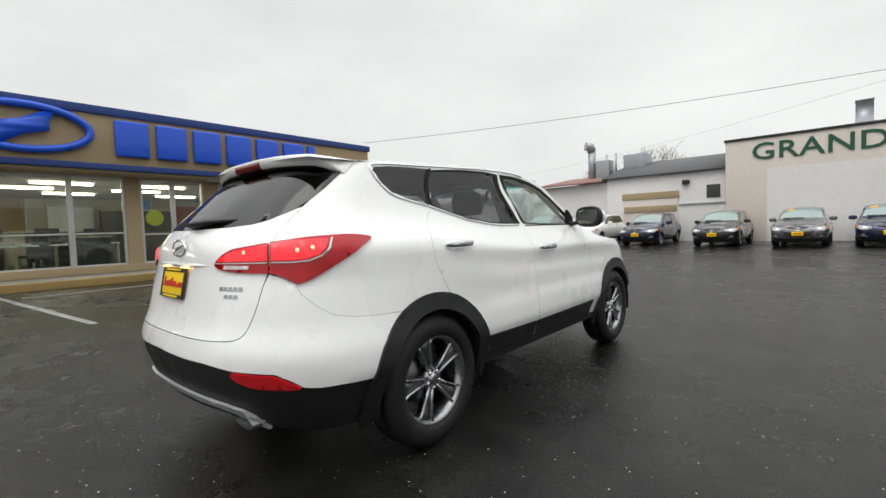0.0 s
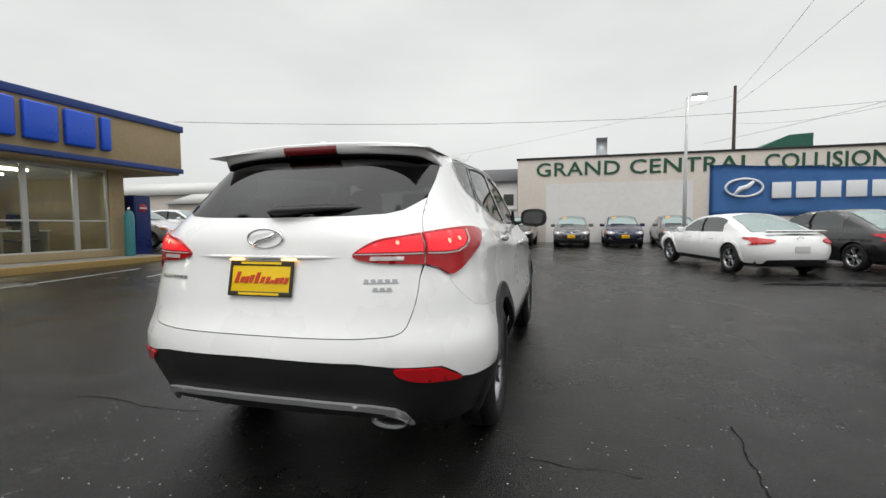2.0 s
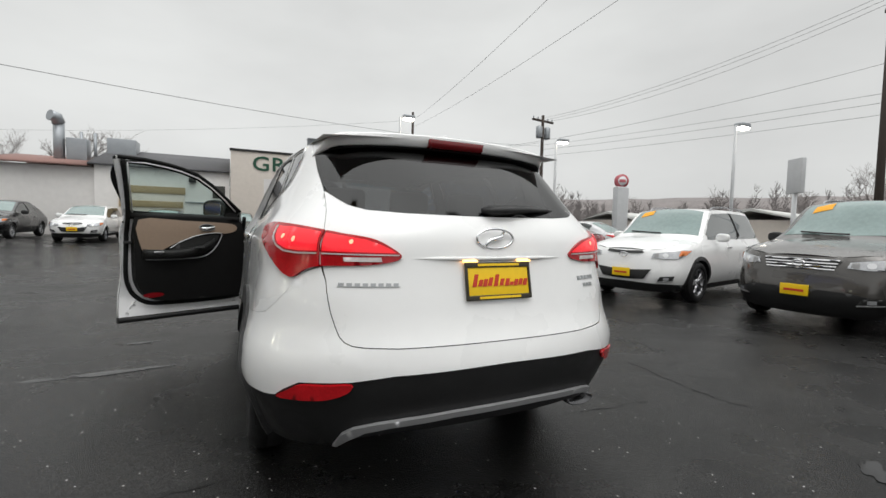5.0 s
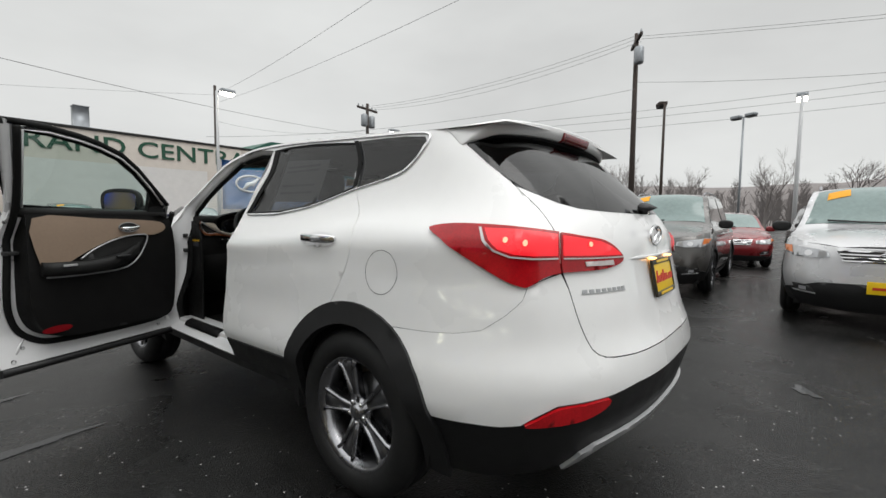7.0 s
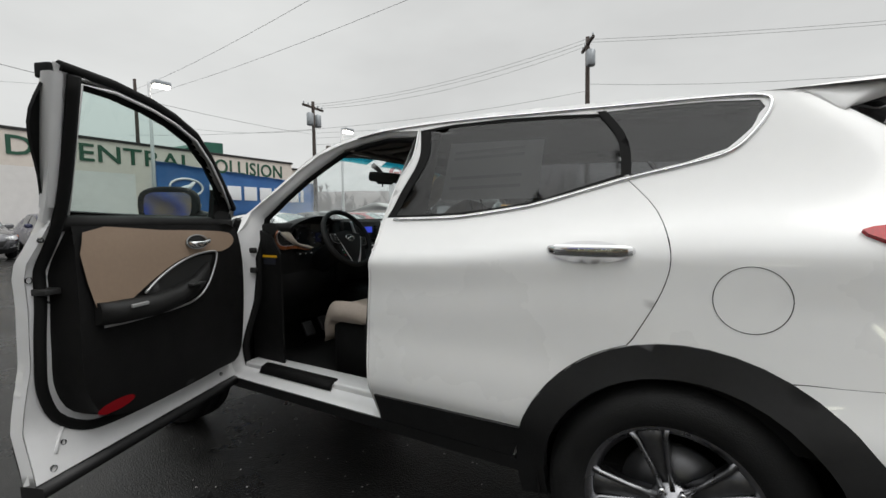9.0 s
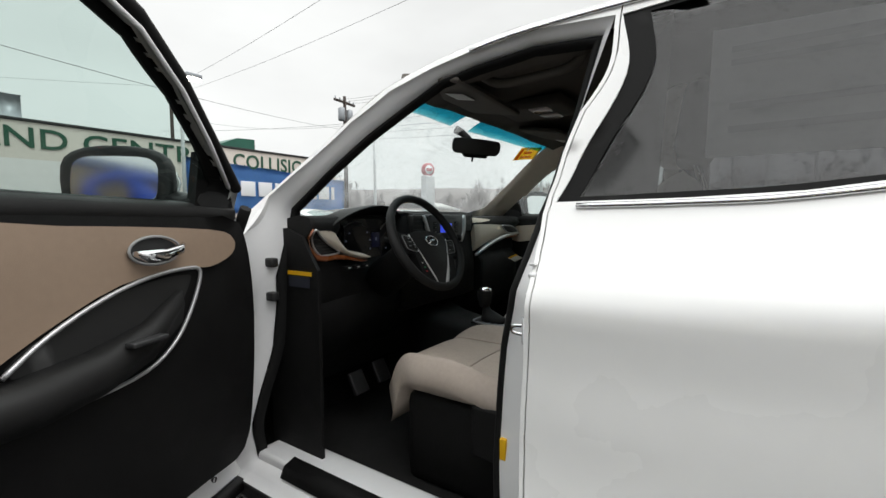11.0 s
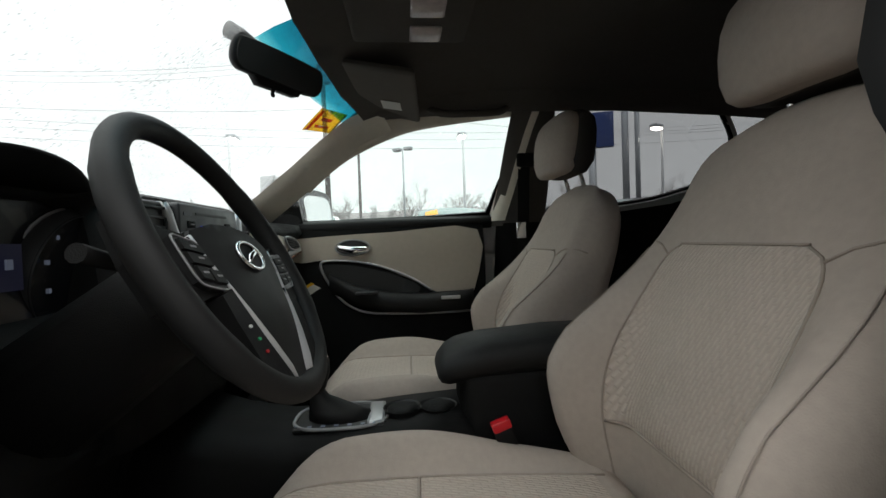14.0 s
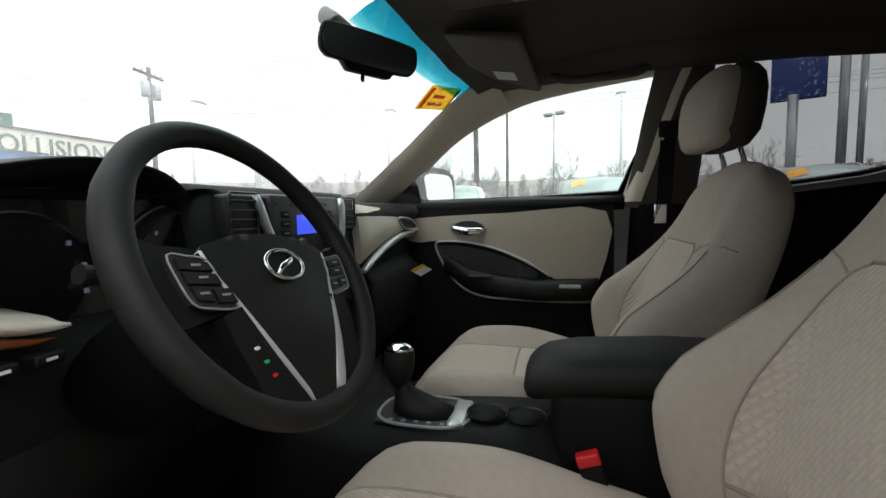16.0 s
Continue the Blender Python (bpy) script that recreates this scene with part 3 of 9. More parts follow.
def Y(pts):
    """Outline points given as (y, z) on the side, as (s, z)."""
    return [(s_of_y(y, z), z) for y, z in pts]


def arch(yc, a0, a1, r=0.485, n=14):
    """Part of a wheel arch from angle a0 to a1 (degrees, 0 ahead, 90 up)."""
    return [(yc + r * math.cos(radians(a0 + (a1 - a0) * k / n)), 0.37 + r * math.sin(radians(a0 + (a1 - a0) * k / n))) for k in range(n + 1)]


def upper(y0, y1, n=20, drop=0.0):
    return [(y0 + (y1 - y0) * k / n, edge_y(y0 + (y1 - y0) * k / n) - drop) for k in range(n + 1)]


REAR_AXLE, FRONT_AXLE = 1.06, 3.76
SEAM = [(.512, .7625), (.533, .781), (.547, .812), (.568, .87), (.60, .98), (.62, 1.04), (.65, 1.171), (.72, 1.25), (.795, 1.33)]
GATE_LOW = [(0, .742), (.12, .742), (.30, .742), (.43, .747), (.48, .752)]
GLASS_LOW = [(0, 1.238), (.12, 1.240), (.28, 1.243), (.47, 1.252), (.587, 1.27), (.74, 1.316), (.833, 1.365), (.92, 1.43), (1.005, 1.503)]
BUMPER_LOW = [(0, .655), (.144, .65), (.33, .645), (.49, .624), (.72, .612), (.80, .575), (.85, .545), (.93, .535), (1.05, .533), (1.23, .522)]
BUMPER_TOP = [(.80, .988), (.831, .942), (.918, .887), (1.015, .836), (1.13, .815), (1.28, .80)]
TAIL = spline([(1.225, 1.172), (1.14, 1.188), (1.004, 1.187), (.86, 1.181), (.74, 1.173), (.60, 1.162), (.51, 1.153), (.40, 1.142), (.33, 1.125), (.28, 1.10),
               (.253, 1.078), (.265, 1.06), (.32, 1.047), (.42, 1.038), (.62, 1.033), (.70, 1.022), (.76, 1.002), (.80, .987), (.83, .985), (.90, 1.004),
               (1.0, 1.05), (1.10, 1.10), (1.17, 1.138)], 3, True)
SHUT = [(2.10, 1.60), (2.145, 1.40), (2.183, 1.235)] + spline([(2.187, 1.20), (2.181, 1.08), (2.184, .92), (2.183, .74), (2.168, .55), (2.15, .395)], 4)
SHUT_REAR = spline([(1.235, 1.34), (1.140, 1.235), (1.095, 1.116), (1.113, 1.005), (1.186, .861)], 5)
HINGE = (-.86, 3.17)
OPEN = 68.0



def inset(poly, d):
    """Moves an outline inwards by d."""
    out, n = [], len(poly)
    area = sum(poly[i][0] * poly[(i + 1) % n][1] - poly[(i + 1) % n][0] * poly[i][1] for i in range(n))
    sg = 1 if area > 0 else -1
    for i in range(n):
        a, b, c = (np.array(poly[k % n], float) for k in (i - 1, i, i + 1))
        t0, t1 = b - a, c - b
        t0, t1 = t0 / (np.linalg.norm(t0) + 1e-9), t1 / (np.linalg.norm(t1) + 1e-9)
        n0, n1 = np.array((-t0[1], t0[0])) * sg, np.array((-t1[1], t1[0])) * sg
        m = n0 + n1
        m = m / max(np.dot(m, m) / 2, .5)
        out.append(tuple(b + m * d))
    return out


car = thing("suv", "white five-door SUV with its driver's door open, wet, on dark asphalt", "car")


def clip_s(poly, s0, s1):
    """Cuts an outline in (s, z) to a range of s."""
    for lim, sign in ((s0, 1), (s1, -1)):
        out = []
        for (a, b) in zip(poly, poly[1:] + poly[:1]):
            ia, ib = sign * (a[0] - lim) >= 0, sign * (b[0] - lim) >= 0
            if ia:
                out.append(a)
            if ia != ib:
                t = (lim - a[0]) / (b[0] - a[0])
                out.append((lim, a[1] + t * (b[1] - a[1])))
        poly = out
    return poly


def pair(name, poly, material, parent=car, label="", holes=(), step=0.045, lip=0.012, off=0.0, smooth=None):
    """The same panel on the right and on the left."""
    made = []
    for mirrored in (False, True):
        made.append(part(name, bm_panel(skin, poly, holes, step, lip, off, mirrored), material, parent, label))
    return made


def both(poly, holes=(), step=0.045, lip=0.0, off=0.0):
    """A panel over the tail's middle, in one piece."""
    bm = bm_panel(skin, poly, holes, step, lip, off)
    other = bm_panel(skin, poly, holes, step, lip, off, True)
    bm_add(bm, other)
    bmesh.ops.remove_doubles(bm, verts=bm.verts[:], dist=1e-4)
    inner = [f for f in bm.faces if all(abs(v.co.x) < 2e-3 for v in f.verts)]
    bmesh.ops.delete(bm, geom=inner, context='FACES')
    return bm


# bodyside, with openings for both doors and the quarter window
FRONT_DOOR = Y(SHUT + [(3.165, .395), (3.17, .8), (3.15, 1.08), (3.085, 1.262)] + [(y, edge_y(y) - .018) for y in (2.93, 2.80, 2.68, 2.55, 2.44, 2.29)])
REAR_DOOR = Y([(y, edge_y(y) - .018) for y in (2.09, 1.93, 1.7, 1.5, 1.33)] + SHUT_REAR
              + arch(REAR_AXLE, 73, 20, 0.49) + [(1.545, .45), (1.56, .395)] + [(y - .008, z) for y, z in SHUT[::-1][:-1]])
QUARTER = Y([(1.325, 1.577), (1.228, 1.345), (1.066, 1.38), (.965, 1.413), (.905, 1.472), (.872, 1.533), (.885, 1.556), (1.0, 1.568), (1.148, 1.574)])
SIDE = ([(.626, 1.04), (.655, 1.171), (.725, 1.25), (.801, 1.332), (.839, 1.366), (.926, 1.43), (1.011, 1.503)]
        + Y(upper(.80, 4.6, 46)) + Y([(4.62, .70), (4.55, .40), (4.25, .40)])
        + Y(arch(FRONT_AXLE, 0, 180, 0.485)) + Y([(3.25, .395), (1.56, .395)]) + Y(arch(REAR_AXLE, 22, 118.6, 0.485))
        + [(1.279, .8012), (1.1302, .8162), (1.0156, .8373), (.9188, .8883), (.8322, .9432), (.8018, .9887)])
for bmx in (False, True):
    side = part("bodyside", bm_panel(skin, SIDE, [FRONT_DOOR, REAR_DOOR, QUARTER], .03, .02, 0, bmx), "white_paint", car)

gate = part("tailgate", both(GATE_LOW + SEAM + GLASS_LOW[::-1][3:], lip=.0), "white_paint", car, "white painted tailgate panel")
part("rear_window", both(GLASS_LOW + [(1.02, 1.535), (1.0, 1.565), (0, 1.565)], off=.002, lip=.004), "glass_dark", gate, "dark tinted rear window")
part("bumper", both(BUMPER_LOW + Y(arch(REAR_AXLE, 162, 119.2, 0.485))[1:] + BUMPER_TOP[::-1] + [(.70, 1.015), (.63, 1.03)] + [(s + .004, z - .002) for s, z in SEAM[:5][::-1]]
                    + [(s + .002, z - .0035) for s, z in GATE_LOW[::-1]][:-1] + [(0, .7385)], lip=.0), "white_paint", car, "white painted rear bumper")
part("lower_bumper", both([(0, .40), (.3, .395), (.48, .37), (.62, .32), (.9, .29), (1.25, .31)] + Y(arch(REAR_AXLE, 189, 162, 0.47)) + [(1.05, .529), (.93, .531), (.85, .54), (.80, .57), (.72, .606), (.49, .618), (.33, .639), (.144, .645), (0, .65)],
                          off=-.004), "cladding", car, "black textured plastic lower bumper")
part("skid_trim", both([(0, .452), (.12, .452), (.35, .432), (.45, .412), (.52, .375), (.58, .33), (.60, .335), (.555, .40), (.50, .43), (.40, .452), (.30, .464), (.12, .477), (0, .478)],
                       off=.012, lip=.014, step=.03), "silver_plastic", car, "silver skid plate trim")
pair("reflector", spline([(.49, .616), (.60, .610), (.71, .604), (.79, .568), (.835, .543), (.70, .545), (.58, .556), (.50, .585)], 3, True), "lens_red", label="red rear reflector", off=.008, lip=.012, step=.02)

# tail lamps, the outer half on the body and the inner half on the tailgate
for m2 in (False, True):
    lamp = part("tail_lamp", bm_panel(skin, clip_s(TAIL, .636, 2), (), .03, .02, .012, m2), "lens_dark", car, "red tail lamp, lit")
    part("lit_lens", bm_panel(skin, [(.645, 1.09), (.76, 1.088), (.85, 1.092), (.92, 1.108), (.965, 1.135), (.995, 1.172), (.86, 1.170), (.74, 1.163), (.645, 1.155)], (), .03, .003, .015, m2), "lens_lit", lamp)
    part("trim_line", bm_panel(skin, [(.645, 1.078), (.77, 1.076), (.87, 1.081), (.94, 1.10), (.99, 1.13), (1.02, 1.174), (1.009, 1.1735), (.979, 1.133), (.933, 1.1055), (.865, 1.0865), (.765, 1.0815), (.645, 1.0835)], (), .02, .003, .0165, m2), "silver_bright_out", lamp)
    for s, z in ((.80, 1.128), (.89, 1.135)):
        part("bulb", bm_panel(skin, [(s + .011 * math.cos(a / 8 * math.pi), z + .008 * math.sin(a / 8 * math.pi)) for a in range(16)], (), .02, .002, .018, m2), "bulb", lamp)
    inner = part("inner_tail_lamp", bm_panel(skin, clip_s(TAIL, 0, .624), (), .03, .016, .010, m2), "lens_dark", gate, "red inner tail lamp, lit")
    inner.matrix_parent_inverse = Matrix()
    part("lit_lens", bm_panel(skin, [(.272, 1.086), (.42, 1.088), (.616, 1.090), (.616, 1.153), (.51, 1.144), (.40, 1.133), (.335, 1.117), (.293, 1.10)], (), .03, .003, .013, m2), "lens_lit", gate)
    part("trim_line", bm_panel(skin, [(.262, 1.076), (.42, 1.077), (.616, 1.078), (.616, 1.083), (.42, 1.0815), (.262, 1.0805)], (), .03, .003, .0145, m2), "silver_bright_out", gate)
    part("reversing_lens", bm_panel(skin, [(.33, 1.052), (.50, 1.052), (.505, 1.068), (.335, 1.069)], (), .03, .003, .0145, m2), "lens_clear", gate, "clear reversing lamp lens")
    part("bulb", bm_panel(skin, [(.47 + .010 * math.cos(a / 8 * math.pi), 1.125 + .007 * math.sin(a / 8 * math.pi)) for a in range(16)], (), .02, .002, .016, m2), "bulb", gate)

# doors on the right and the rear left, with frames, glass and handles
RW = Y(spline([(2.125, 1.232), (1.95, 1.236), (1.80, 1.242), (1.549, 1.272), (1.40, 1.312), (1.248, 1.355)], 3) + [(1.340, 1.564)] + [(1.5, 1.578), (1.7, 1.590), (1.93, 1.597), (2.035, 1.592)])
FW = Y(spline([(2.235, 1.232), (2.5, 1.222), (2.8, 1.217), (2.93, 1.215)], 3) + [(2.985, 1.262)] + [(y, edge_y(y) - .06) for y in (2.90, 2.80, 2.68, 2.55, 2.44, 2.30)] + [(2.155, 1.575)])
RW_BLACK = Y([(2.166, 1.222), (1.95, 1.224), (1.80, 1.230), (1.549, 1.262), (1.40, 1.30), (1.241, 1.344), (1.331, 1.572), (1.5, 1.588), (1.7, 1.601), (1.93, 1.606), (2.086, 1.598)])
FW_BLACK = Y([(2.194, 1.222), (2.5, 1.212), (2.8, 1.205), (3.04, 1.20), (3.065, 1.25)] + [(y, edge_y(y) - .036) for y in (2.93, 2.80, 2.68, 2.55, 2.44, 2.29)] + [(2.11, 1.598)])
for m3 in (False, True):
    rd = part("rear_door", bm_panel(skin, inset(REAR_DOOR, .0026), [RW_BLACK], .026, .025, 0, m3), "white_paint", car, "white rear door, closed")
    part("pillar_trim", bm_panel(skin, RW_BLACK, [RW], .04, .012, -.003, m3), "seal", rd)
    part("window", bm_panel(skin, RW, (), .06, .003, -.006, m3), "glass_privacy", rd, "dark privacy glass of the rear door")
    part("door_cladding", bm_panel(skin, Y([(2.14, .40), (1.565, .40), (1.53, .50), (1.525, .527), (2.142, .515)]), (), .045, .012, .008, m3), "cladding", rd)
    qg = part("quarter_window", bm_panel(skin, QUARTER, (), .06, .004, -.003, m3), "glass_privacy", car, "dark quarter window")
    part("pillar_trim", bm_panel(skin, Y([(1.252, 1.344), (1.222, 1.351), (1.316, 1.578), (1.348, 1.580)]), (), .03, .0, .0035, m3), "seal", rd)
    belt = spline([(2.125, 1.214), (1.95, 1.216), (1.80, 1.222), (1.549, 1.255), (1.40, 1.292), (1.228, 1.338), (1.066, 1.372), (.955, 1.405), (.893, 1.468), (.858, 1.535), (.878, 1.568), (1.0, 1.580), (1.148, 1.586), (1.5, 1.602), (1.93, 1.620), (2.28, 1.618), (2.44, 1.600)], 4)
    line = [Vector(skin(*q)) + Vector((.003, 0, 0)) for q in Y(belt)]
    if m3:
        line = [Vector((-p.x, p.y, p.z)) for p in line]
    part("chrome_line", bm_tube(line, .0055, 6), "chrome", car, "thin chrome strip round the side windows")
    sg = -1 if m3 else 1
    if m3:
        part("window_label", bm_panel(lambda y, z: (-(half(y, z) - .022), y, z), [(1.93, 1.29), (1.53, 1.285), (1.53, 1.505), (1.93, 1.525)], (), .06), "label_paper", rd, "pale paper price label behind the glass")
        for zz in (1.33, 1.37, 1.45, 1.475):
            part("label_bar", bm_panel(lambda y, z: (-(half(y, z) - .0205), y, z), [(1.90, zz), (1.60, zz), (1.60, zz + .012), (1.90, zz + .012)], (), .06), "plastic_dull", rd)

    def handle(yc, zc, parent, name="handle"):
        x = half(yc, zc)
        bm = bm_loft([[(sg * (half(yc + d, zc) + .006 + h * (1 + .25 * math.cos(a))), yc + d, zc + .02 * w * math.sin(a)) for a in [2 * math.pi * k / 10 for k in range(10)]]
                      for d, h, w in ((-.132, .0, .25), (-.125, .010, .7), (-.095, .022, .95), (0, .028, 1.0), (.095, .022, .9), (.125, .010, .6), (.132, .0, .2))])
        hd = part(name, bm, "chrome", parent, "chrome door handle")
        cup = part("handle_cup", bm_panel(skin, [(s_of_y(yc + .115 * math.cos(a), zc + .034 * math.sin(a)), zc - .006 + .034 * math.sin(a)) for a in [2 * math.pi * k / 20 for k in range(20)]], (), .03, 0, .002, m3), "inner_white", parent)
        return hd
    handle(1.318, 1.114, rd)
    if not m3:
        fd = part("front_door", bm_panel(skin, inset(FRONT_DOOR, .0028), [FW_BLACK], .03, .025, 0, m3), "white_paint", car, "white front passenger door, closed")
        fdr = fd
    else:
        fd = part("front_door", bm_panel(skin, inset(FRONT_DOOR, .0028), [FW_BLACK], .045, .025, 0, m3), "white_paint", car, "white driver's door, standing open")
        fdl = fd
    part("pillar_trim", bm_panel(skin, FW_BLACK, [FW], .04, .012, -.003, m3), "seal", fd)
    part("window", bm_panel(skin, FW, (), .06, .003, -.006, m3), "glass_door" if m3 else "glass_clear", fd, "greenish front door glass with rain drops")
    part("door_cladding", bm_panel(skin, Y([(3.15, .40), (2.16, .40), (2.166, .515), (3.155, .525)]), (), .045, .012, .008, m3), "cladding", fd)
    handle(2.37, 1.045, fd)
    # door mirror on its foot
    mc = Vector((sg * .992, 2.925, 1.266))
    mt = Matrix.Translation(mc) @ Matrix.Rotation(radians(-sg * 20), 4, 'Z')
    shell = bmesh.new()
    bmesh.ops.create_uvsphere(shell, u_segments=20, v_segments=12, radius=1)
    for v in shell.verts:
        x, y, z = v.co
        f = 1 - .25 * max(y, 0)
        y = max(y, -.25)
        v.co = Vector((sg * .135 * math.copysign(abs(x) ** .7, x) * f, .09 * y + .02, .088 * math.copysign(abs(z) ** .65, z) * f))
        v.co = mt @ v.co
    for f in shell.faces:
        f.smooth = True
    mir = part("door_mirror", shell, "cladding", fd, "black door mirror")
    part("mirror_glass", bm_move(bm_loft([[(.102 * math.copysign(abs(math.cos(a)) ** .45, math.cos(a)), y, .060 * math.copysign(abs(math.sin(a)) ** .5, math.sin(a))) for a in [2 * math.pi * k / 24 for k in range(24)]] for y in (-.010, -.003)]), mt @ pose(0, 0, 0, -7)), "chrome", fd, "mirror glass")
    part("mirror_cap", bm_move(bm_loft([[(sg * .125 * q * math.cos(a), y, .08 * q * math.sin(a)) for a in [2 * math.pi * k / 16 for k in range(16)]] for y, q in ((.05, 1.02), (.09, .93), (.112, .6))]), mt), "white_paint", fd)
    part("mirror_foot", bm_loft([[(sg * x, 3.0 + .045 * math.cos(a) * k, 1.215 + h + .02 * math.sin(a) * k) for a in [2 * math.pi * i / 10 for i in range(10)]] for x, k, h in ((.77, 1.3, .0), (.84, 1.0, .0), (.92, .8, .02))]), "cladding", fd)
    # fuel flap on the left alone
    if m3:
        ring = [(s_of_y(.906 + .088 * math.cos(a), .995 + .088 * math.sin(a)), .995 + .088 * math.sin(a)) for a in [2 * math.pi * k / 36 for k in range(36)]]
        part("fuel_flap_gap", bm_panel(skin, ring, [[(s_of_y(.906 + .0860 * math.cos(a), .995 + .0860 * math.sin(a)), .995 + .0860 * math.sin(a)) for a in [2 * math.pi * k / 36 for k in range(36)]]], .03, 0, .0012, True), "seal", car, "thin dark gap round the fuel flap")

# wheel arch cladding and wells
for yc in (REAR_AXLE, FRONT_AXLE):
    a0, a1 = (-12, 192)
    pair("arch_cladding", Y(arch(yc, a0, a1, .49, 28) + arch(yc, a1, a0, .395, 28)), "cladding", label="black plastic wheel arch cladding", off=.014, lip=.035)
    for sg in (1, -1):
        bm = bmesh.new()
        rings = []
        for k in range(25):
            a = radians(-12 + 204 * k / 24)
            rings.append([bm.verts.new((sg * x, yc + .42 * math.cos(a), .37 + .42 * math.sin(a))) for x in (.50, .70, .90)])
        for p, q in zip(rings, rings[1:]):
            for i in (0, 1):
                bm.faces.new((p[i], p[i + 1], q[i + 1], q[i]))
        cap = [r[0] for r in rings]
        bm.faces.new(cap)
        part("wheel_well", bm, "well", car)
pair("sill_cladding", Y([(1.53, .34), (3.30, .34), (3.30, .392), (1.56, .392)]), "cladding", label="black plastic sill", off=.004, lip=.03)
part("underbody", bm_box((-.70, .62, .30), (.70, 4.40, .37)), "well", car)

# roof, windscreen, bonnet
HEAD = [(-.575, 2.665), (-.40, 2.715), (-.2, 2.745), (0, 2.755), (.2, 2.745), (.40, 2.715), (.575, 2.665)]
COWL = [(.735, 3.125), (.60, 3.28), (.40, 3.385), (.2, 3.43), (0, 3.445), (-.2, 3.43), (-.40, 3.385), (-.60, 3.28), (-.735, 3.125)]
rim_l, rim_r = [], []
for k in range(81):
    y = .50 + 4.15 * k / 80
    rim_r.append((half(y, edge_y(y)) - .0, y))
    rim_l.append((-half(y, edge_y(y)) + .0, y))
WIND = HEAD + [(.665, 2.90)] + COWL + [(-.665, 2.90)]
part("roof_and_bonnet", bm_panel(top, [(0, .50)] + rim_r + rim_l[::-1], [WIND], .05, .0), "white_paint", car, "white painted roof and bonnet")
ws = part("windscreen", bm_panel(top, WIND, (), .06, .004, -.002), "windscreen", car, "clear windscreen with rain drops")
band = glass("sun_band_glass", (0.03, 0.42, 0.62), 0.95)
_bn, _bl = band.node_tree.nodes, band.node_tree.links
_bt, _bs = _bn.new("ShaderNodeTexCoord"), _bn.new("ShaderNodeSeparateXYZ")
_bl.new(_bt.outputs["Object"], _bs.inputs[0])
_bx, _by, _br = _bn.new("ShaderNodeMath"), _bn.new("ShaderNodeMath"), _bn.new("ShaderNodeMapRange")
_bx.operation, _by.operation = 'MULTIPLY', 'MULTIPLY_ADD'
_bl.new(_bs.outputs[0], _bx.inputs[0])
_bl.new(_bs.outputs[0], _bx.inputs[1])
_bl.new(_bx.outputs[0], _by.inputs[0])
_by.inputs[1].default_value = 0.272
_bl.new(_bs.outputs[1], _by.inputs[2])
_br.inputs[1].default_value, _br.inputs[2].default_value = 2.755, 2.858
_bl.new(_by.outputs[0], _br.inputs[0])
_bc = _bn.new("ShaderNodeValToRGB")
_bc.color_ramp.elements[0].color, _bc.color_ramp.elements[1].color = (0.004, 0.10, 0.17, 1), (0.80, 0.93, 0.95, 1)
_e = _bc.color_ramp.elements.new(0.62)
_e.color = (0.012, 0.26, 0.36, 1)
_e = _bc.color_ramp.elements.new(0.86)
_e.color = (0.10, 0.50, 0.58, 1)
_bl.new(_br.outputs[0], _bc.inputs[0])
_bl.new(_bc.outputs[0], [q for q in _bn if q.type == 'BSDF_TRANSPARENT'][0].inputs[0])
part("sun_band", bm_panel(top, HEAD + [(.60, 2.755), (.40, 2.815), (.2, 2.848), (.02, 2.858), (.015, 2.775), (-.10, 2.772), (-.12, 2.854), (-.2, 2.848), (-.40, 2.815), (-.60, 2.755)], (), .05, 0, -.012),
     band, ws, "blue shade band along the windscreen top")
part("antenna_fin", bm_loft([[(x * w, y + .0, z) for x, y, z in ((-.016, .62, 1.60), (.016, .62, 1.60), (.014, .78, 1.64), (-.014, .78, 1.64))] for w in (1,)] +
                            [[(x, y, z) for x, y, z in ((-.003, .60, 1.655), (.003, .60, 1.655), (.003, .66, 1.66), (-.003, .66, 1.66))]]), "white_paint", car, "white roof antenna fin")

# roof spoiler with the third brake light
st = [(0, .488, 1.624, 1.568), (.15, .489, 1.623, 1.567), (.30, .498, 1.619, 1.563), (.42, .515, 1.614, 1.557), (.50, .534, 1.609, 1.551), (.555, .552, 1.604, 1.546), (.585, .575, 1.594, 1.538), (.615, .618, 1.570, 1.522), (.638, .662, 1.538, 1.505), (.652, .690, 1.512, 1.494)]
full = [(-x, y, a, b) for x, y, a, b in st[:0:-1]] + st
rings = []
for x, y, a, b in full:
    yf = .80
    zf = top(min(abs(x), half(yf, edge_y(yf)) - .004), yf)[2] + .002
    xf = math.copysign(min(abs(x), half(yf, edge_y(yf)) - .012), x)
    zf = top(xf, yf)[2] + .002
    rings.append([(xf, yf, zf), (x * .5 + xf * .5, y * .45 + yf * .55, a * .45 + zf * .55 + .003), (x, y + .018, a + .001), (x, y + .004, a - .003), (x, y, a - .010), (x, y + .016, b + .005), (x, y + .028, b), (x, y + .05, b + .003), (x * .5 + xf * .5, max(y + .06, .70), b + .012), (xf, yf, min(b + .02, zf - .006))])
spoil = part("roof_spoiler", bm_loft(rings), "white_paint", car, "white roof spoiler over the rear window")
part("spoiler_underside", bm_loft([[(x, y + .026, b - .002), (x, y + .06, b - .014), (x, min(y + .12, .76), b - .012), (x, min(y + .10, .76), b + .004)] for x, y, a, b in full[1:-1]]), "seal", spoil, "black underside")
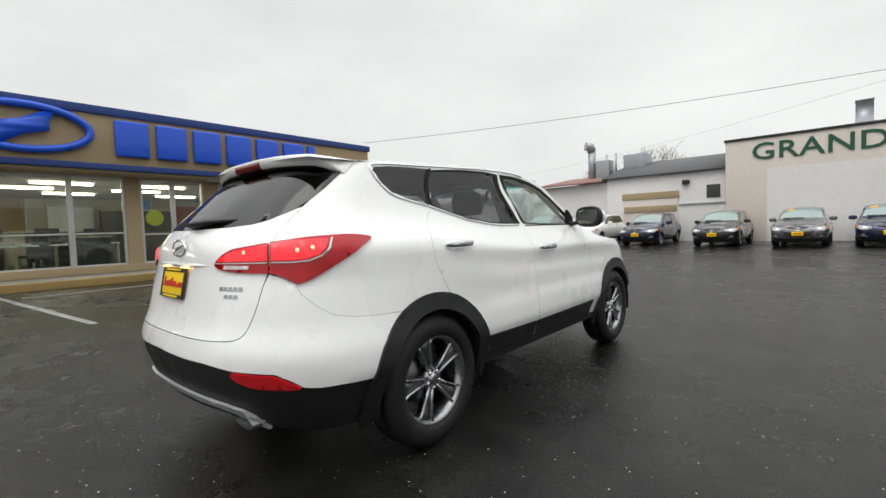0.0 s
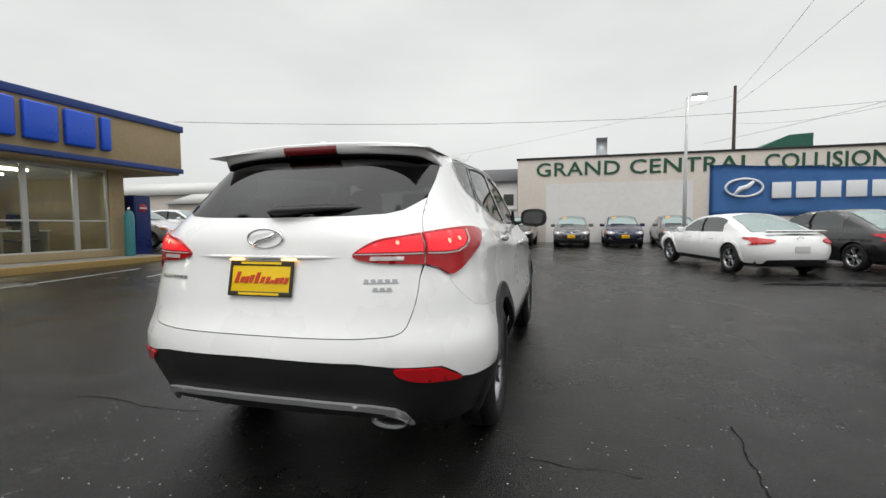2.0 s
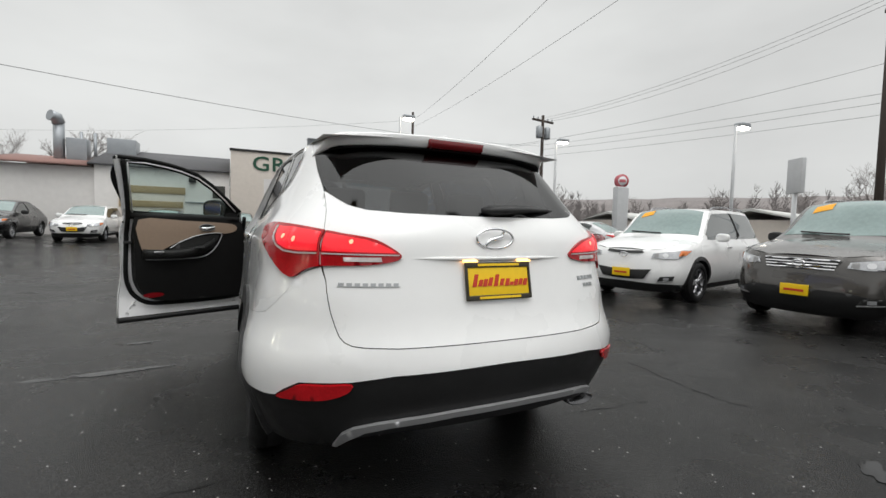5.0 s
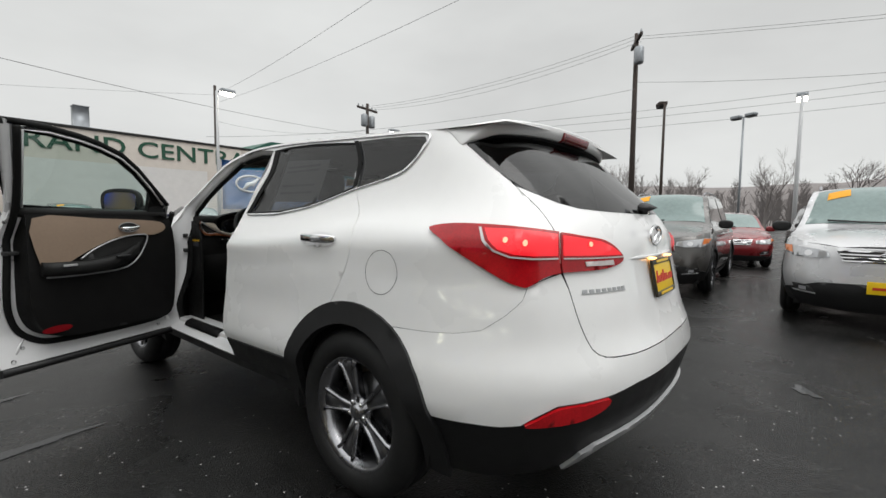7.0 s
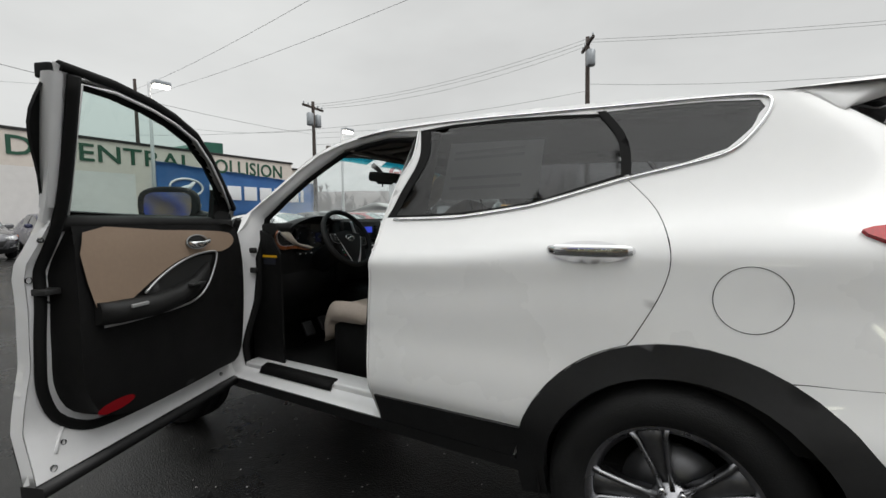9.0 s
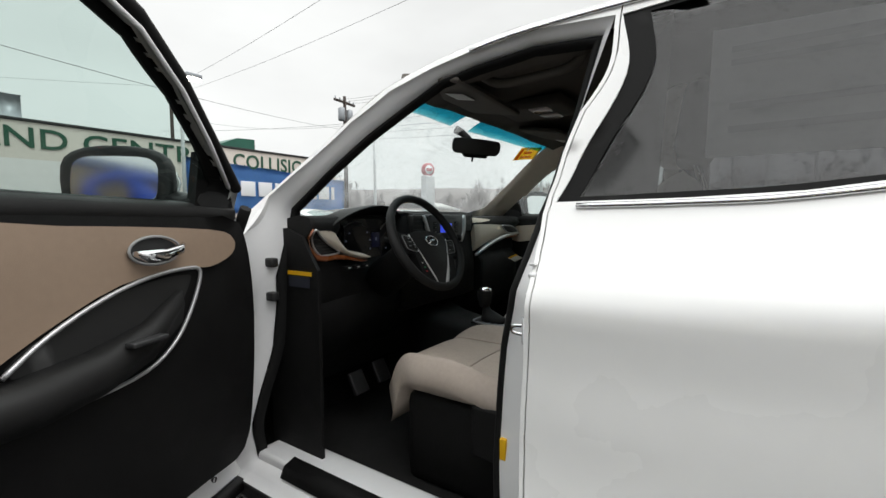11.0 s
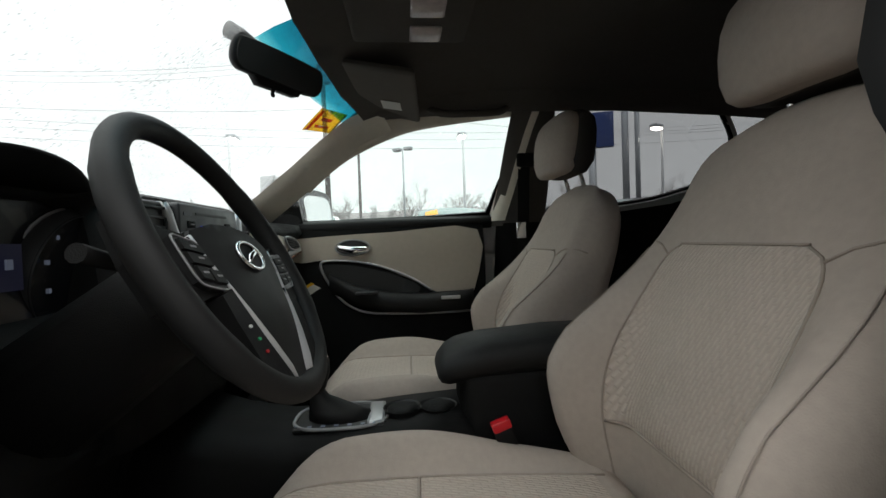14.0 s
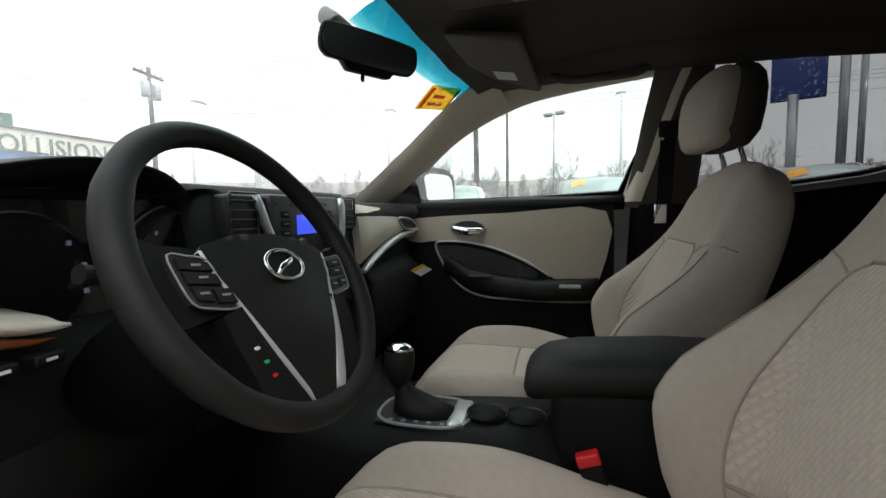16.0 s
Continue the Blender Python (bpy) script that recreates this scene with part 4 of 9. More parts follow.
part("brake_light", bm_loft([[(x, .496, 1.610), (x, .4865, 1.604), (x, .4955, 1.572), (x, .514, 1.563), (x, .53, 1.600)] for x in (-.150, -.143, -.08, 0, .08, .143, .150)]), "lens_off", spoil, "dark red third brake light")

# number plate with frame, emblem, badge, garnish, wiper, exhaust
tilt = math.degrees(math.atan2(.03, .15))
pm = pose(0, .083, .975, -tilt)
plate = part("number_plate", bm_move(bm_box((-.148, -.004, -.068), (.148, .002, .068), .006), pm), "plate_yellow", gate, "yellow dealer plate")
bmf = bmesh.new()
for a, b in (((-.157, -.008, -.077), (.157, .004, -.057)), ((-.157, -.008, .055), (.157, .004, .077)), ((-.157, -.008, -.06), (-.146, .004, .06)), ((.146, -.008, -.06), (.157, .004, .06))):
    bm_add(bmf, bm_box(a, b, .003))
part("plate_frame", bm_move(bmf, pm), "plate_black", gate, "black plate frame")
for k, (x, h) in enumerate(((-.118, .050), (-.092, .026), (-.070, .030), (-.046, .034), (-.018, .048), (.010, .028), (.036, .030), (.058, .014), (.080, .026), (.103, .026), (.126, .028))):
    part("plate_mark", bm_move(bm_prism([(x - .011, -.022), (x + .007, -.022), (x + .011 + h * .18, -.022 + h), (x - .006 + h * .18, -.022 + h)], .004, .007), pm @ pose(0, 0, .002 * (k % 2), 90)), "ink_red", gate, "red bar in place of the dealer's name")
for zz in (-.067, .066):
    part("frame_mark", bm_move(bm_box((-.10, -.0095, zz - .005), (.10, -.0075, zz + .005)), pm), "plate_yellow", gate)
gz = 1.066
part("plate_garnish", bm_loft([[(x, rear_z(gz) + .05 * (abs(x) / .42) ** 2.6 - .006, gz + .009), (x, rear_z(gz) + .05 * (abs(x) / .42) ** 2.6 - .020, gz), (x, rear_z(gz) + .05 * (abs(x) / .42) ** 2.6 + .0, gz - .016)] for x in np.linspace(-.40, .40, 17)]), "white_paint", gate)
for x in (-.13, .13):
    part("plate_lamp", bm_box((x - .03, .088, 1.053), (x + .03, .106, 1.059)), "warm_bulb", gate, "small warm plate lamp, lit")
em = [(.088 * math.cos(a), rear_z(1.147) - .008 - .0, 1.147 + .041 * math.sin(a)) for a in [2 * math.pi * k / 40 for k in range(40)]]
part("emblem", bm_tube(em, .0062, 8, True), "chrome", gate, "oval chrome emblem")
part("emblem_bar", bm_tube([(-.055, rear_z(1.12) - .01, 1.115), (-.028, rear_z(1.147) - .012, 1.14), (.028, rear_z(1.147) - .012, 1.154), (.055, rear_z(1.18) - .01, 1.18)], [.006, .009, .009, .006], 8), "chrome", gate)
for x0, x1, z, h in ((-.64, -.42, .967, .007), (.46, .60, .968, .008), (.50, .58, .935, .007)):
    badge = part("badge", bm_panel(skin, [(s_of_x(abs(x0), z), z - h - .001), (s_of_x(abs(x1), z), z - h - .001), (s_of_x(abs(x1), z), z - h + .002), (s_of_x(abs(x0), z), z - h + .002)][::1 if x0 > 0 else -1], (), .03, .002, .003, x0 < 0), "badge_metal", gate, "small chrome name badge, lettering left as bars")
    count = max(3, round((x1 - x0) / .026))
    for k in range(count):
        a, b = sorted((abs(x0 + (x1 - x0) * (k + .12) / count), abs(x0 + (x1 - x0) * (k + .78) / count)))
        part("badge_bar", bm_panel(skin, [(s_of_x(a, z), z - h + .003), (s_of_x(b, z), z - h + .003), (s_of_x(b, z), z + h), (s_of_x(a, z), z + h)], (), .03, .002, .003, x0 < 0), "badge_metal", badge)
wiper = part("rear_wiper", bm_loft([[(x, rear_z(z) + t - .012, z + .013 * h), (x, rear_z(z) + t - .035 * h, z), (x, rear_z(z) + t - .012, z - .013 * h)] for x, z, t, h in ((-.03, 1.264, .0, .9), (.02, 1.264, 0, 2.0), (.10, 1.268, 0, 1.9), (.22, 1.275, .012, 1.6), (.36, 1.278, .05, 1.3), (.44, 1.280, .08, .8))]), "cladding", gate, "black rear wiper")
bmx = bm_loft([[(.55 + a * math.cos(t), y, .362 + b * math.sin(t)) for t in [2 * math.pi * k / 24 for k in range(24)]] for y, a, b in ((.36, .080, .028), (.165, .083, .030), (.16, .077, .024), (.28, .073, .022))], caps=False)
part("exhaust_tip", bmx, "dark_alloy", car, "oval chrome exhaust tip")
part("exhaust_inside", bm_box((.48, .27, .345), (.62, .285, .379)), "well", car)


def wheel_parts(parent, pieces=None, radius=.368, rim_r=.242, width=.225, mats=("rubber", "alloy", "dark_alloy")):
    """A tyre with its five-spoke rim, hub and nuts, outer face towards +x, axle at the origin."""
    w, rr = width / 2, radius
    tyre = part("tyre", bm_spin([(-w * .8, rim_r), (-w, rim_r + .03), (-w * 1.04, (rim_r + rr) / 2), (-w * .92, rr - .03), (-w * .72, rr - .006), (-w * .4, rr), (-w * .38, rr - .007), (-w * .3, rr - .007), (-w * .28, rr), (w * .28, rr), (w * .3, rr - .007), (w * .38, rr - .007), (w * .4, rr), (w * .72, rr - .006), (w * .92, rr - .03),
                                 (w * 1.04, (rim_r + rr) / 2), (w, rim_r + .03), (w * .9, rim_r + .004), (w * .8, rim_r)], 56), mats[0], parent, "black tyre")
    rim = part("rim", bm_spin([(-w * .8, rim_r), (-w * .5, rim_r - .03), (w * .55, rim_r - .03), (w * .74, rim_r - .012), (w * .88, rim_r + .002), (w * .82, rim_r + .008)], 48), mats[1], parent, "alloy rim")
    bms = bmesh.new()
    for k in range(5):
        a = 2 * math.pi * k / 5 + .3
        for side in (-1, 1):
            sp = bm_loft([[(x0, side * (c0 - h0), r), (x1, side * (c0 - h0 * .7), r), (x1, side * (c0 + h0 * .7), r), (x0, side * (c0 + h0), r)]
                          for r, c0, h0, x0, x1 in ((.04, .014, .010, w * .30, w * .62), (rim_r * .5, .024, .008, w * .36, w * .66), (rim_r * .82, .040, .009, w * .40, w * .70), (rim_r - .008, .056, .012, w * .42, w * .76))])
            bm_add(bms, sp, Matrix.Rotation(a, 4, 'X'))
    part("spokes", bms, mats[1], parent)
    bmd = bmesh.new()
    for k in range(5):
        a = 2 * math.pi * k / 5 + .3
        sp = bm_loft([[(x0, -h0, r), (x1, -h0 * .6, r), (x1, h0 * .6, r), (x0, h0, r)] for r, h0, x0, x1 in ((.045, .020, w * .2, w * .50), (rim_r * .45, .028, w * .25, w * .54), (rim_r * .75, .042, w * .28, w * .60), (rim_r - .006, .058, w * .3, w * .68))])
        bm_add(bmd, sp, Matrix.Rotation(a, 4, 'X'))
    part("spoke_inset", bmd, mats[2], parent)
    part("hub_cap", bm_spin([(w * .3, .062), (w * .56, .060), (w * .62, .034), (w * .74, .031), (w * .77, .022), (w * .77, .001)], 28), mats[1], parent)
    for k in range(5):
        a = 2 * math.pi * k / 5 + .93
        part("wheel_nut", bm_move(bm_spin([(w * .5, .011), (w * .68, .011), (w * .72, .006), (w * .72, .0005)], 8), Matrix.Translation((0, .047 * math.cos(a), .047 * math.sin(a)))), "chrome", parent)
    part("brake_disc", bm_spin([(-.02, .15), (.0, .15), (.0, .001)], 30), "dark_alloy", parent)
    return parent


def wheel_on(parent, x, y, z, right=True, **kw):
    """A wheel as a part of a car; its pieces hang under the tyre."""
    hub = new("wheel")
    hub.empty_display_size = .05
    hub.parent = parent
    hub.matrix_basis = pose(x, y, z, 0, 0, 0 if right else 180)
    wheel_parts(hub, **kw)
    return hub


for yc in (REAR_AXLE, FRONT_AXLE):
    ya = yc + (.018 if yc < 2 else 0)
    wheel_on(car, .80, ya, .368)
    wheel_on(car, -.80, ya, .368, False)

# nose, seldom seen
part("grille", bm_loft([[(x, nose_z(z) - .35 * (abs(x) / .75) ** 2.5 + .012, z) for z in (.62, .66, .78, .82)] + [(x, nose_z(.7) - .35 * (abs(x) / .75) ** 2.5 - .06, z) for z in (.80, .64)] for x in np.linspace(-.42, .42, 9)]), "cladding", car, "dark radiator grille")

fdl.matrix_basis = Matrix.Translation((HINGE[0], HINGE[1], 0)) @ Matrix.Rotation(radians(-OPEN), 4, 'Z') @ Matrix.Translation((-HINGE[0], -HINGE[1], .40)) @ Matrix.Diagonal((1, 1, 1.03, 1)) @ Matrix.Translation((0, 0, -.40))


# ---- the white car: doors inside, cabin ----
M.update(
    seat_plain=fabric("seat_plain", (0.44, 0.375, 0.325), False), seat_rib=fabric("seat_rib", (0.56, 0.48, 0.415), True),
    seat_dark=fabric("seat_dark", (0.05, 0.045, 0.042), False),
    trim_black=mat("trim_black", (0.0065, 0.0063, 0.0063), 0.62, spec=0.22, vary=0.15, scale=8, bump=0.25, bscale=900),
    trim_soft=mat("trim_soft", (0.012, 0.0118, 0.0117), 0.6, spec=0.35, vary=0.15, scale=8, bump=0.12, bscale=1400),
    trim_dash=mat("trim_dash", (0.007, 0.0069, 0.0068), 0.7, spec=0.25, vary=0.15, scale=8, bump=0.3, bscale=700),
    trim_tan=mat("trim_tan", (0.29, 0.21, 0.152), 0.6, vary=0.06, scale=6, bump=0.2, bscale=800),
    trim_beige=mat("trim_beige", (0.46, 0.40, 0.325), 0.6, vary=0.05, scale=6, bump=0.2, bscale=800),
    wood=mat("wood", (0.21, 0.060, 0.017), 0.3, coat=0.7, vary=0.35, scale=22),
    # visor and roof lining: beige darkened in base colour for the unlit roof
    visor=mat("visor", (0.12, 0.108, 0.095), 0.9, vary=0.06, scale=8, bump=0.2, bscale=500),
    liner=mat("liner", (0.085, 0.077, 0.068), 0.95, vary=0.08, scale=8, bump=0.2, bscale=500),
    carpet=mat("carpet", (0.006, 0.0058, 0.0056), 1.0, vary=0.3, scale=30, bump=0.5, bscale=300),
    screen_blue=mat("screen_blue", (0.02, 0.03, 0.3), 0.2, emit=(0.07, 0.12, 1.0), power=0.42),
    trip_glow=mat("trip_glow", (0.008, 0.008, 0.02), 0.3, emit=(0.10, 0.12, 0.5), power=0.008),
    dial_face=mat("dial_face", (0.008, 0.008, 0.010), 0.25, coat=0.5),
    dial_mark=mat("dial_mark", (0.15, 0.16, 0.19), 0.6, emit=(0.6, 0.7, 1.0), power=0.03),
    belt_red=mat("belt_red", (0.60, 0.012, 0.02), 0.35), label_yellow=mat("label_yellow", (0.75, 0.42, 0.01), 0.5), label_white=mat("label_white", (0.7, 0.7, 0.68), 0.5),
    label_dark=mat("label_dark", (0.02, 0.022, 0.034), 0.4), reflector_red=mat("reflector_red", (0.22, 0.006, 0.01), 0.25),
    # inside mirror glass: half-matt grey paints the dim reflection
    mirror_dark=mat("mirror_dark", (0.10, 0.098, 0.095), 0.05, metal=0.55, spec=0.5), seat_pipe=fabric("seat_pipe", (0.36, 0.305, 0.26), False),
    # pillar and pad beige raised in base colour for the window light
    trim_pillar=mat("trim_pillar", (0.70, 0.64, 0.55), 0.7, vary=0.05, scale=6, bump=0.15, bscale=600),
    silver_bright=mat("silver_bright", (0.66, 0.66, 0.67), 0.36, metal=0.5), trim_pad=mat("trim_pad", (0.60, 0.535, 0.45), 0.6, vary=0.05, scale=6, bump=0.2, bscale=800),
    key_green=mat("key_green", (0.02, 0.35, 0.12), 0.4), plastic_grey=mat("plastic_grey", (0.03, 0.03, 0.031), 0.4, vary=0.1, scale=20),
)


DOOR_YZ = SHUT + [(3.165, .395), (3.17, .8), (3.15, 1.08), (3.085, 1.262)] + [(y, edge_y(y) - .018) for y in (2.93, 2.80, 2.68, 2.55, 2.44, 2.29)]
DOOR_LOW = [(2.19, 1.20), (2.174, 1.07), (2.185, .74), (2.165, .55), (2.15, .395), (3.165, .395), (3.17, .8), (3.15, 1.08), (3.12, 1.17), (3.0, 1.195), (2.6, 1.205)]


def door_inside(door, sg, openable):
    """Lining, handle, armrest and edges on the inner face of a front door. sg: -1 left, 1 right."""
    def at_in(depth):
        return lambda y, z: (sg * (half(y, z) - depth), y, z)

    def lin(depth):
        # the lining's face: nearly upright, a little fuller below the window
        prof = pchip((.40, .55, .80, .95, 1.10, 1.20), (.80, .775, .755, .75, .752, .768))
        return lambda y, z: (sg * (prof(z) - .02 * max(0, y - 2.9) - depth), y, z)

    if openable:
        part("inner_shell", bm_panel(at_in(.045), inset(DOOR_LOW, .006), (), .05), "inner_white", door, "white inner door shell")
        for i0, d0, i1, d1 in ((.003, .0, .006, .046),):
            ra = [at_in(d0)(y, z) for y, z in dense(inset(DOOR_LOW, i0), .05)]
            rb_ = [at_in(d1)(y, z) for y, z in dense(inset(DOOR_LOW, i0), .05)]
            part("edge_fold", bm_loft([ra, rb_], caps=False), "inner_white", door)
        # white upright behind the window, with its black weather strip
        part("frame_upright", bm_panel(at_in(.035), [(2.178, 1.19), (2.225, 1.19), (2.165, edge_y(2.16) - .035), (2.108, edge_y(2.11) - .024)], (), .05, .012), "inner_white", door, "white window frame upright")
        rear = [(2.183, 1.235), (2.165, 1.32), (2.145, 1.40), (2.122, 1.50), (2.102, 1.59)]
        part("frame_edge", bm_loft([[tuple(at_in(d)(y + q, z)) for y, z in rear] for d, q in ((.004, -.004), (.012, -.006), (.034, -.006), (.040, .004), (.041, .026))], closed=False, caps=False), "inner_white", door, "white painted edge of the window frame")
        arc = [(y, edge_y(y) - .026) for y in (2.12, 2.20, 2.29, 2.44, 2.55, 2.68, 2.80, 2.93)] + [(3.07, 1.25)]
        part("window_frame", bm_tube([Vector(at_in(.030)(y, z)) for y, z in arc], .014, 8), "seal", door, "black window frame")
        line = [(2.238, 1.215), (2.180, edge_y(2.18) - .058)] + [(y, edge_y(y) - .052) for y in (2.29, 2.44, 2.55, 2.68, 2.80, 2.91)] + [(3.02, 1.25)]
        part("frame_line", bm_tube([Vector(at_in(.045)(y, z)) for y, z in line], .0055, 6), "inner_white", door)
        seal = [(2.150, edge_y(2.15) - .045), (2.180, 1.42), (2.208, 1.22), (2.216, 1.05), (2.213, .90), (2.212, .76), (2.226, .66), (2.268, .565), (2.345, .503), (2.45, .483), (2.7, .476), (3.0, .478), (3.11, .495), (3.145, .54), (3.148, .7), (3.14, 1.0), (3.11, 1.2)]
        part("door_seal", bm_tube([Vector(at_in(.052)(y, z)) for y, z in spline(seal, 3)], .0165, 8), "seal", door, "black rubber door seal")
        part("latch", bm_box((sg * .838 - .03, 2.195, .972), (sg * .838 + .03, 2.246, .992), .004), "ink_black", door)
        for y, z, r_ in ((2.215, .425, .010), (2.268, .482, .008), (3.05, .437, .008), (2.19, 1.02, .010), (2.185, 1.14, .008), (2.233, 1.02, .004), (2.230, .945, .004), (2.242, .945, .004)):
            part("screw_plug", bm_move(bm_spin([(-.004, .001), (-.004, r_), (.004, r_)], 12), Matrix.Translation(Vector(at_in(.047)(y, z)))), "ink_black", door)
        part("shell_crease", bm_tube([Vector(at_in(.045)(y, z)) for y, z in ((2.235, .46), (2.262, .50), (2.285, .525))], .006, 6), "inner_white", door)
        part("corner_block", bm_box((sg * .655 - .02, 2.10, 1.575), (sg * .655 + .03, 2.15, 1.615), .006), "seal", door)
    if openable:
        part("bottom_trim", bm_loft([[(sg * (half(y, .40) + a), y, z) for a, z in ((-.075, .398), (-.075, .366), (-.03, .352), (.008, .356), (.010, .398))] for y in (2.152, 2.4, 2.65, 2.9, 3.15)]), "cladding", door, "black strip along the door's lower edge")
    LIN = spline([(2.252, 1.205), (2.248, 1.05), (2.252, .78), (2.272, .65), (2.33, .555), (2.43, .515), (2.6, .503), (2.95, .503), (3.09, .52), (3.115, .7), (3.11, 1.0), (3.08, 1.16)], 3) + [(2.95, 1.20), (2.6, 1.205)]
    lining = part("door_lining", bm_panel(lin(0), LIN, (), .05), "trim_black", door, "black moulded door lining")
    rim_a = [lin(0)(y, z) for y, z in dense(LIN, .06)]
    rim_b = [at_in(.03)(y, z) for y, z in dense(LIN, .06)]
    part("lining_edge", bm_loft([rim_a, rim_b], caps=False), "trim_black", door)
    top_roll = bm_loft([[(sg * (x), y, z + dz) for x, z in ((.775, 1.165), (.762, 1.185), (.762, 1.205), (.785, 1.218), (.81, 1.215), (.80, 1.17))] for y, dz in ((2.215, .0), (2.6, -.004), (2.95, -.008), (3.07, -.012))])
    part("belt_roll", top_roll, "trim_soft", door)
    sail = bm_prism([(2.935, 1.20), (3.075, 1.20), (3.06, 1.262), (2.99, 1.318), (2.958, 1.335)], -.012, .012)
    sail = bm_move(sail, Matrix(((0, 0, 1, sg * .785), (1, 0, 0, 0), (0, 1, 0, 0), (0, 0, 0, 1))))
    part("mirror_sail", sail, "trim_black", door)
    # one beige insert in two copies: each door's light is in the base colour
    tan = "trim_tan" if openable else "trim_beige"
    sh = 0.0 if openable else -.03
    part("lining_insert", bm_panel(lin(.010), spline([(2.275, 1.16), (2.6, 1.160), (2.95, 1.145), (3.03, 1.12), (3.02, 1.08), (2.94, 1.055), (2.86, 1.062), (2.70, 1.045), (2.55, .985), (2.42, .915), (2.34, .895), (2.295, .93)], 3, True), (), .05, 0), tan, door, "beige padded door insert, its door's light put into the tone")
    # armrest and its pocket
    arm = bm_loft([[(sg * (.752 - d * (1 + .0 * k)), y, z + h) for d, h in ((0, -.045), (.055 * w, -.04), (.075 * w, .0), (.06 * w, .028), (0, .03))] for k, (y, z, w) in enumerate(((2.30, .905, .4), (2.34, .90, 1), (2.50, .895, 1.1), (2.62, .905, 1.0), (2.74, .93, .7), (2.84, .985, .35)))])
    part("armrest", arm, "trim_soft", door, "black door armrest")
    pock = bm_panel(lin(.006), spline([(2.50, .945), (2.62, 1.005), (2.76, 1.04), (2.86, 1.045), (2.88, 1.03), (2.82, .95), (2.72, .905), (2.58, .90)], 3, True), (), .05, 0)
    part("grip_pocket", pock, "ink_black", door)
    tl = spline([(2.49, .935), (2.56, .982), (2.66, 1.026), (2.76, 1.052), (2.86, 1.060), (2.90, 1.048), (2.875, .98), (2.82, .905), (2.74, .862), (2.60, .850), (2.42, .848), (2.32, .852)], 4)
    part("trim_strip", bm_tube([Vector(lin(.016)(y + sh, z)) for y, z in tl], .0045, 6), "silver_plastic", door, "thin silver trim line")
    part("switch", bm_box((sg * .685 - .012, 2.66, .935), (sg * .685 + .012, 2.74, .945), .003), "plastic_grey", door)
    part("pull_slot", bm_box((sg * .668 - .004, 2.36, .907), (sg * .668 + .004, 2.43, .919), .002), "silver_plastic", door)
    hx = lin(.014)(2.78, 1.107)[0]
    part("handle_bowl", bm_panel(lin(.0125), [(2.78 + sh + .062 * math.cos(a) * (1 - .15 * math.sin(a)), 1.106 + .027 * math.sin(a)) for a in [2 * math.pi * k / 20 for k in range(20)]], (), .04), "ink_black", door)
    part("handle_surround", bm_tube([lin(.016)(2.78 + sh + .064 * math.cos(a), 1.106 + .029 * math.sin(a)) for a in [2 * math.pi * k / 24 for k in range(24)]], .003, 6, True), "plastic_dull", door)
    part("inner_handle", bm_loft([[(hx - sg * (.004 + .020 * w + .008 * math.cos(a)), y, z + .011 * w * math.sin(a)) for a in [2 * math.pi * k / 10 for k in range(10)]] for y, z, w in ((2.720 + sh, 1.103, .5), (2.735 + sh, 1.098, 1.1), (2.78 + sh, 1.097, 1.2), (2.825 + sh, 1.106, 1.0), (2.838 + sh, 1.114, .6))]), "chrome", door, "chrome inner door handle")
    part("door_reflector", bm_panel(lin(.004), [(2.38 + .075 * math.cos(a), .566 + .020 * math.sin(a)) for a in [2 * math.pi * k / 20 for k in range(20)]], (), .04), "reflector_red", door, "red door reflector")


door_inside(fdl, -1, True)
door_inside(fdr, 1, False)

# jamb of the open doorway: the painted rim is broad beside the hinges and the latch, narrow under the roof
SOFT_STEP = ((.0, .0), (.08, .10), (.23, .25), (.44, .39), (.65, .54), (.83, .72), (1, 1))
LATCH_STEP = ((.0, .0), (.04, .17), (.08, .42), (.13, .66), (.20, .83), (.47, .92), (1, 1))
TURN_IN = [np.array(q) - np.array(p) for p, q in zip(DOOR_YZ, inset(DOOR_YZ, 1.0))]


def rim(y, z):
    """Width and depth of the painted rim, and whether it is the latch side."""
    if z < .41:
        return .048, .080, False
    if y < 2.25 and z < 1.5:
        return float(np.interp(z, (.7, .92, 1.08, 1.235, 1.5), (.098, .090, .066, .036, .016))), float(np.interp(z, (1.235, 1.5), (.122, .04))), z < 1.3
    if y > 3.1 and z < 1.2:
        return .094, .132, False
    return (.052, .072, False) if y > 3.0 else ((.044, .052, False) if y > 2.6 else (.026, .040, False))


def opening_ring(f, latch_f, dj, dd):
    q, depth = [], []
    for p, t in zip(DOOR_YZ, TURN_IN):
        w, d, latch = rim(*p)
        a, b = latch_f if latch else f
        k = .9 if p[0] > 2.5 and p[1] > 1.2 else 1.0
        q.append(np.array(p) + t * (w * a + dj * k))
        depth.append(d * b + dd * k)
    pts, n = [], len(q)
    for i in range(n):
        i2 = (i + 1) % n
        k = max(1, int(np.ceil(np.linalg.norm(np.array(DOOR_YZ[i2]) - np.array(DOOR_YZ[i])) / .05)))
        for m_ in range(k):
            y, z = q[i] + (q[i2] - q[i]) * m_ / k
            pts.append((-(half(y, z) - (depth[i] + (depth[i2] - depth[i]) * m_ / k)), y, z))
    return pts


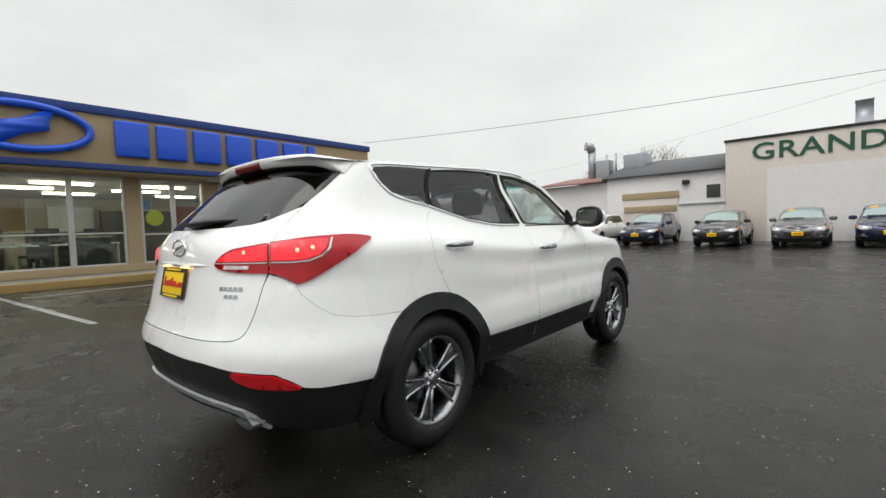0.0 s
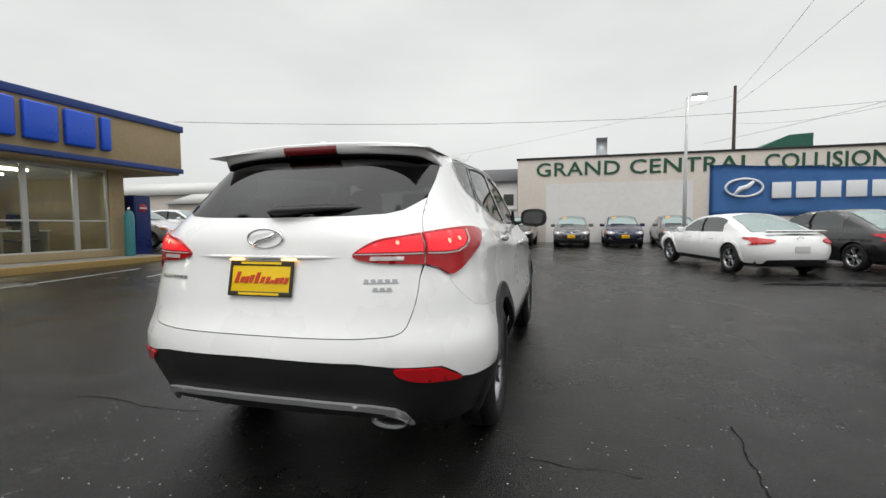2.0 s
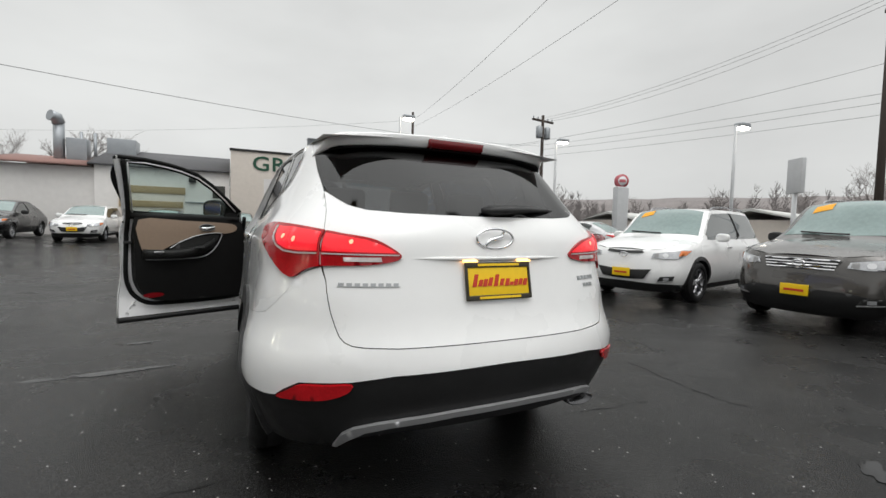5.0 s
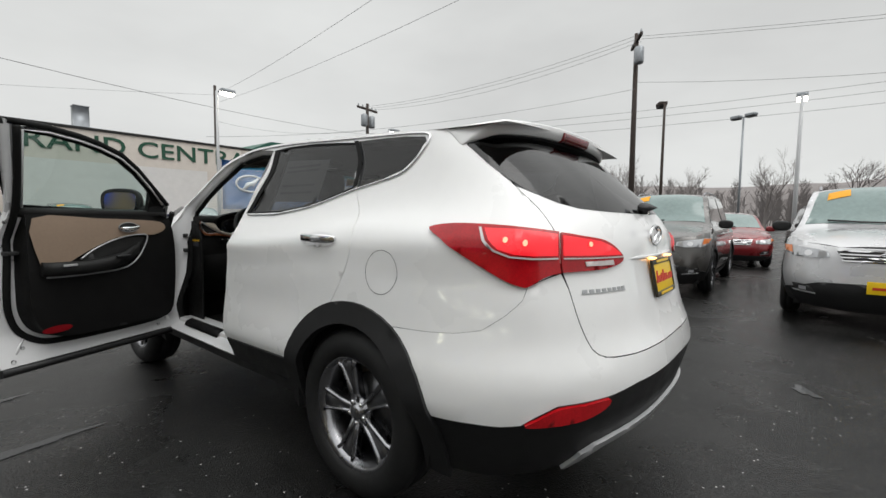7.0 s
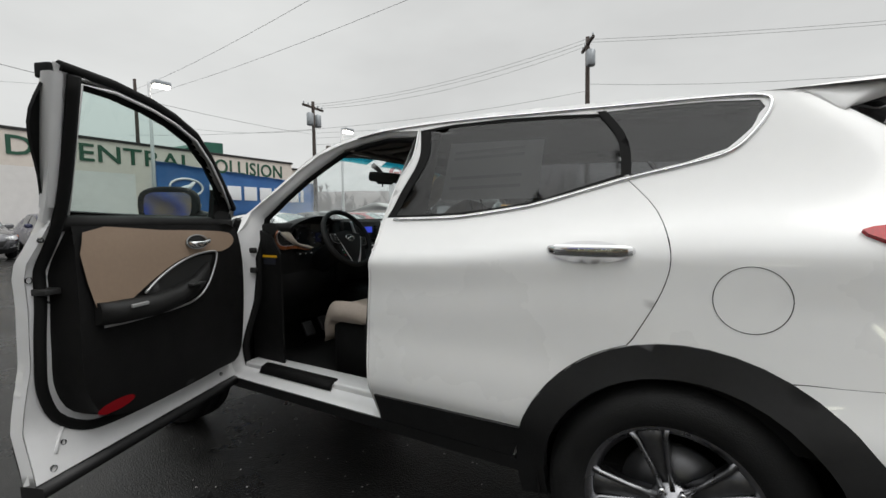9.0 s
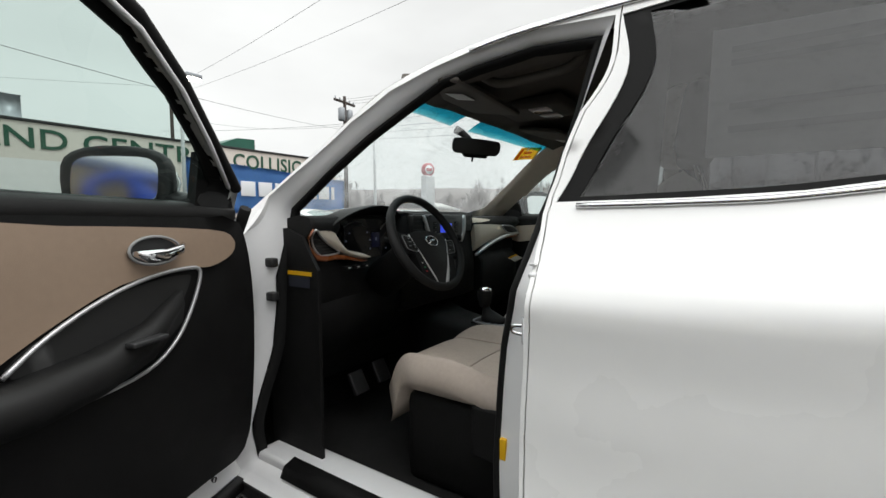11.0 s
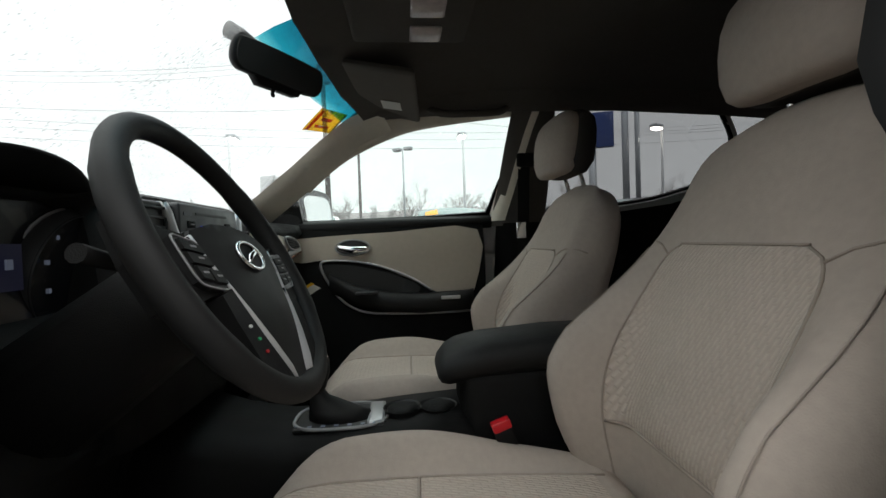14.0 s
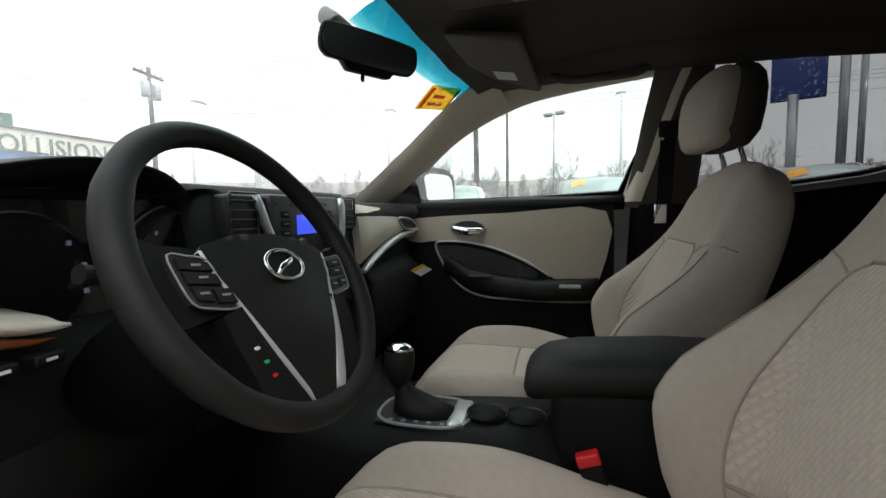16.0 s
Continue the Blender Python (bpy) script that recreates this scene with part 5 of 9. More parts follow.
part("door_jamb", bm_loft([opening_ring(a, b, 0, 0) for a, b in zip(SOFT_STEP, LATCH_STEP)], caps=False), "inner_white", car, "white painted door frame")
part("opening_seal", bm_loft([opening_ring((1, 1), (1, 1), a, b) for a, b in ((-.003, .004), (.003, -.008), (.010, -.005), (.016, .004), (.018, .014), (.019, .024))], caps=False), "seal", car, "black rubber seal round the door opening")
part("striker", bm_tube(spline([(-.838, 2.193, .970), (-.838, 2.218, .971), (-.838, 2.232, .973), (-.838, 2.236, .979), (-.838, 2.232, .985), (-.838, 2.218, .987), (-.838, 2.193, .988)], 3), .0046, 8), "chrome", car, "chrome door striker")
part("striker_plate", bm_move(bm_box((-.008, -.004, -.026), (.014, .004, .026), .004), pose(-.842, 2.210, .979, 0, 0, 24)), "silver_plastic", car)
for z in (1.06, .955):
    part("hinge_bolt", bm_box((-.806, 3.045, z - .014), (-.780, 3.08, z + .014), .006), "ink_black", car)
part("door_check", bm_box((-.90, 3.11, .675), (-.76, 3.135, .70), .005), "ink_black", car)
part("sill_plate", bm_loft([[(-.852, y, .434), (-.838, y, .464), (-.80, y, .4755), (-.80, y, .470), (-.834, y, .458), (-.848, y, .432)] for y in (2.47, 2.60, 2.80, 2.97)]), "trim_black", car, "black sill plate")
part("pillar_label", bm_box((-.810, 2.262, .690), (-.800, 2.276, .735), .001), "label_yellow", car, "small yellow label on the pillar")
for x, z in ((-.872, 1.090), (-.886, 1.056)):
    part("pillar_boss", bm_tube([(x, 2.172, z), (x, 2.185, z), (x, 2.188, z)], [.007, .0065, .003], 12), "inner_white", car)
for x, z in ((-.862, 1.110), (-.884, 1.036)):
    part("pillar_flange", bm_box((x - .012, 2.176, z - .002), (x + .012, 2.187, z + .002), .001), "inner_white", car)
part("inner_sill", bm_box((-.83, 2.15, .40), (-.70, 3.12, .466), .012), "inner_white", car)

# closed cabin: floor, firewall, side linings, headlining, pillars
part("cabin_floor", bm_box((-.78, .55, .36), (.78, 3.35, .40)), "carpet", car, "black carpet")
part("firewall", bm_box((-.78, 3.28, .38), (.78, 3.34, 1.10)), "carpet", car)
part("cargo_floor", bm_box((-.70, .35, .66), (.70, 1.25, .70)), "carpet", car)
part("cargo_wall", bm_box((-.62, .30, .62), (.62, .34, 1.16)), "carpet", car)
for sg in (1, -1):
    def side_in(y, z, sg=sg):
        return (sg * (half(y, z) - .075), y, z)
    part("rear_lining", bm_panel(side_in, [(.55, .60), (1.2, .60), (1.6, .42), (2.14, .42), (2.16, 1.19), (1.8, 1.20), (1.5, 1.235), (1.2, 1.32), (1.0, 1.36), (.75, 1.40), (.55, 1.2)], (), .06), "trim_black", car, "black rear side lining")
    part("pillar_lining", bm_panel(side_in, [(.62, 1.25), (.80, 1.25), (.90, 1.40), (.86, 1.50), (.88, 1.58), (.66, 1.56)], (), .06), "liner", car)
    wx = .03 if sg > 0 else -.03
    bpl = bm_loft([[(sg * (half(y, z) - .045 - d), y, z) for y, z, d in ((y0, z, 0), (y0 + .03, z, .035), (y0 + w + wx - .03, z, .035), (y0 + w + wx, z, 0))] for z, y0, w in ((1.60, 2.0, .125), (1.45, 2.0, .15), (1.30, 2.0, .17), (1.17, 2.0, .19))], closed=False, caps=False)
    part("centre_pillar", bpl, "liner", car, "beige centre pillar trim, shade put into its colour")
    wx = 0 if sg > 0 else -.045
    bpl = bm_loft([[(sg * (half(y, z) - .045 - d), y, z) for y, z, d in ((y0, z, 0), (y0 + .03, z, .05), (y0 + w + wx - .03, z, .05), (y0 + w + wx, z, 0))] for z, y0, w in ((1.18, 2.0, .195), (1.0, 1.99, .20), (.7, 1.98, .22), (.42, 1.97, .24))], closed=False, caps=False)
    part("pillar_base", bpl, "trim_black", car)
    ap = bm_loft([[(sg * (half(y, z) - a), y + b, z + c) for a, b, c in (((.062, .02, -.008),) if sg < 0 else ((.014, -.03, -.046), (.045, -.03, -.040))) + ((.078, -.012, -.014), (.104, -.012, .0), (.115, .015, .02))] for y, z in [(yy_, edge_y(yy_) - .02) for yy_ in (2.62, 2.72, 2.82, 2.92, 3.02, 3.12, 3.22)]], closed=False, caps=False)
    part("front_pillar", ap, "trim_pillar", car, "beige windscreen pillar trim")
    rl = bm_loft([[(sg * (half(y, edge_y(y)) - a), y, edge_y(y) + c * q) for a, c in ((.03, -.055), (.06, -.075), (.11, -.05), (.13, -.015))] for y, q in ((.7, 1), (1.0, 1), (1.4, 1), (1.8, 1), (2.2, 1), (2.45, .9), (2.56, .65), (2.66, .3))], closed=False, caps=False)
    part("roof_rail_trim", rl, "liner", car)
    if sg > 0:
        # trim over the passenger's window, running on into the windscreen pillar
        head = [(2.06, 1.570), (2.20, 1.556), (2.37, 1.538), (2.51, 1.517), (2.60, 1.490), (2.68, 1.458), (2.76, 1.418), (2.84, 1.362), (2.90, 1.312)]
        part("window_header", bm_loft([[(half(y, z) - a, y + .012 * c / .04, z + c) for a, c in ((.005, .004), (.028, 0.0), (.046, .008), (.066, .034), (.080, .075))] for y, z in spline(head, 3)], closed=False, caps=False), "trim_pillar", car, "beige trim over the window")
        edge = [(1.577, 2.115), (1.50, 2.141), (1.40, 2.168), (1.30, 2.192), (1.19, 2.220)]
        part("pillar_edge", bm_loft([[(half(y, z) - a, y + b, z) for a, b in ((.012, .004), (.040, .002), (.062, -.008), (.084, -.028), (.086, -.05))] for z, y in edge], closed=False, caps=False), "trim_pillar", car, "beige front edge of the centre pillar")


def liner_s(x, y):
    p = top(x, y)
    return (p[0], p[1], p[2] - .028 - .02 * (abs(x) / .6) ** 3)


part("headlining", bm_panel(liner_s, [(-.60, .62), (.60, .62), (.62, 1.5), (.60, 2.35), (.585, 2.675), (.40, 2.73), (.2, 2.757), (.0, 2.768), (-.2, 2.757), (-.40, 2.73), (-.585, 2.675), (-.60, 2.35), (-.62, 1.5)], (), .06), "liner", car, "beige headlining, roof shade put into its colour")
for sg in (1, -1):
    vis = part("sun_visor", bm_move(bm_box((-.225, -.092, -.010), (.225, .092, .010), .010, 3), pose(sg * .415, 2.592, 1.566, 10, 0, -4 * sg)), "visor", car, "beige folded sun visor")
    part("visor_label", bm_move(bm_box((-.04, -.03, -.0125), (.04, .03, -.0115)), pose(sg * .47, 2.580, 1.564, 10, 0, -4 * sg)), "label_white", vis)
    part("visor_pin", bm_tube([(sg * .56, 2.655, 1.585), (sg * .50, 2.675, 1.585)], .008, 6), "trim_black", vis)
    part("grab_handle", bm_tube(spline([(sg * .575, 2.18, 1.585), (sg * .545, 2.22, 1.552), (sg * .54, 2.32, 1.545), (sg * .54, 2.42, 1.547), (sg * .565, 2.47, 1.578)], 4), .012, 8), "liner", car, "folded grab handle")
oc = part("overhead_console", bm_box((-.11, 2.40, 1.585), (.11, 2.66, 1.625), .015), "liner", car, "overhead console with map lights")
for x in (-.055, .055):
    part("map_light", bm_box((x - .035, 2.46, 1.579), (x + .035, 2.53, 1.588), .006), "lens_clear", oc)
# inside mirror, sticker
mm_ = pose(0.004, 2.80, 1.486, 9, 3, -37) @ Matrix.Scale(.85, 4)
mr_ = [(x, z) for x, z in spline([(-.126, -.012), (-.122, .026), (-.10, .037), (0, .040), (.10, .037), (.122, .028), (.126, -.006), (.112, -.030), (.08, -.036), (-.08, -.036), (-.112, -.032)], 4, True)]
mirror = part("inside_mirror", bm_move(bm_loft([[(x * k, y, z * k) for x, z in mr_] for y, k in ((-.014, .95), (-.012, .99), (-.004, 1.0), (.014, .95), (.03, .75), (.036, .4))]), mm_), "trim_black", car, "black inside mirror")
part("mirror_face", bm_move(bm_loft([[(x * .94, y, z * .92) for x, z in mr_] for y in (-.0155, -.013)]), mm_), "mirror_dark", mirror, "mirror glass with the dim cabin's reflection in its grey")
part("mirror_stem", bm_tube([(0.01, 2.82, 1.50), (0.01, 2.845, 1.53), (0.01, 2.875, 1.556), (0.01, 2.90, 1.57)], [.013, .014, .016, .018], 12), "trim_black", mirror)
part("mirror_pod", bm_move(bm_loft([[(x, y, z) for x, z in ((-.07, -.03), (.07, -.03), (.055, -.05), (-.05, -.052))] for y in (-.008, .02)]), mm_), "trim_black", mirror)
part("mirror_lever", bm_move(bm_tube([(-.012, 0, -.05), (-.016, -.006, -.064), (-.018, -.012, -.068)], .005, 6), mm_), "trim_black", mirror)
M["sticker_dealer"], M["sticker_bar"], M["sticker_ink"] = glass("sticker_dealer", (0.55, 0.30, 0.015), 1.0), glass("sticker_bar", (0.50, 0.07, 0.02), 1.0), glass("sticker_ink", (0.06, 0.05, 0.03), 1.0)
sticker = part("dealer_sticker", bm_panel(top, [(.455, 2.80), (.555, 2.735), (.605, 2.805), (.50, 2.875)], (), .05, 0, -.016), "sticker_dealer", car, "orange dealer sticker on the windscreen")
for mm, quad in (("sticker_bar", [(.463, 2.803), (.475, 2.795), (.516, 2.860), (.503, 2.869)]), ("sticker_bar", [(.500, 2.808), (.540, 2.782), (.548, 2.792), (.508, 2.819)]), ("sticker_bar", [(.512, 2.835), (.565, 2.800), (.571, 2.808), (.520, 2.843)]), ("sticker_ink", [(.549, 2.741), (.556, 2.737), (.604, 2.804), (.596, 2.809)])):
    part("sticker_bar", bm_panel(top, quad, (), .05, 0, -.019), mm, sticker)

# dashboard
def dash_ring(x):
    e = abs(x) / .74
    f = .10 * e ** 3
    hood_ = .12 * max(0, 1 - ((x + .40) / .24) ** 4)
    cav = max(0, 1 - ((x + .41) / .205) ** 6)
    mid_ = max(0, 1 - ((x + .08) / .24) ** 4) if abs(x + .08) < .24 else 0
    return [(x, 3.36 - f, 1.10), (x, 3.30 - f, 1.150), (x, 3.15 - f, 1.195 + .012 * hood_), (x, 3.05 - f * .6, 1.203 + .030 * hood_ + .015 * mid_), (x, 2.985 - f * .4, 1.195 + .048 * hood_ + .018 * mid_),
            (x, 2.955 - f * .2 + .07 * cav, 1.165 + .03 * cav + .035 * mid_), (x, 2.965 + .10 * cav, 1.135 + .055 * cav), (x, 2.985 + .085 * cav, 1.09 - .03 * cav), (x, 2.975 + .004 * cav, 1.03), (x, 2.985 + .03 * hood_, .95), (x, 3.03, .80), (x, 3.10, .62), (x, 3.30, .60)]


xs_ = list(np.linspace(-.742, -.62, 5)) + list(np.linspace(-.60, -.15, 25)) + list(np.linspace(-.12, .20, 12)) + list(np.linspace(.25, .742, 12))
part("dashboard", bm_loft([dash_ring(x) for x in xs_]), "trim_dash", car, "black soft dashboard with a hood over the dials")


def dash_face(x, v):
    """Front face of the dashboard; v runs up."""
    f = .10 * (abs(x) / .74) ** 3
    prof = pchip((.80, .95, 1.03, 1.09, 1.135, 1.165, 1.20), (3.03, 2.985, 2.975, 2.985, 2.965, 2.955 - f * .2, 2.985 - f * .4))
    return (x, prof(v), v)


# beige pads left of the hood and before the passenger
def pad_s(x, v):
    p = dash_face(x, v)
    return (p[0], p[1] - .012, p[2] + .004)


PAD = [(x, b, t) for x, b, t in spline([(-.724, 1.152, 1.172), (-.708, 1.141, 1.178), (-.68, 1.122, 1.178), (-.65, 1.106, 1.168), (-.628, 1.095, 1.148), (-.605, 1.084, 1.114), (-.58, 1.073, 1.092), (-.545, 1.062, 1.082), (-.515, 1.054, 1.076), (-.49, 1.052, 1.070), (-.480, 1.056, 1.064)], 3)]
part("dash_pad", bm_loft([[(x, 2.972, zb), (x, 2.954, zb + .003), (x, 2.946, zb + .3 * (zt - zb)), (x, 2.948, zb + .65 * (zt - zb)), (x, 2.958, zt - .004), (x, 2.972, zt), (x, 3.03, zt + .006), (x, 3.04, zb)] for x, zb, zt in PAD]), "trim_pad", car, "beige dashboard pad")
RPAD = ((.25, 1.030, 1.196), (.32, 1.050, 1.194), (.42, 1.076, 1.188), (.52, 1.094, 1.178), (.62, 1.106, 1.166), (.70, 1.112, 1.150), (.738, 1.114, 1.140))
part("dash_pad", bm_loft([[(x, 2.968, zb), (x, 2.950, zb + .004), (x, 2.945, zb + .35 * (zt - zb)), (x, 2.951, zb + .7 * (zt - zb)), (x, 2.966, zt - .003), (x, 2.985, zt), (x, 3.02, zt + .003), (x, 3.03, zb)] for x, zb, zt in RPAD]), "trim_pad", car, "beige dashboard pad")
part("trim_spear", bm_loft([[(x, 2.955, z - w), (x, 2.940, z - w * .6), (x, 2.936, z), (x, 2.941, z + w * .7), (x, 2.955, z + w)] for x, z, w in ((.262, 1.012, .006), (.30, 1.026, .011), (.36, 1.046, .013), (.45, 1.070, .014), (.55, 1.088, .014), (.64, 1.098, .012), (.70, 1.103, .009), (.738, 1.105, .005))]), "silver_plastic", car, "silver trim spear")
part("trim_spear", bm_loft([[(x, 2.955, z - w), (x, 2.938, z), (x, 2.955, z + w)] for x, z, w in ((.60, 1.079, .003), (.66, 1.087, .006), (.71, 1.091, .008), (.742, 1.096, .007))]), "wood", car)
RVENT = spline([(.535, 1.150), (.60, 1.150), (.66, 1.144), (.715, 1.126), (.732, 1.112), (.70, 1.108), (.63, 1.108), (.575, 1.120)], 3, True)
part("vent_mouth", bm_panel(lambda x, v: (x, 2.9425, v), RVENT, (), .03), "ink_black", car)
part("vent_bezel", bm_tube([(x, 2.941, v) for x, v in RVENT], .0035, 8, True), "silver_plastic", car, "silver vent surround")
for k in range(4):
    part("vent_slat", bm_tube([(.56 + .012 * k, 2.940, 1.143 - .009 * k), (.70 + .006 * k, 2.940, 1.136 - .007 * k)], .0017, 5), "plastic_grey", car)
# left and right end vents
loop = [(-.738, 1.156), (-.725, 1.118), (-.692, 1.076), (-.672, 1.072), (-.625, 1.074), (-.608, 1.080), (-.628, 1.094), (-.69, 1.128)]
part("vent_bezel", bm_tube([Vector(pad_s(x, v)) + Vector((0, -.008, 0)) for x, v in spline(loop, 3, True)], .0035, 8, True), "silver_plastic", car, "silver vent surround")
part("vent_mouth", bm_panel(lambda x, v: tuple(np.array(pad_s(x, v)) - (0, .003, 0)), spline(loop, 2, True), (), .03), "ink_black", car)
for k in range(6):
    z = 1.083 + .0105 * k
    part("vent_slat", bm_tube([Vector(pad_s(-.695 - .007 * k, z)) + Vector((0, -.006, 0)), Vector(pad_s(-.622 - .0165 * k, z - .001)) + Vector((0, -.006, 0))], .0018, 5), "plastic_grey", car)
part("wood_strip", bm_loft([[tuple(Vector(pad_s(x, v)) + Vector((.3 * w * math.cos(a), -.006 + .006 * math.cos(a), w * math.sin(a)))) for a in [2 * math.pi * k / 10 for k in range(10)]] for x, v, w in ((-.747, 1.155, .006), (-.742, 1.13, .008), (-.722, 1.095, .010), (-.700, 1.068, .011), (-.665, 1.062, .010), (-.62, 1.064, .009), (-.58, 1.059, .008), (-.545, 1.051, .006), (-.51, 1.044, .004), (-.49, 1.043, .002))]), "wood", car, "orange wood grain strip under the vent")
for x in (-.585, -.545, -.505):
    part("dash_switch", bm_box((x - .014, 2.942, 1.024), (x + .014, 2.966, 1.036), .003), "trim_black", car)
    part("switch_mark", bm_box((x - .005, 2.9405, 1.029), (x + .005, 2.9425, 1.032)), "label_white", car)
cap = bm_move(bm_prism([(2.90, .45), (3.14, .45), (3.13, 1.14), (3.05, 1.165), (2.97, 1.14), (2.90, 1.04)], -.006, .006), Matrix(((0, 0, 1, -.748), (1, 0, 0, 0), (0, 1, 0, 0), (0, 0, 0, 1))))
part("dash_end_cap", cap, "trim_black", car)
part("warning_label", bm_box((-.757, 2.925, 1.022), (-.7545, 3.035, 1.034)), "label_yellow", car, "yellow header of a warning label")
part("warning_text", bm_box((-.7565, 2.935, .985), (-.7545, 3.03, 1.018)), "label_dark", car)

# hood over the dials
HOOD = [(-.672, 2.99, 1.122), (-.672, 2.952, 1.148), (-.640, 2.943, 1.180), (-.565, 2.94, 1.214), (-.475, 2.94, 1.236), (-.40, 2.948, 1.240), (-.33, 2.965, 1.231), (-.272, 2.988, 1.206), (-.238, 3.01, 1.168), (-.228, 3.03, 1.115)]
HOOD = spline(HOOD, 4)


def hood_row(k, dy, lift):
    return [(-.44 + (x + .44) * k, y + dy, 1.10 + (z - 1.10) * k * lift) for x, y, z in HOOD]


part("dial_hood", bm_loft([hood_row(.80, .075, .98), hood_row(.925, .020, .985), hood_row(.965, .002, 1), hood_row(.99, -.003, 1), hood_row(1.0, .004, 1.0), hood_row(1.0, .03, 1.01), hood_row(.99, .11, .97), hood_row(.97, .22, .80)], closed=False, caps=False), "trim_soft", car, "black hood over the dials")
part("hood_cheek", bm_panel(lambda y, z: (-.585 + .75 * (y - 2.965), y, z), [(2.962, 1.085), (3.045, 1.075), (3.045, 1.175), (3.0, 1.172), (2.962, 1.15)], (), .03), "plastic_grey", car)
for x, r_ in ((-.475, .080), (-.262, .090)):
    dm = pose(x, 3.022, 1.098, 0, 0, -90) @ pose(0, 0, 0, 0, 12, 0)
    part("dial", bm_move(bm_spin([(.004, r_ - .008), (-.014, r_), (-.020, r_ - .003)], 40), dm), "plastic_grey", car, "round dark dial")
    part("dial_ring", bm_tube([dm @ Vector((-.020, (r_ - .001) * math.cos(a), (r_ - .001) * math.sin(a))) for a in [2 * math.pi * k / 40 for k in range(40)]], .0022, 6, True), "plastic_dull", car)
    part("dial_plate", bm_move(bm_spin([(.002, r_ - .006), (.002, .001)], 36), dm), "dial_face", car)
    for k in range(9):
        a = radians(225 - 30 * k)
        part("dial_tick", bm_box((x + .78 * r_ * math.cos(a) - .002, 3.008, 1.098 + .78 * r_ * math.sin(a) - .003), (x + .78 * r_ * math.cos(a) + .002, 3.012, 1.098 + .78 * r_ * math.sin(a) + .003)), "dial_mark", car)
part("trip_screen", bm_box((-.395, 3.018, 1.085), (-.356, 3.022, 1.14)), "trip_glow", car, "dim blue trip display")
part("trip_mark", bm_box((-.381, 3.015, 1.11), (-.372, 3.017, 1.122)), "dial_mark", car)
part("dial_backing", bm_box((-.62, 3.030, 1.0), (-.20, 3.045, 1.20)), "dial_face", car)

# centre panel with vents and radio
stack = part("centre_panel", bm_loft([[(x, 3.00 + .05 * q, 1.222), (x, 2.985 + .05 * q, 1.212), (x, 2.965 + .05 * q, 1.11), (x, 2.95 + .05 * q, .98), (x, 2.95 + .05 * q, .84), (x, 3.05, .80), (x, 3.08, 1.21)] for x, q in ((-.275, .5), (-.255, .12), (-.20, 0), (0, -.06), (.20, 0), (.255, .12), (.275, .5))]), "trim_black", car, "black centre panel with radio and vents")
for sg in (-1, 1):
    x0, x1 = sorted((sg * .228, sg * .158))
    part("vent_mouth", bm_box((x0, 2.955, 1.135), (x1, 2.985, 1.206), .006), "ink_black", stack)
    for k in range(4):
        part("vent_slat", bm_box((x0 + .005, 2.950, 1.145 + .016 * k), (x1 - .005, 2.975, 1.149 + .016 * k), .001), "plastic_grey", stack)
    part("silver_edge", bm_loft([[(sg * (x - w), y + .01, z), (sg * (x - w * .6), y, z), (sg * (x + w * .6), y - .002, z), (sg * (x + w), y + .01, z)] for x, y, z, w in ((.158, 2.952, 1.207, .009), (.154, 2.946, 1.19, .010), (.146, 2.942, 1.16, .010), (.136, 2.938, 1.132, .010), (.122, 2.936, 1.105, .009), (.112, 2.938, 1.085, .006))]), "silver_plastic", stack, "silver strip beside the radio")
    part("vent_rim", bm_tube([(x, 2.952, z) for x, z in dense([(x0, 1.139), (x0, 1.204), (x0 + .004, 1.208), (x1 - .004, 1.208), (x1, 1.204), (x1, 1.139), (x1 - .004, 1.135), (x0 + .004, 1.135)], .02)], .0026, 6, True), "plastic_grey", stack)
part("radio", bm_box((-.130, 2.945, 1.085), (.130, 2.975, 1.208), .006), "plastic_grey", stack, "black radio with a blue screen")
part("radio_screen", bm_box((-.050, 2.9425, 1.130), (.036, 2.946, 1.169), .001), "screen_blue", stack, "lit blue display")
for sg in (-1, 1):
    for k in range(3):
        xk = sg * .082 - .006
        part("radio_key", bm_box((xk - .014, 2.9425, 1.128 + .018 * k), (xk + .014, 2.947, 1.141 + .018 * k), .002), "trim_black", stack)
        part("key_mark", bm_box((xk - .007, 2.9415, 1.1335 + .018 * k), (xk + .007, 2.9427, 1.1355 + .018 * k)), "plastic_dull", stack)
    part("radio_knob", bm_move(bm_spin([(.0, .016), (-.016, .014), (-.018, .001)], 18), pose(sg * .085, 2.945, 1.103, 0, 0, 90)), "trim_black", stack)
part("slot", bm_box((-.07, 2.9435, 1.188), (.07, 2.946, 1.193)), "ink_black", stack)
part("slot_light", bm_box((-.115, 2.9435, 1.186), (-.085, 2.946, 1.192)), "label_dark", stack)
part("climate_panel", bm_box((-.11, 2.932, .96), (.11, 2.96, 1.06), .006), "plastic_grey", stack)
for k in range(4):
    part("climate_mark", bm_box((-.065 + .04 * k, 2.9305, .985), (-.057 + .04 * k, 2.9325, .990)), "dial_mark", stack)

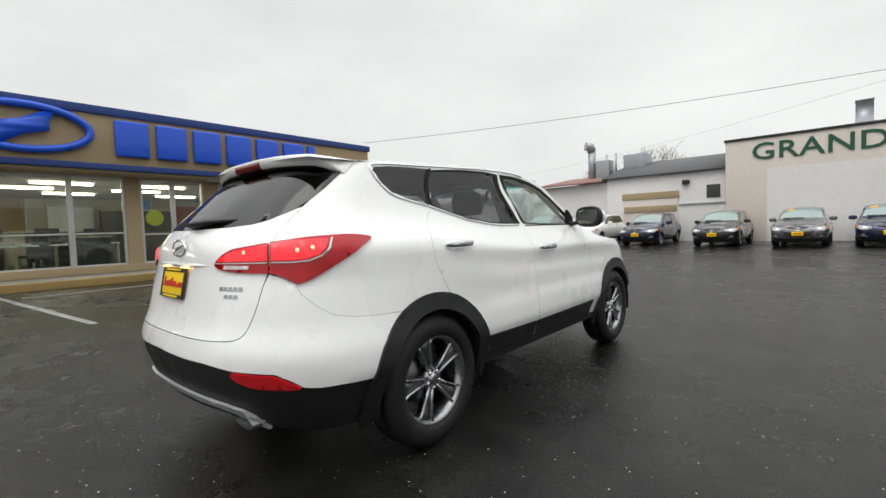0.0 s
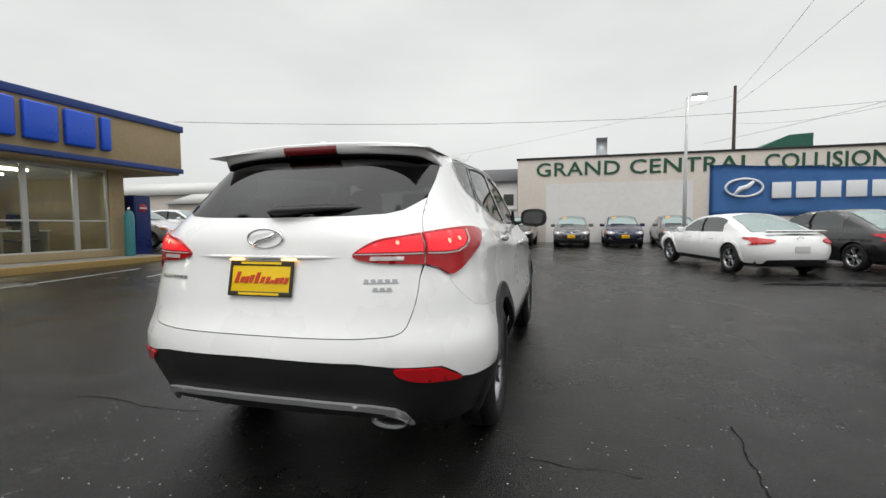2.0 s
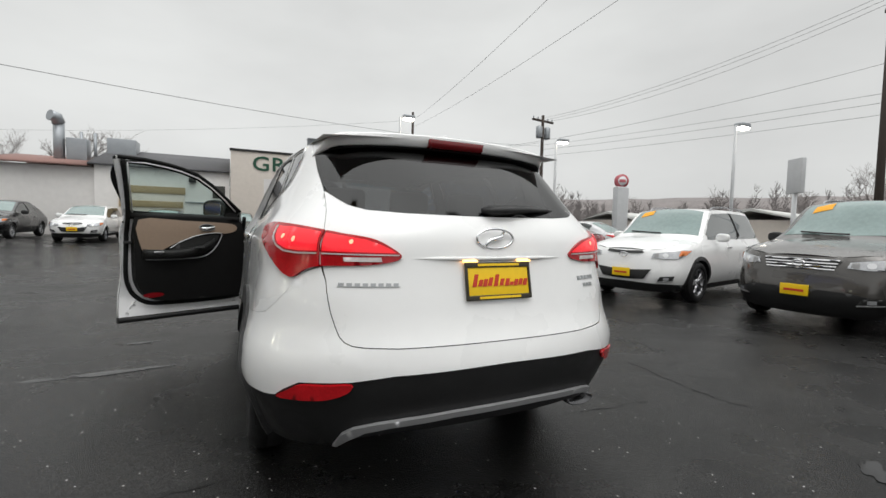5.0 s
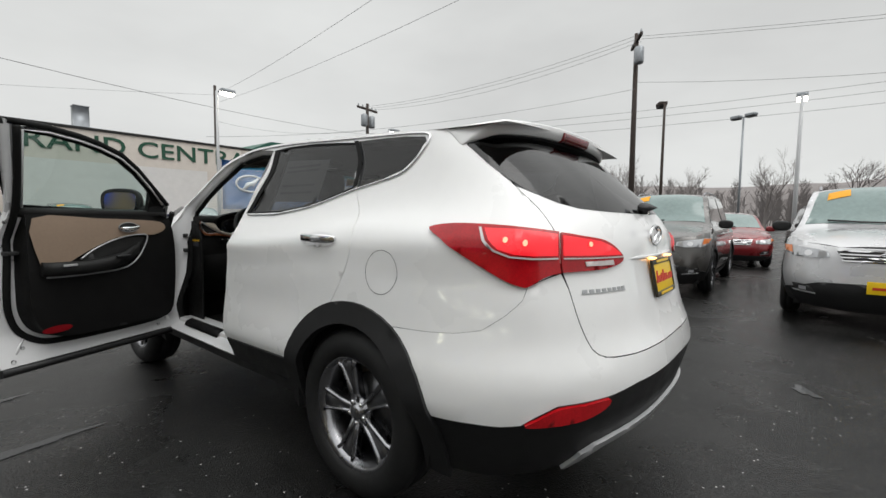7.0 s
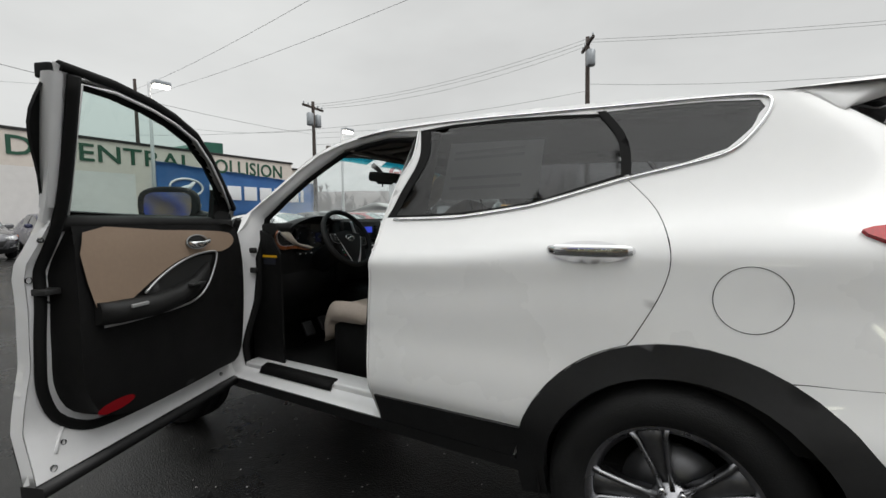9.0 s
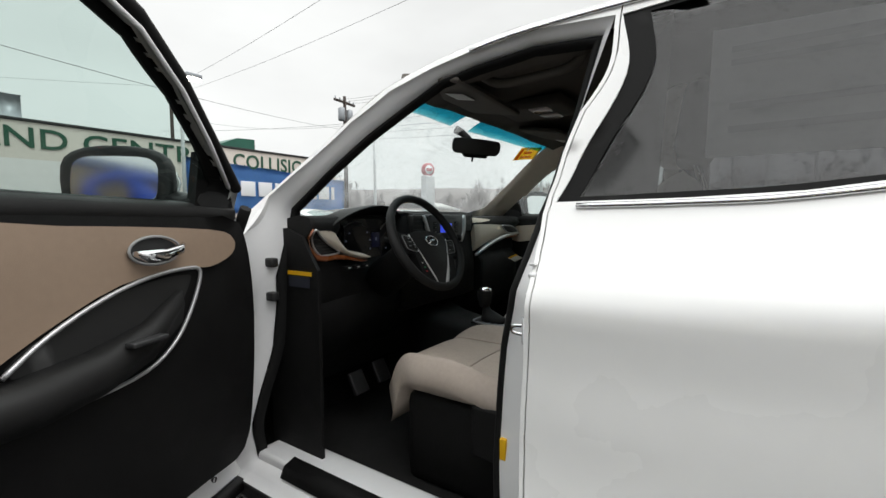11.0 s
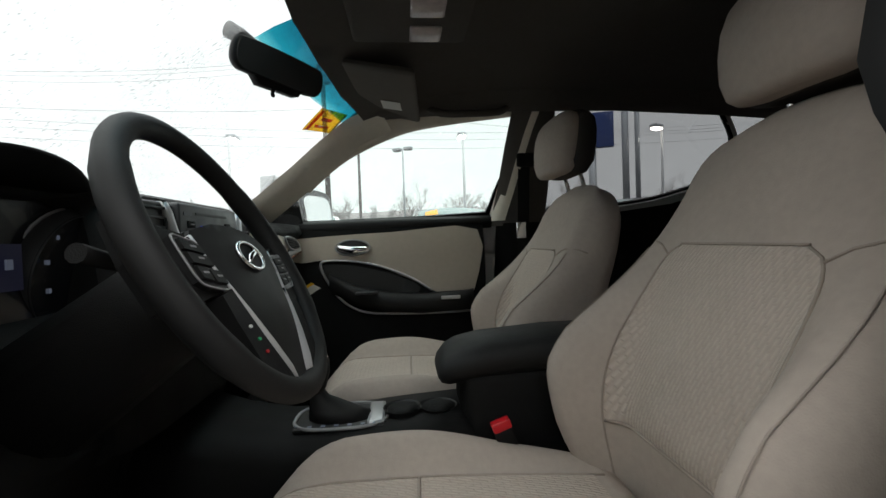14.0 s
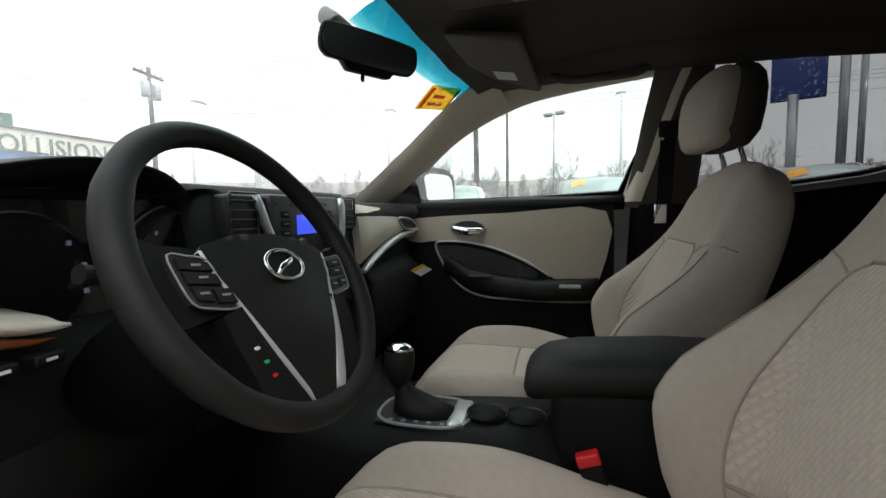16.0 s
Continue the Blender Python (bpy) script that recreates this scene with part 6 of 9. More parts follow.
# steering wheel, tilted
SW = Matrix.Translation((-.407, 2.752, 1.114)) @ Matrix.Rotation(radians(-28.5), 4, 'X')
RIM_R = .166
wheel_rim = part("steering_wheel", bm_tube([SW @ Vector((RIM_R * math.cos(a), 0, RIM_R * math.sin(a))) for a in [2 * math.pi * k / 64 for k in range(64)]], [.0138 + .0012 * (abs(math.cos(2 * math.pi * k / 64)) > .8) for k in range(64)], 14, True), "trim_soft", car, "black four-spoke steering wheel")
SH = SW @ Matrix.Rotation(radians(7), 4, 'Y')   # turned a little to the right


def on_wheel(depth):
    """Places on the steering wheel: u across, v up, standing towards the driver by depth."""
    return lambda u, v: tuple(SH @ Vector((u, -(depth(u, v) if callable(depth) else depth), v)))


def hub_depth(u, v):
    k = max(0.0, 1 - (abs(u) / (.115 + .5 * min(v, 0.0))) ** 2) if v > -.2 else 0.0
    return .001 + .013 * k ** .6 * ease_hub((v + .165) / .10)


def ease_hub(q):
    q = min(1.0, max(0.0, q))
    return q * q * (3 - 2 * q)


PAD_HALF = [(.0, .034), (.05, .031), (.092, .020), (.099, .012), (.094, -.008), (.077, -.042), (.056, -.085), (.036, -.122), (.017, -.152)]
part("hub_pad", bm_panel(on_wheel(hub_depth), PAD_HALF + [(-x, z) for x, z in PAD_HALF[:0:-1]], (), .012, .030), "trim_soft", wheel_rim, "black moulded airbag pad")
for sg in (-1, 1):
    def m_(pts):
        return [(sg * x, z) for x, z in pts][::sg]
    part("spoke", bm_panel(on_wheel(lambda u, v: .002 - .10 * max(0, abs(u) - .125)), m_([(.085, .018), (.13, .022), (.160, .036), (.164, -.005), (.158, -.050), (.140, -.056), (.110, -.050), (.076, -.046)]), (), .02, .024), "trim_black", wheel_rim)
    part("lower_spoke", bm_panel(on_wheel(lambda u, v: .010 + .05 * (v + .05)), m_([(.074, -.044), (.102, -.052), (.098, -.080), (.090, -.112), (.086, -.140), (.060, -.156), (.022, -.163), (.026, -.150), (.060, -.085)]), (), .02, .024), "trim_black", wheel_rim)
    # bright bands whose faces look inwards, along the pad's edge
    part("spoke_trim", bm_loft([[tuple(SH @ Vector((sg * (x - w), -d + .016, z))), tuple(SH @ Vector((sg * (x - w * .4), -d + .007, z))), tuple(SH @ Vector((sg * x, -d, z))), tuple(SH @ Vector((sg * (x + .0025), -d + .001, z))), tuple(SH @ Vector((sg * x, -d + .02, z)))]
                                for x, d, z, w in ((.096, .009, .014, .002), (.090, .010, -.012, .003), (.076, .011, -.042, .006), (.064, .012, -.072, .013), (.050, .012, -.105, .019), (.034, .010, -.138, .021), (.026, .006, -.156, .017))]), "silver_bright", wheel_rim, "silver spoke trim")
    POD = [(.094, .004), (.113, .008), (.132, .009), (.131, -.013), (.125, -.036), (.110, -.042), (.080, -.044), (.087, -.020)]
    part("button_pod", bm_panel(on_wheel(.008), m_(POD), (), .02, .010), "plastic_grey", wheel_rim)
    part("pod_trim", bm_tube([on_wheel(.0085)(*q) for q in spline(m_(POD), 3, True)], .0011, 5, True), "plastic_dull", wheel_rim)
    for key in ([(.107, .009), (.138, .013), (.137, .003), (.104, .000)], [(.103, -.003), (.136, .000), (.134, -.011), (.100, -.013)], [(.094, -.018), (.112, -.017), (.110, -.030), (.090, -.032)], [(.115, -.016), (.133, -.014), (.130, -.026), (.114, -.029)]):
        part("button", bm_panel(on_wheel(.0115), m_([(u - .010, v - .008) for u, v in key]), (), .02, .004), "trim_soft", wheel_rim)
    for u, v in ((.111, -.002), (.108, -.014), (.091, -.032), (.113, -.029)):
        part("button_mark", bm_panel(on_wheel(.0122), [(sg * u - .005, v - .0011), (sg * u + .005, v - .0011), (sg * u + .005, v + .0011), (sg * u - .005, v + .0011)], (), .02), "plastic_dull", wheel_rim)
for (u, v), mtl in zip(((-.078, -.086), (-.072, -.100), (-.068, -.114)), ("label_white", "key_green", "belt_red")):
    part("phone_key", bm_panel(on_wheel(lambda a, b: .0112 + .05 * (b + .05)), [(u + .0034 * math.cos(q), v + .0018 * math.sin(q)) for q in [2 * math.pi * k / 10 for k in range(10)]], (), .02, .002), mtl, wheel_rim)
part("wheel_emblem", bm_tube([SH @ Vector((.030 * math.cos(a), -.0165, -.006 + .0175 * math.sin(a))) for a in [2 * math.pi * k / 28 for k in range(28)]], .0026, 6, True), "chrome", wheel_rim, "oval chrome emblem")
part("emblem_bar", bm_tube([SH @ Vector(p) for p in ((-.018, -.017, -.017), (-.008, -.018, -.009), (.008, -.018, -.003), (.018, -.017, .005))], [.002, .004, .004, .002], 6), "chrome", wheel_rim)
part("column", bm_tube([SW @ Vector((0, .02, 0)), SW @ Vector((0, .10, -.01)), SW @ Vector((0, .26, -.03))], [.055, .062, .07], 16), "trim_black", car, "black steering column shroud")
for sg in (-1, 1):
    part("stalk", bm_tube([SW @ Vector((sg * .05, .06, .02)), SW @ Vector((sg * .11, .05, .03)), SW @ Vector((sg * .160, .045, .04))], [.006, .007, .0085], 10), "trim_black", car, "control stalk")
for x, z in ((-.40, .55), (-.27, .56)):
    part("pedal", bm_move(bm_box((-.035, -.01, -.045), (.035, .01, .045), .006), pose(x, 3.10, z, -30)), "plastic_grey", car)
part("knee_panel", bm_loft([[(x, 3.0, .98), (x, 2.99, .86), (x, 3.05, .72), (x, 3.16, .70), (x, 3.16, .98)] for x in (-.70, -.2)]), "trim_black", car)
part("glove_box", bm_loft([[(x, 2.985, 1.03), (x, 2.93, .98), (x, 2.94, .80), (x, 3.05, .70), (x, 3.15, .95)] for x in (.28, .31, .65, .70)]), "trim_black", car, "black glove box")
tag_m = Matrix.Translation((.55, 2.872, .977)) @ Matrix.Rotation(radians(-45), 4, 'Z') @ Matrix.Rotation(radians(14), 4, 'X')
part("tag", bm_move(bm_prism([(-.040, .002), (.000, .021), (.040, .000), (.0, -.021)], -.001, .001), tag_m @ Matrix.Rotation(radians(90), 4, 'X')), "label_white", car, "white paper tag with an orange edge")
part("tag_edge", bm_move(bm_prism([(-.040, .004), (.000, .023), (.012, .017), (-.028, -.002)], .0012, .0018), tag_m @ Matrix.Rotation(radians(90), 4, 'X')), "label_yellow", car)



# seats
BACK_C = pchip((.62, .70, .78, .82, .90, 1.0, 1.10, 1.18, 1.23, 1.265, 1.29), (2.18, 2.195, 2.20, 2.203, 2.188, 2.155, 2.115, 2.083, 2.060, 2.034, 1.995))
BACK_E = pchip((.62, .70, .80, .88, .95, 1.0, 1.06, 1.12, 1.18, 1.23, 1.265, 1.29), (2.23, 2.262, 2.303, 2.313, 2.280, 2.222, 2.155, 2.105, 2.070, 2.048, 2.022, 1.988))
BACK_W = pchip((.62, .72, .80, .90, 1.0, 1.07, 1.13, 1.18, 1.23, 1.265, 1.29), (.215, .240, .252, .256, .250, .239, .225, .212, .195, .168, .12))
BACK_R = pchip((.62, .80, 1.0, 1.15, 1.21, 1.25, 1.275, 1.29), (2.08, 2.06, 2.01, 1.965, 1.953, 1.952, 1.962, 1.985))


def ease(q):
    q = min(1, max(0, q))
    return q * q * (3 - 2 * q)


def seat(x, label, hy=0.0, hz=0.0, squash=1.0, fwd=0.0):
    st_ = part("front_seat", bm_box((x - .225, 2.10, .40), (x + .225, 2.70, .672), .03), "trim_black", car, label)
    N = 33

    def cushion(u, v):
        # u across -1..1, v from the back 0 to the front 1
        y = 2.22 + .63 * v
        w = .252 + .012 * math.sin(math.pi * v) - .03 * max(0, v - .75) / .25
        au = abs(u)
        bol = ease((au - .50) / .32)
        crown = pchip((0, .25, .55, .75, .9, 1.0), (.0, .028, .058, .050, .022, .0))(v)
        z = .722 + .022 * v + crown * bol - .068 * max(0, (au - .78) / .22) ** 2.4
        fr = max(0, (v - .80) / .20)
        z -= .10 * fr ** 2.4
        z += .006 * math.sin(math.pi * min(1, v / .8)) * (1 - au)
        return (x + u * w, y - .02 * au ** 3 * v - .075 * au ** 4 * v ** 4, z)
    rings = []
    for j in range(25):
        v = j / 24
        topz = [cushion(-1 + 2 * i / (N - 1), v) for i in range(N)]
        low = min(.685, topz[0][2] - .012)
        rings.append(topz + [(x + .232, topz[0][1], low), (x - .232, topz[0][1], low)])
    part("cushion", bm_loft(rings), "seat_plain", st_, "beige cloth seat cushion")

    def patch(surf, u0, u1, v0, v1, lift, nu=16, nv=18, round_top=0.0):
        ins = bmesh.new()
        g = []
        for j in range(nv + 1):
            row = []
            for i in range(nu + 1):
                a, b = i / nu, j / nv
                edge = min(1, 6 * min(a, 1 - a, b, 1 - b))
                k = 1 - round_top * (1 - math.sqrt(max(0, 1 - max(0, (b - .84) / .16) ** 2)))
                p = Vector(surf((u0 + u1) / 2 + (a - .5) * (u1 - u0) * k, v0 + (v1 - v0) * b))
                row.append(ins.verts.new(p + lift * (.15 + .85 * edge ** .5)))
            g.append(row)
        for a, b in zip(g, g[1:]):
            for i in range(nu):
                ins.faces.new((a[i], a[i + 1], b[i + 1], b[i])).smooth = True
        return ins
    part("cushion_insert", patch(cushion, -.56, .56, .06, .52, Vector((0, 0, .006))), "seat_rib", st_, "ribbed beige cloth panel")
    part("cushion_insert", patch(cushion, -.56, .56, .53, .90, Vector((0, .001, .006))), "seat_rib", st_)
    for sg in (-.565, .565):
        part("seam", bm_tube([Vector(cushion(sg, .03 + .90 * k / 20)) + Vector((0, 0, .0005)) for k in range(21)], .0022, 5), "seat_pipe", st_)
    part("seam", bm_tube([Vector(cushion(-.56 + 1.12 * k / 16, .525)) + Vector((0, 0, .001)) for k in range(17)], .0022, 5), "seat_pipe", st_)

    def back(u, z):
        w = BACK_W(z)
        au = abs(u)
        bol = ease((au - .46) / .40)
        y = BACK_C(z) * (1 - bol) + BACK_E(z) * bol
        y -= .055 * max(0, (au - .80) / .20) ** 2.2 * min(1, max(0, (1.29 - z) / .08))
        dz = .015 * max(0, (z - 1.18) / .11) * (1 - au ** 2)
        return (x + u * w, y + fwd, .62 + (z + dz - .62) * squash)
    ZS = [.62 + .62 * k / 26 for k in range(27)] + [1.255, 1.267, 1.277, 1.285, 1.29]
    rings = []
    for z in ZS:
        f_ = [back(-1 + 2 * i / (N - 1), z) for i in range(N)]
        deep = BACK_R(z) + fwd
        tuck = 1 - .12 * max(0, (z - 1.15) / .14) ** 2
        rings.append(f_ + [(x + (f_[-1][0] - x) * k * tuck, f_[-1][1] * (1 - q) + deep * q, f_[-1][2]) for k, q in ((1.0, .30), (.99, .65), (.94, .92), (.80, 1), (.3, 1), (-.3, 1), (-.80, 1), (-.94, .92), (-.99, .65), (-1.0, .30))])
    part("backrest", bm_loft(rings), "seat_plain", st_, "beige cloth backrest")
    part("backrest_insert", patch(back, -.60, .60, .815, 1.105, Vector((0, .006, .003)), 22, 40, .20), "seat_rib", st_, "ribbed beige cloth panel")
    for sg in (-1, 1):
        part("seam", bm_tube([Vector(back(sg * .605 * (1 - .20 * (1 - math.sqrt(max(0, 1 - max(0, (k / 40 - .894) / .106) ** 2)))), .66 + .445 * k / 40)) + Vector((0, .0012, .0005)) for k in range(41)], .0020, 5), "seat_pipe", st_)
        part("seam", bm_tube([Vector(back(sg * u_, z_)) + Vector((0, .0012, 0)) for u_, z_ in ((.58, 1.09), (.70, 1.105), (.82, 1.112), (.94, 1.11), (.995, 1.10))], .0018, 5), "seat_pipe", st_)
        part("seam", bm_tube([Vector(back(sg * (.90 - .03 * k / 14), .70 + .40 * k / 14)) + Vector((sg * .001, .001, 0)) for k in range(15)], .0013, 5), "seat_pipe", st_)
    part("seam", bm_tube([Vector(back(-.60 + 1.2 * k / 16, .812)) + Vector((0, .0016, 0)) for k in range(17)], .0024, 5), "seat_pipe", st_)
    part("seam", bm_tube([Vector(back((-.485 + .97 * k / 16), 1.108)) + Vector((0, .0014, 0)) for k in range(17)], .0020, 5), "seat_pipe", st_)

    def oval(cx, cy, w, t_, z, p=.6, q=.8):
        return [(cx + w * math.copysign(abs(math.cos(a)) ** p, math.cos(a)), cy + t_ * math.copysign(abs(math.sin(a)) ** q, math.sin(a)), z) for a in [2 * math.pi * k / 28 for k in range(28)]]
    hr = bm_loft([oval(x, 2.070 - .10 * (z - 1.33), w, t_, z) for z, w, t_ in ((1.338, .07, .016), (1.342, .098, .030), (1.352, .112, .040), (1.38, .124, .049), (1.42, .129, .053), (1.46, .128, .052), (1.49, .120, .045), (1.507, .104, .034), (1.517, .08, .020), (1.520, .05, .010))])
    part("headrest", bm_move(hr, Matrix.Translation((0, hy, hz))), "seat_plain", st_, "beige cloth headrest")
    hb = bm_loft([oval(x, 2.035 - .10 * (z - 1.33), w, t_, z) for z, w, t_ in ((1.336, .07, .020), (1.342, .105, .036), (1.37, .130, .050), (1.42, .134, .053), (1.46, .132, .052), (1.49, .124, .046), (1.510, .104, .034), (1.523, .075, .018))])
    part("headrest_back", bm_move(hb, Matrix.Translation((0, hy, hz))), "seat_dark", st_)
    for sx_ in (-.06, .06):
        part("headrest_post", bm_tube([(x + sx_, 2.030 + hy, 1.36), (x + sx_, 2.000 + hy, 1.25)], .0065, 8), "chrome", st_, "chrome headrest post")
    part("recline_cover", bm_box((x - .265, 2.16, .56), (x - .245, 2.45, .70), .01) if x < 0 else bm_box((x + .245, 2.16, .56), (x + .265, 2.45, .70), .01), "trim_black", st_)
    return st_


seat(-.37, "beige cloth driver's seat with ribbed centre", -.05, -.022)
seat(.38, "beige cloth passenger seat with ribbed centre", .022, -.034, .955, .026)
rb = part("rear_bench", bm_box((-.66, 1.25, .42), (.66, 1.75, .72), .05), "seat_plain", car, "beige rear bench")
part("bench_back", bm_move(bm_box((-.66, -.07, 0), (.66, .07, .62), .05), pose(0, 1.27, .66, 14)), "seat_plain", rb)
for x in (-.4, 0, .4):
    part("headrest", bm_move(bm_box((-.12, -.05, 0), (.12, .05, .15), .04), pose(x, 1.13, 1.25, 10)), "seat_plain", rb)

# centre console
con = part("centre_console", bm_loft([[(-.115 * w, y, .42), (-.115 * w, y, z - .03), (-.095 * w, y, z), (.095 * w, y, z), (.115 * w, y, z - .03), (.115 * w, y, .42)] for y, z, w in ((3.05, .82, 1.15), (2.92, .775, 1.1), (2.82, .755, 1.05), (2.70, .757, 1), (2.55, .768, 1), (2.45, .775, .95), (2.42, .72, .95), (2.05, .70, .95))]), "trim_black", car, "black centre console")
plate_ring = [(.068 * math.copysign(abs(math.cos(a)) ** .7, math.cos(a)) + .0, 2.70 + .095 * math.copysign(abs(math.sin(a)) ** .7, math.sin(a)), .766) for a in [2 * math.pi * k / 32 for k in range(32)]]
part("shift_surround", bm_tube(plate_ring, .0036, 8, True), "plastic_dull", con, "silver gear gate surround")
part("shift_plate", bm_box((-.060, 2.61, .758), (.060, 2.79, .766), .003), "ink_black", con)
part("gate_end", bm_box((-.056, 2.612, .764), (.056, 2.645, .772), .006), "silver_plastic", con)
part("shift_boot", bm_loft([[(w * math.cos(a), yc + l_ * math.sin(a), z) for a in [2 * math.pi * k / 16 for k in range(16)]] for z, w, l_, yc in ((.766, .046, .07, 2.70), (.785, .032, .048, 2.72), (.81, .016, .02, 2.745), (.83, .012, .012, 2.752))]), "trim_soft", con)
part("gear_knob", bm_loft([[(w * math.cos(a), 2.755 + l_ * math.sin(a), z) for a in [2 * math.pi * k / 16 for k in range(16)]] for z, w, l_ in ((.815, .015, .015), (.830, .023, .024), (.86, .028, .032), (.885, .028, .032), (.898, .020, .024), (.902, .005, .006))]), "trim_soft", con, "black gear knob with a chrome cap")
part("knob_cap", bm_loft([[(w * math.cos(a), 2.755 + l_ * math.sin(a), z) for a in [2 * math.pi * k / 16 for k in range(16)]] for z, w, l_ in ((.891, .0265, .0305), (.897, .0235, .0270), (.901, .018, .021), (.904, .009, .011))]), "chrome", con)
for k in range(5):
    part("gate_mark", bm_box((-.056, 2.65 + .026 * k, .7665), (-.048, 2.658 + .026 * k, .768)), "dial_mark", con)
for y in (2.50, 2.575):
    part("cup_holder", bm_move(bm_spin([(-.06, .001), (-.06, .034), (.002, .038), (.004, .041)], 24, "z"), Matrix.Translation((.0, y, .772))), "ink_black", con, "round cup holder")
    # flat black disc on the console draws the shade down the well
    part("cup_well_shade", bm_move(bm_spin([(-.01, .033), (.0025, .033), (.0025, .0005)], 24, "z"), Matrix.Translation((.0, y, .772))), "trim_black", con)
part("armrest_lid", bm_loft([[(x_ * w, y, z + dz * h) for x_, dz in ((-.080, -.045), (-.092, -.030), (-.097, -.010), (-.090, .008), (-.065, .019), (0, .024), (.065, .019), (.090, .008), (.097, -.010), (.092, -.030), (.080, -.045))] for y, z, w, h in ((2.500, .858, .55, .25), (2.494, .866, .78, .55), (2.480, .877, .90, .80), (2.455, .888, .97, .95), (2.40, .898, 1, 1), (2.25, .908, 1, 1), (2.12, .908, 1, 1), (2.09, .89, .95, .7))]), "trim_soft", con, "black padded armrest lid")
part("armrest_box", bm_box((-.086, 2.10, .55), (.086, 2.452, .862), .020), "trim_black", con)
bk = part("belt_buckle", bm_move(bm_box((-.010, -.017, -.045), (.010, .017, .014), .003), pose(-.152, 2.392, .772, -20)), "trim_black", car, "black belt buckle with a red key")
part("buckle_key", bm_move(bm_box((-.0105, -.0175, .004), (.0105, .0175, .022), .003), pose(-.152, 2.392, .776, -20)), "belt_red", bk, "red release key")
part("belt", bm_loft([[(.655, y - .022, z), (.652, y + .022, z)] for y, z in ((2.11, 1.40), (2.12, 1.15), (2.13, .9), (2.15, .55))], closed=False, caps=False), "trim_black", car, "black seat belt")
part("belt_tongue", bm_move(bm_box((-.004, -.018, -.03), (.004, .018, .03), .003), pose(.645, 2.13, 1.15)), "chrome", car)
part("belt_guide", bm_box((.63, 2.07, 1.38), (.66, 2.14, 1.43), .01), "trim_black", car)


# ---- the setting ----
def setting(name, bm, material, label, category, kind="structure"):
    return tagged(new(name, mesh_of(name, bm, material)), label, category, kind=kind)


# showroom to the west, its front along x = -11.1 under a deep fascia
FX, WX, BASE = -10.3, -11.1, .34
shop = thing("showroom", "tan and blue car showroom with large lit windows", "building", kind="")
part("fascia", bm_box((-15.0, -14, 2.98), (FX, 9.85, 4.16), .01), "tan_wall", shop)
part("roof_band", bm_box((-15.1, -14.1, 4.14), (FX + .06, 9.91, 4.33), .01), "blue_band", shop, "blue metal band along the roof edge")
part("lower_band", bm_box((-15.05, -14.05, 2.86), (FX + .04, 9.89, 3.0), .01), "blue_band", shop)
part("soffit", bm_box((-15, -13.9, 2.80), (FX - .05, 9.8, 2.87)), "tan_wall", shop)
for y0, y1 in ((-8.6, -8.1), (-3.4, -2.9), (2.45, 2.78), (4.35, 4.75), (8.05, 8.5)):
    part("pillar", bm_box((WX - .3, y0, BASE - .2), (WX + .08, y1, 2.82), .01), "tan_wall", shop)
part("end_wall", bm_box((-18, 8.2, BASE - .2), (WX - .25, 8.5, 2.95)), "tan_wall", shop)
part("back_wall", bm_box((-18.2, -14, BASE - .2), (-18, 8.5, 3.0)), "shop_wall", shop)
part("south_wall", bm_box((-18.2, -14.2, BASE - .2), (WX, -14, 3.0)), "tan_wall", shop)
part("shop_floor", bm_box((-18, -14, BASE - .05), (WX + .1, 8.3, BASE + .04)), "shop_floor", shop)
part("plinth", bm_box((WX - .12, -14, BASE), (WX + .1, 8.4, BASE + .22), .008), "tan_wall", shop)
part("roof_deck", bm_box((-18.2, -14, 2.98), (-14.9, 8.5, 3.2)), "roof_grey", shop)


def window_bay(y0, y1, rail=1.35, kind="alu_frame"):
    z0, z1 = BASE + .2, 2.80
    f = bmesh.new()
    for a, b in (((WX - .04, y0, z0), (WX + .04, y0 + .06, z1)), ((WX - .04, y1 - .06, z0), (WX + .04, y1, z1)), ((WX - .04, y0 + .05, z0), (WX + .04, y1 - .05, z0 + .06)),
                 ((WX - .04, y0 + .05, z1 - .08), (WX + .04, y1 - .05, z1)), ((WX - .03, y0 + .05, rail), (WX + .03, y1 - .05, rail + .04))):
        bm_add(f, bm_box(a, b, .004))
    w = part("window", f, kind, shop, "aluminium framed showroom window")
    part("pane", bm_box((WX - .008, y0 + .05, z0 + .05), (WX + .002, y1 - .05, rail)), "shop_pane", w)
    part("pane", bm_box((WX - .008, y0 + .05, rail + .03), (WX + .002, y1 - .05, z1 - .06)), "shop_pane", w)


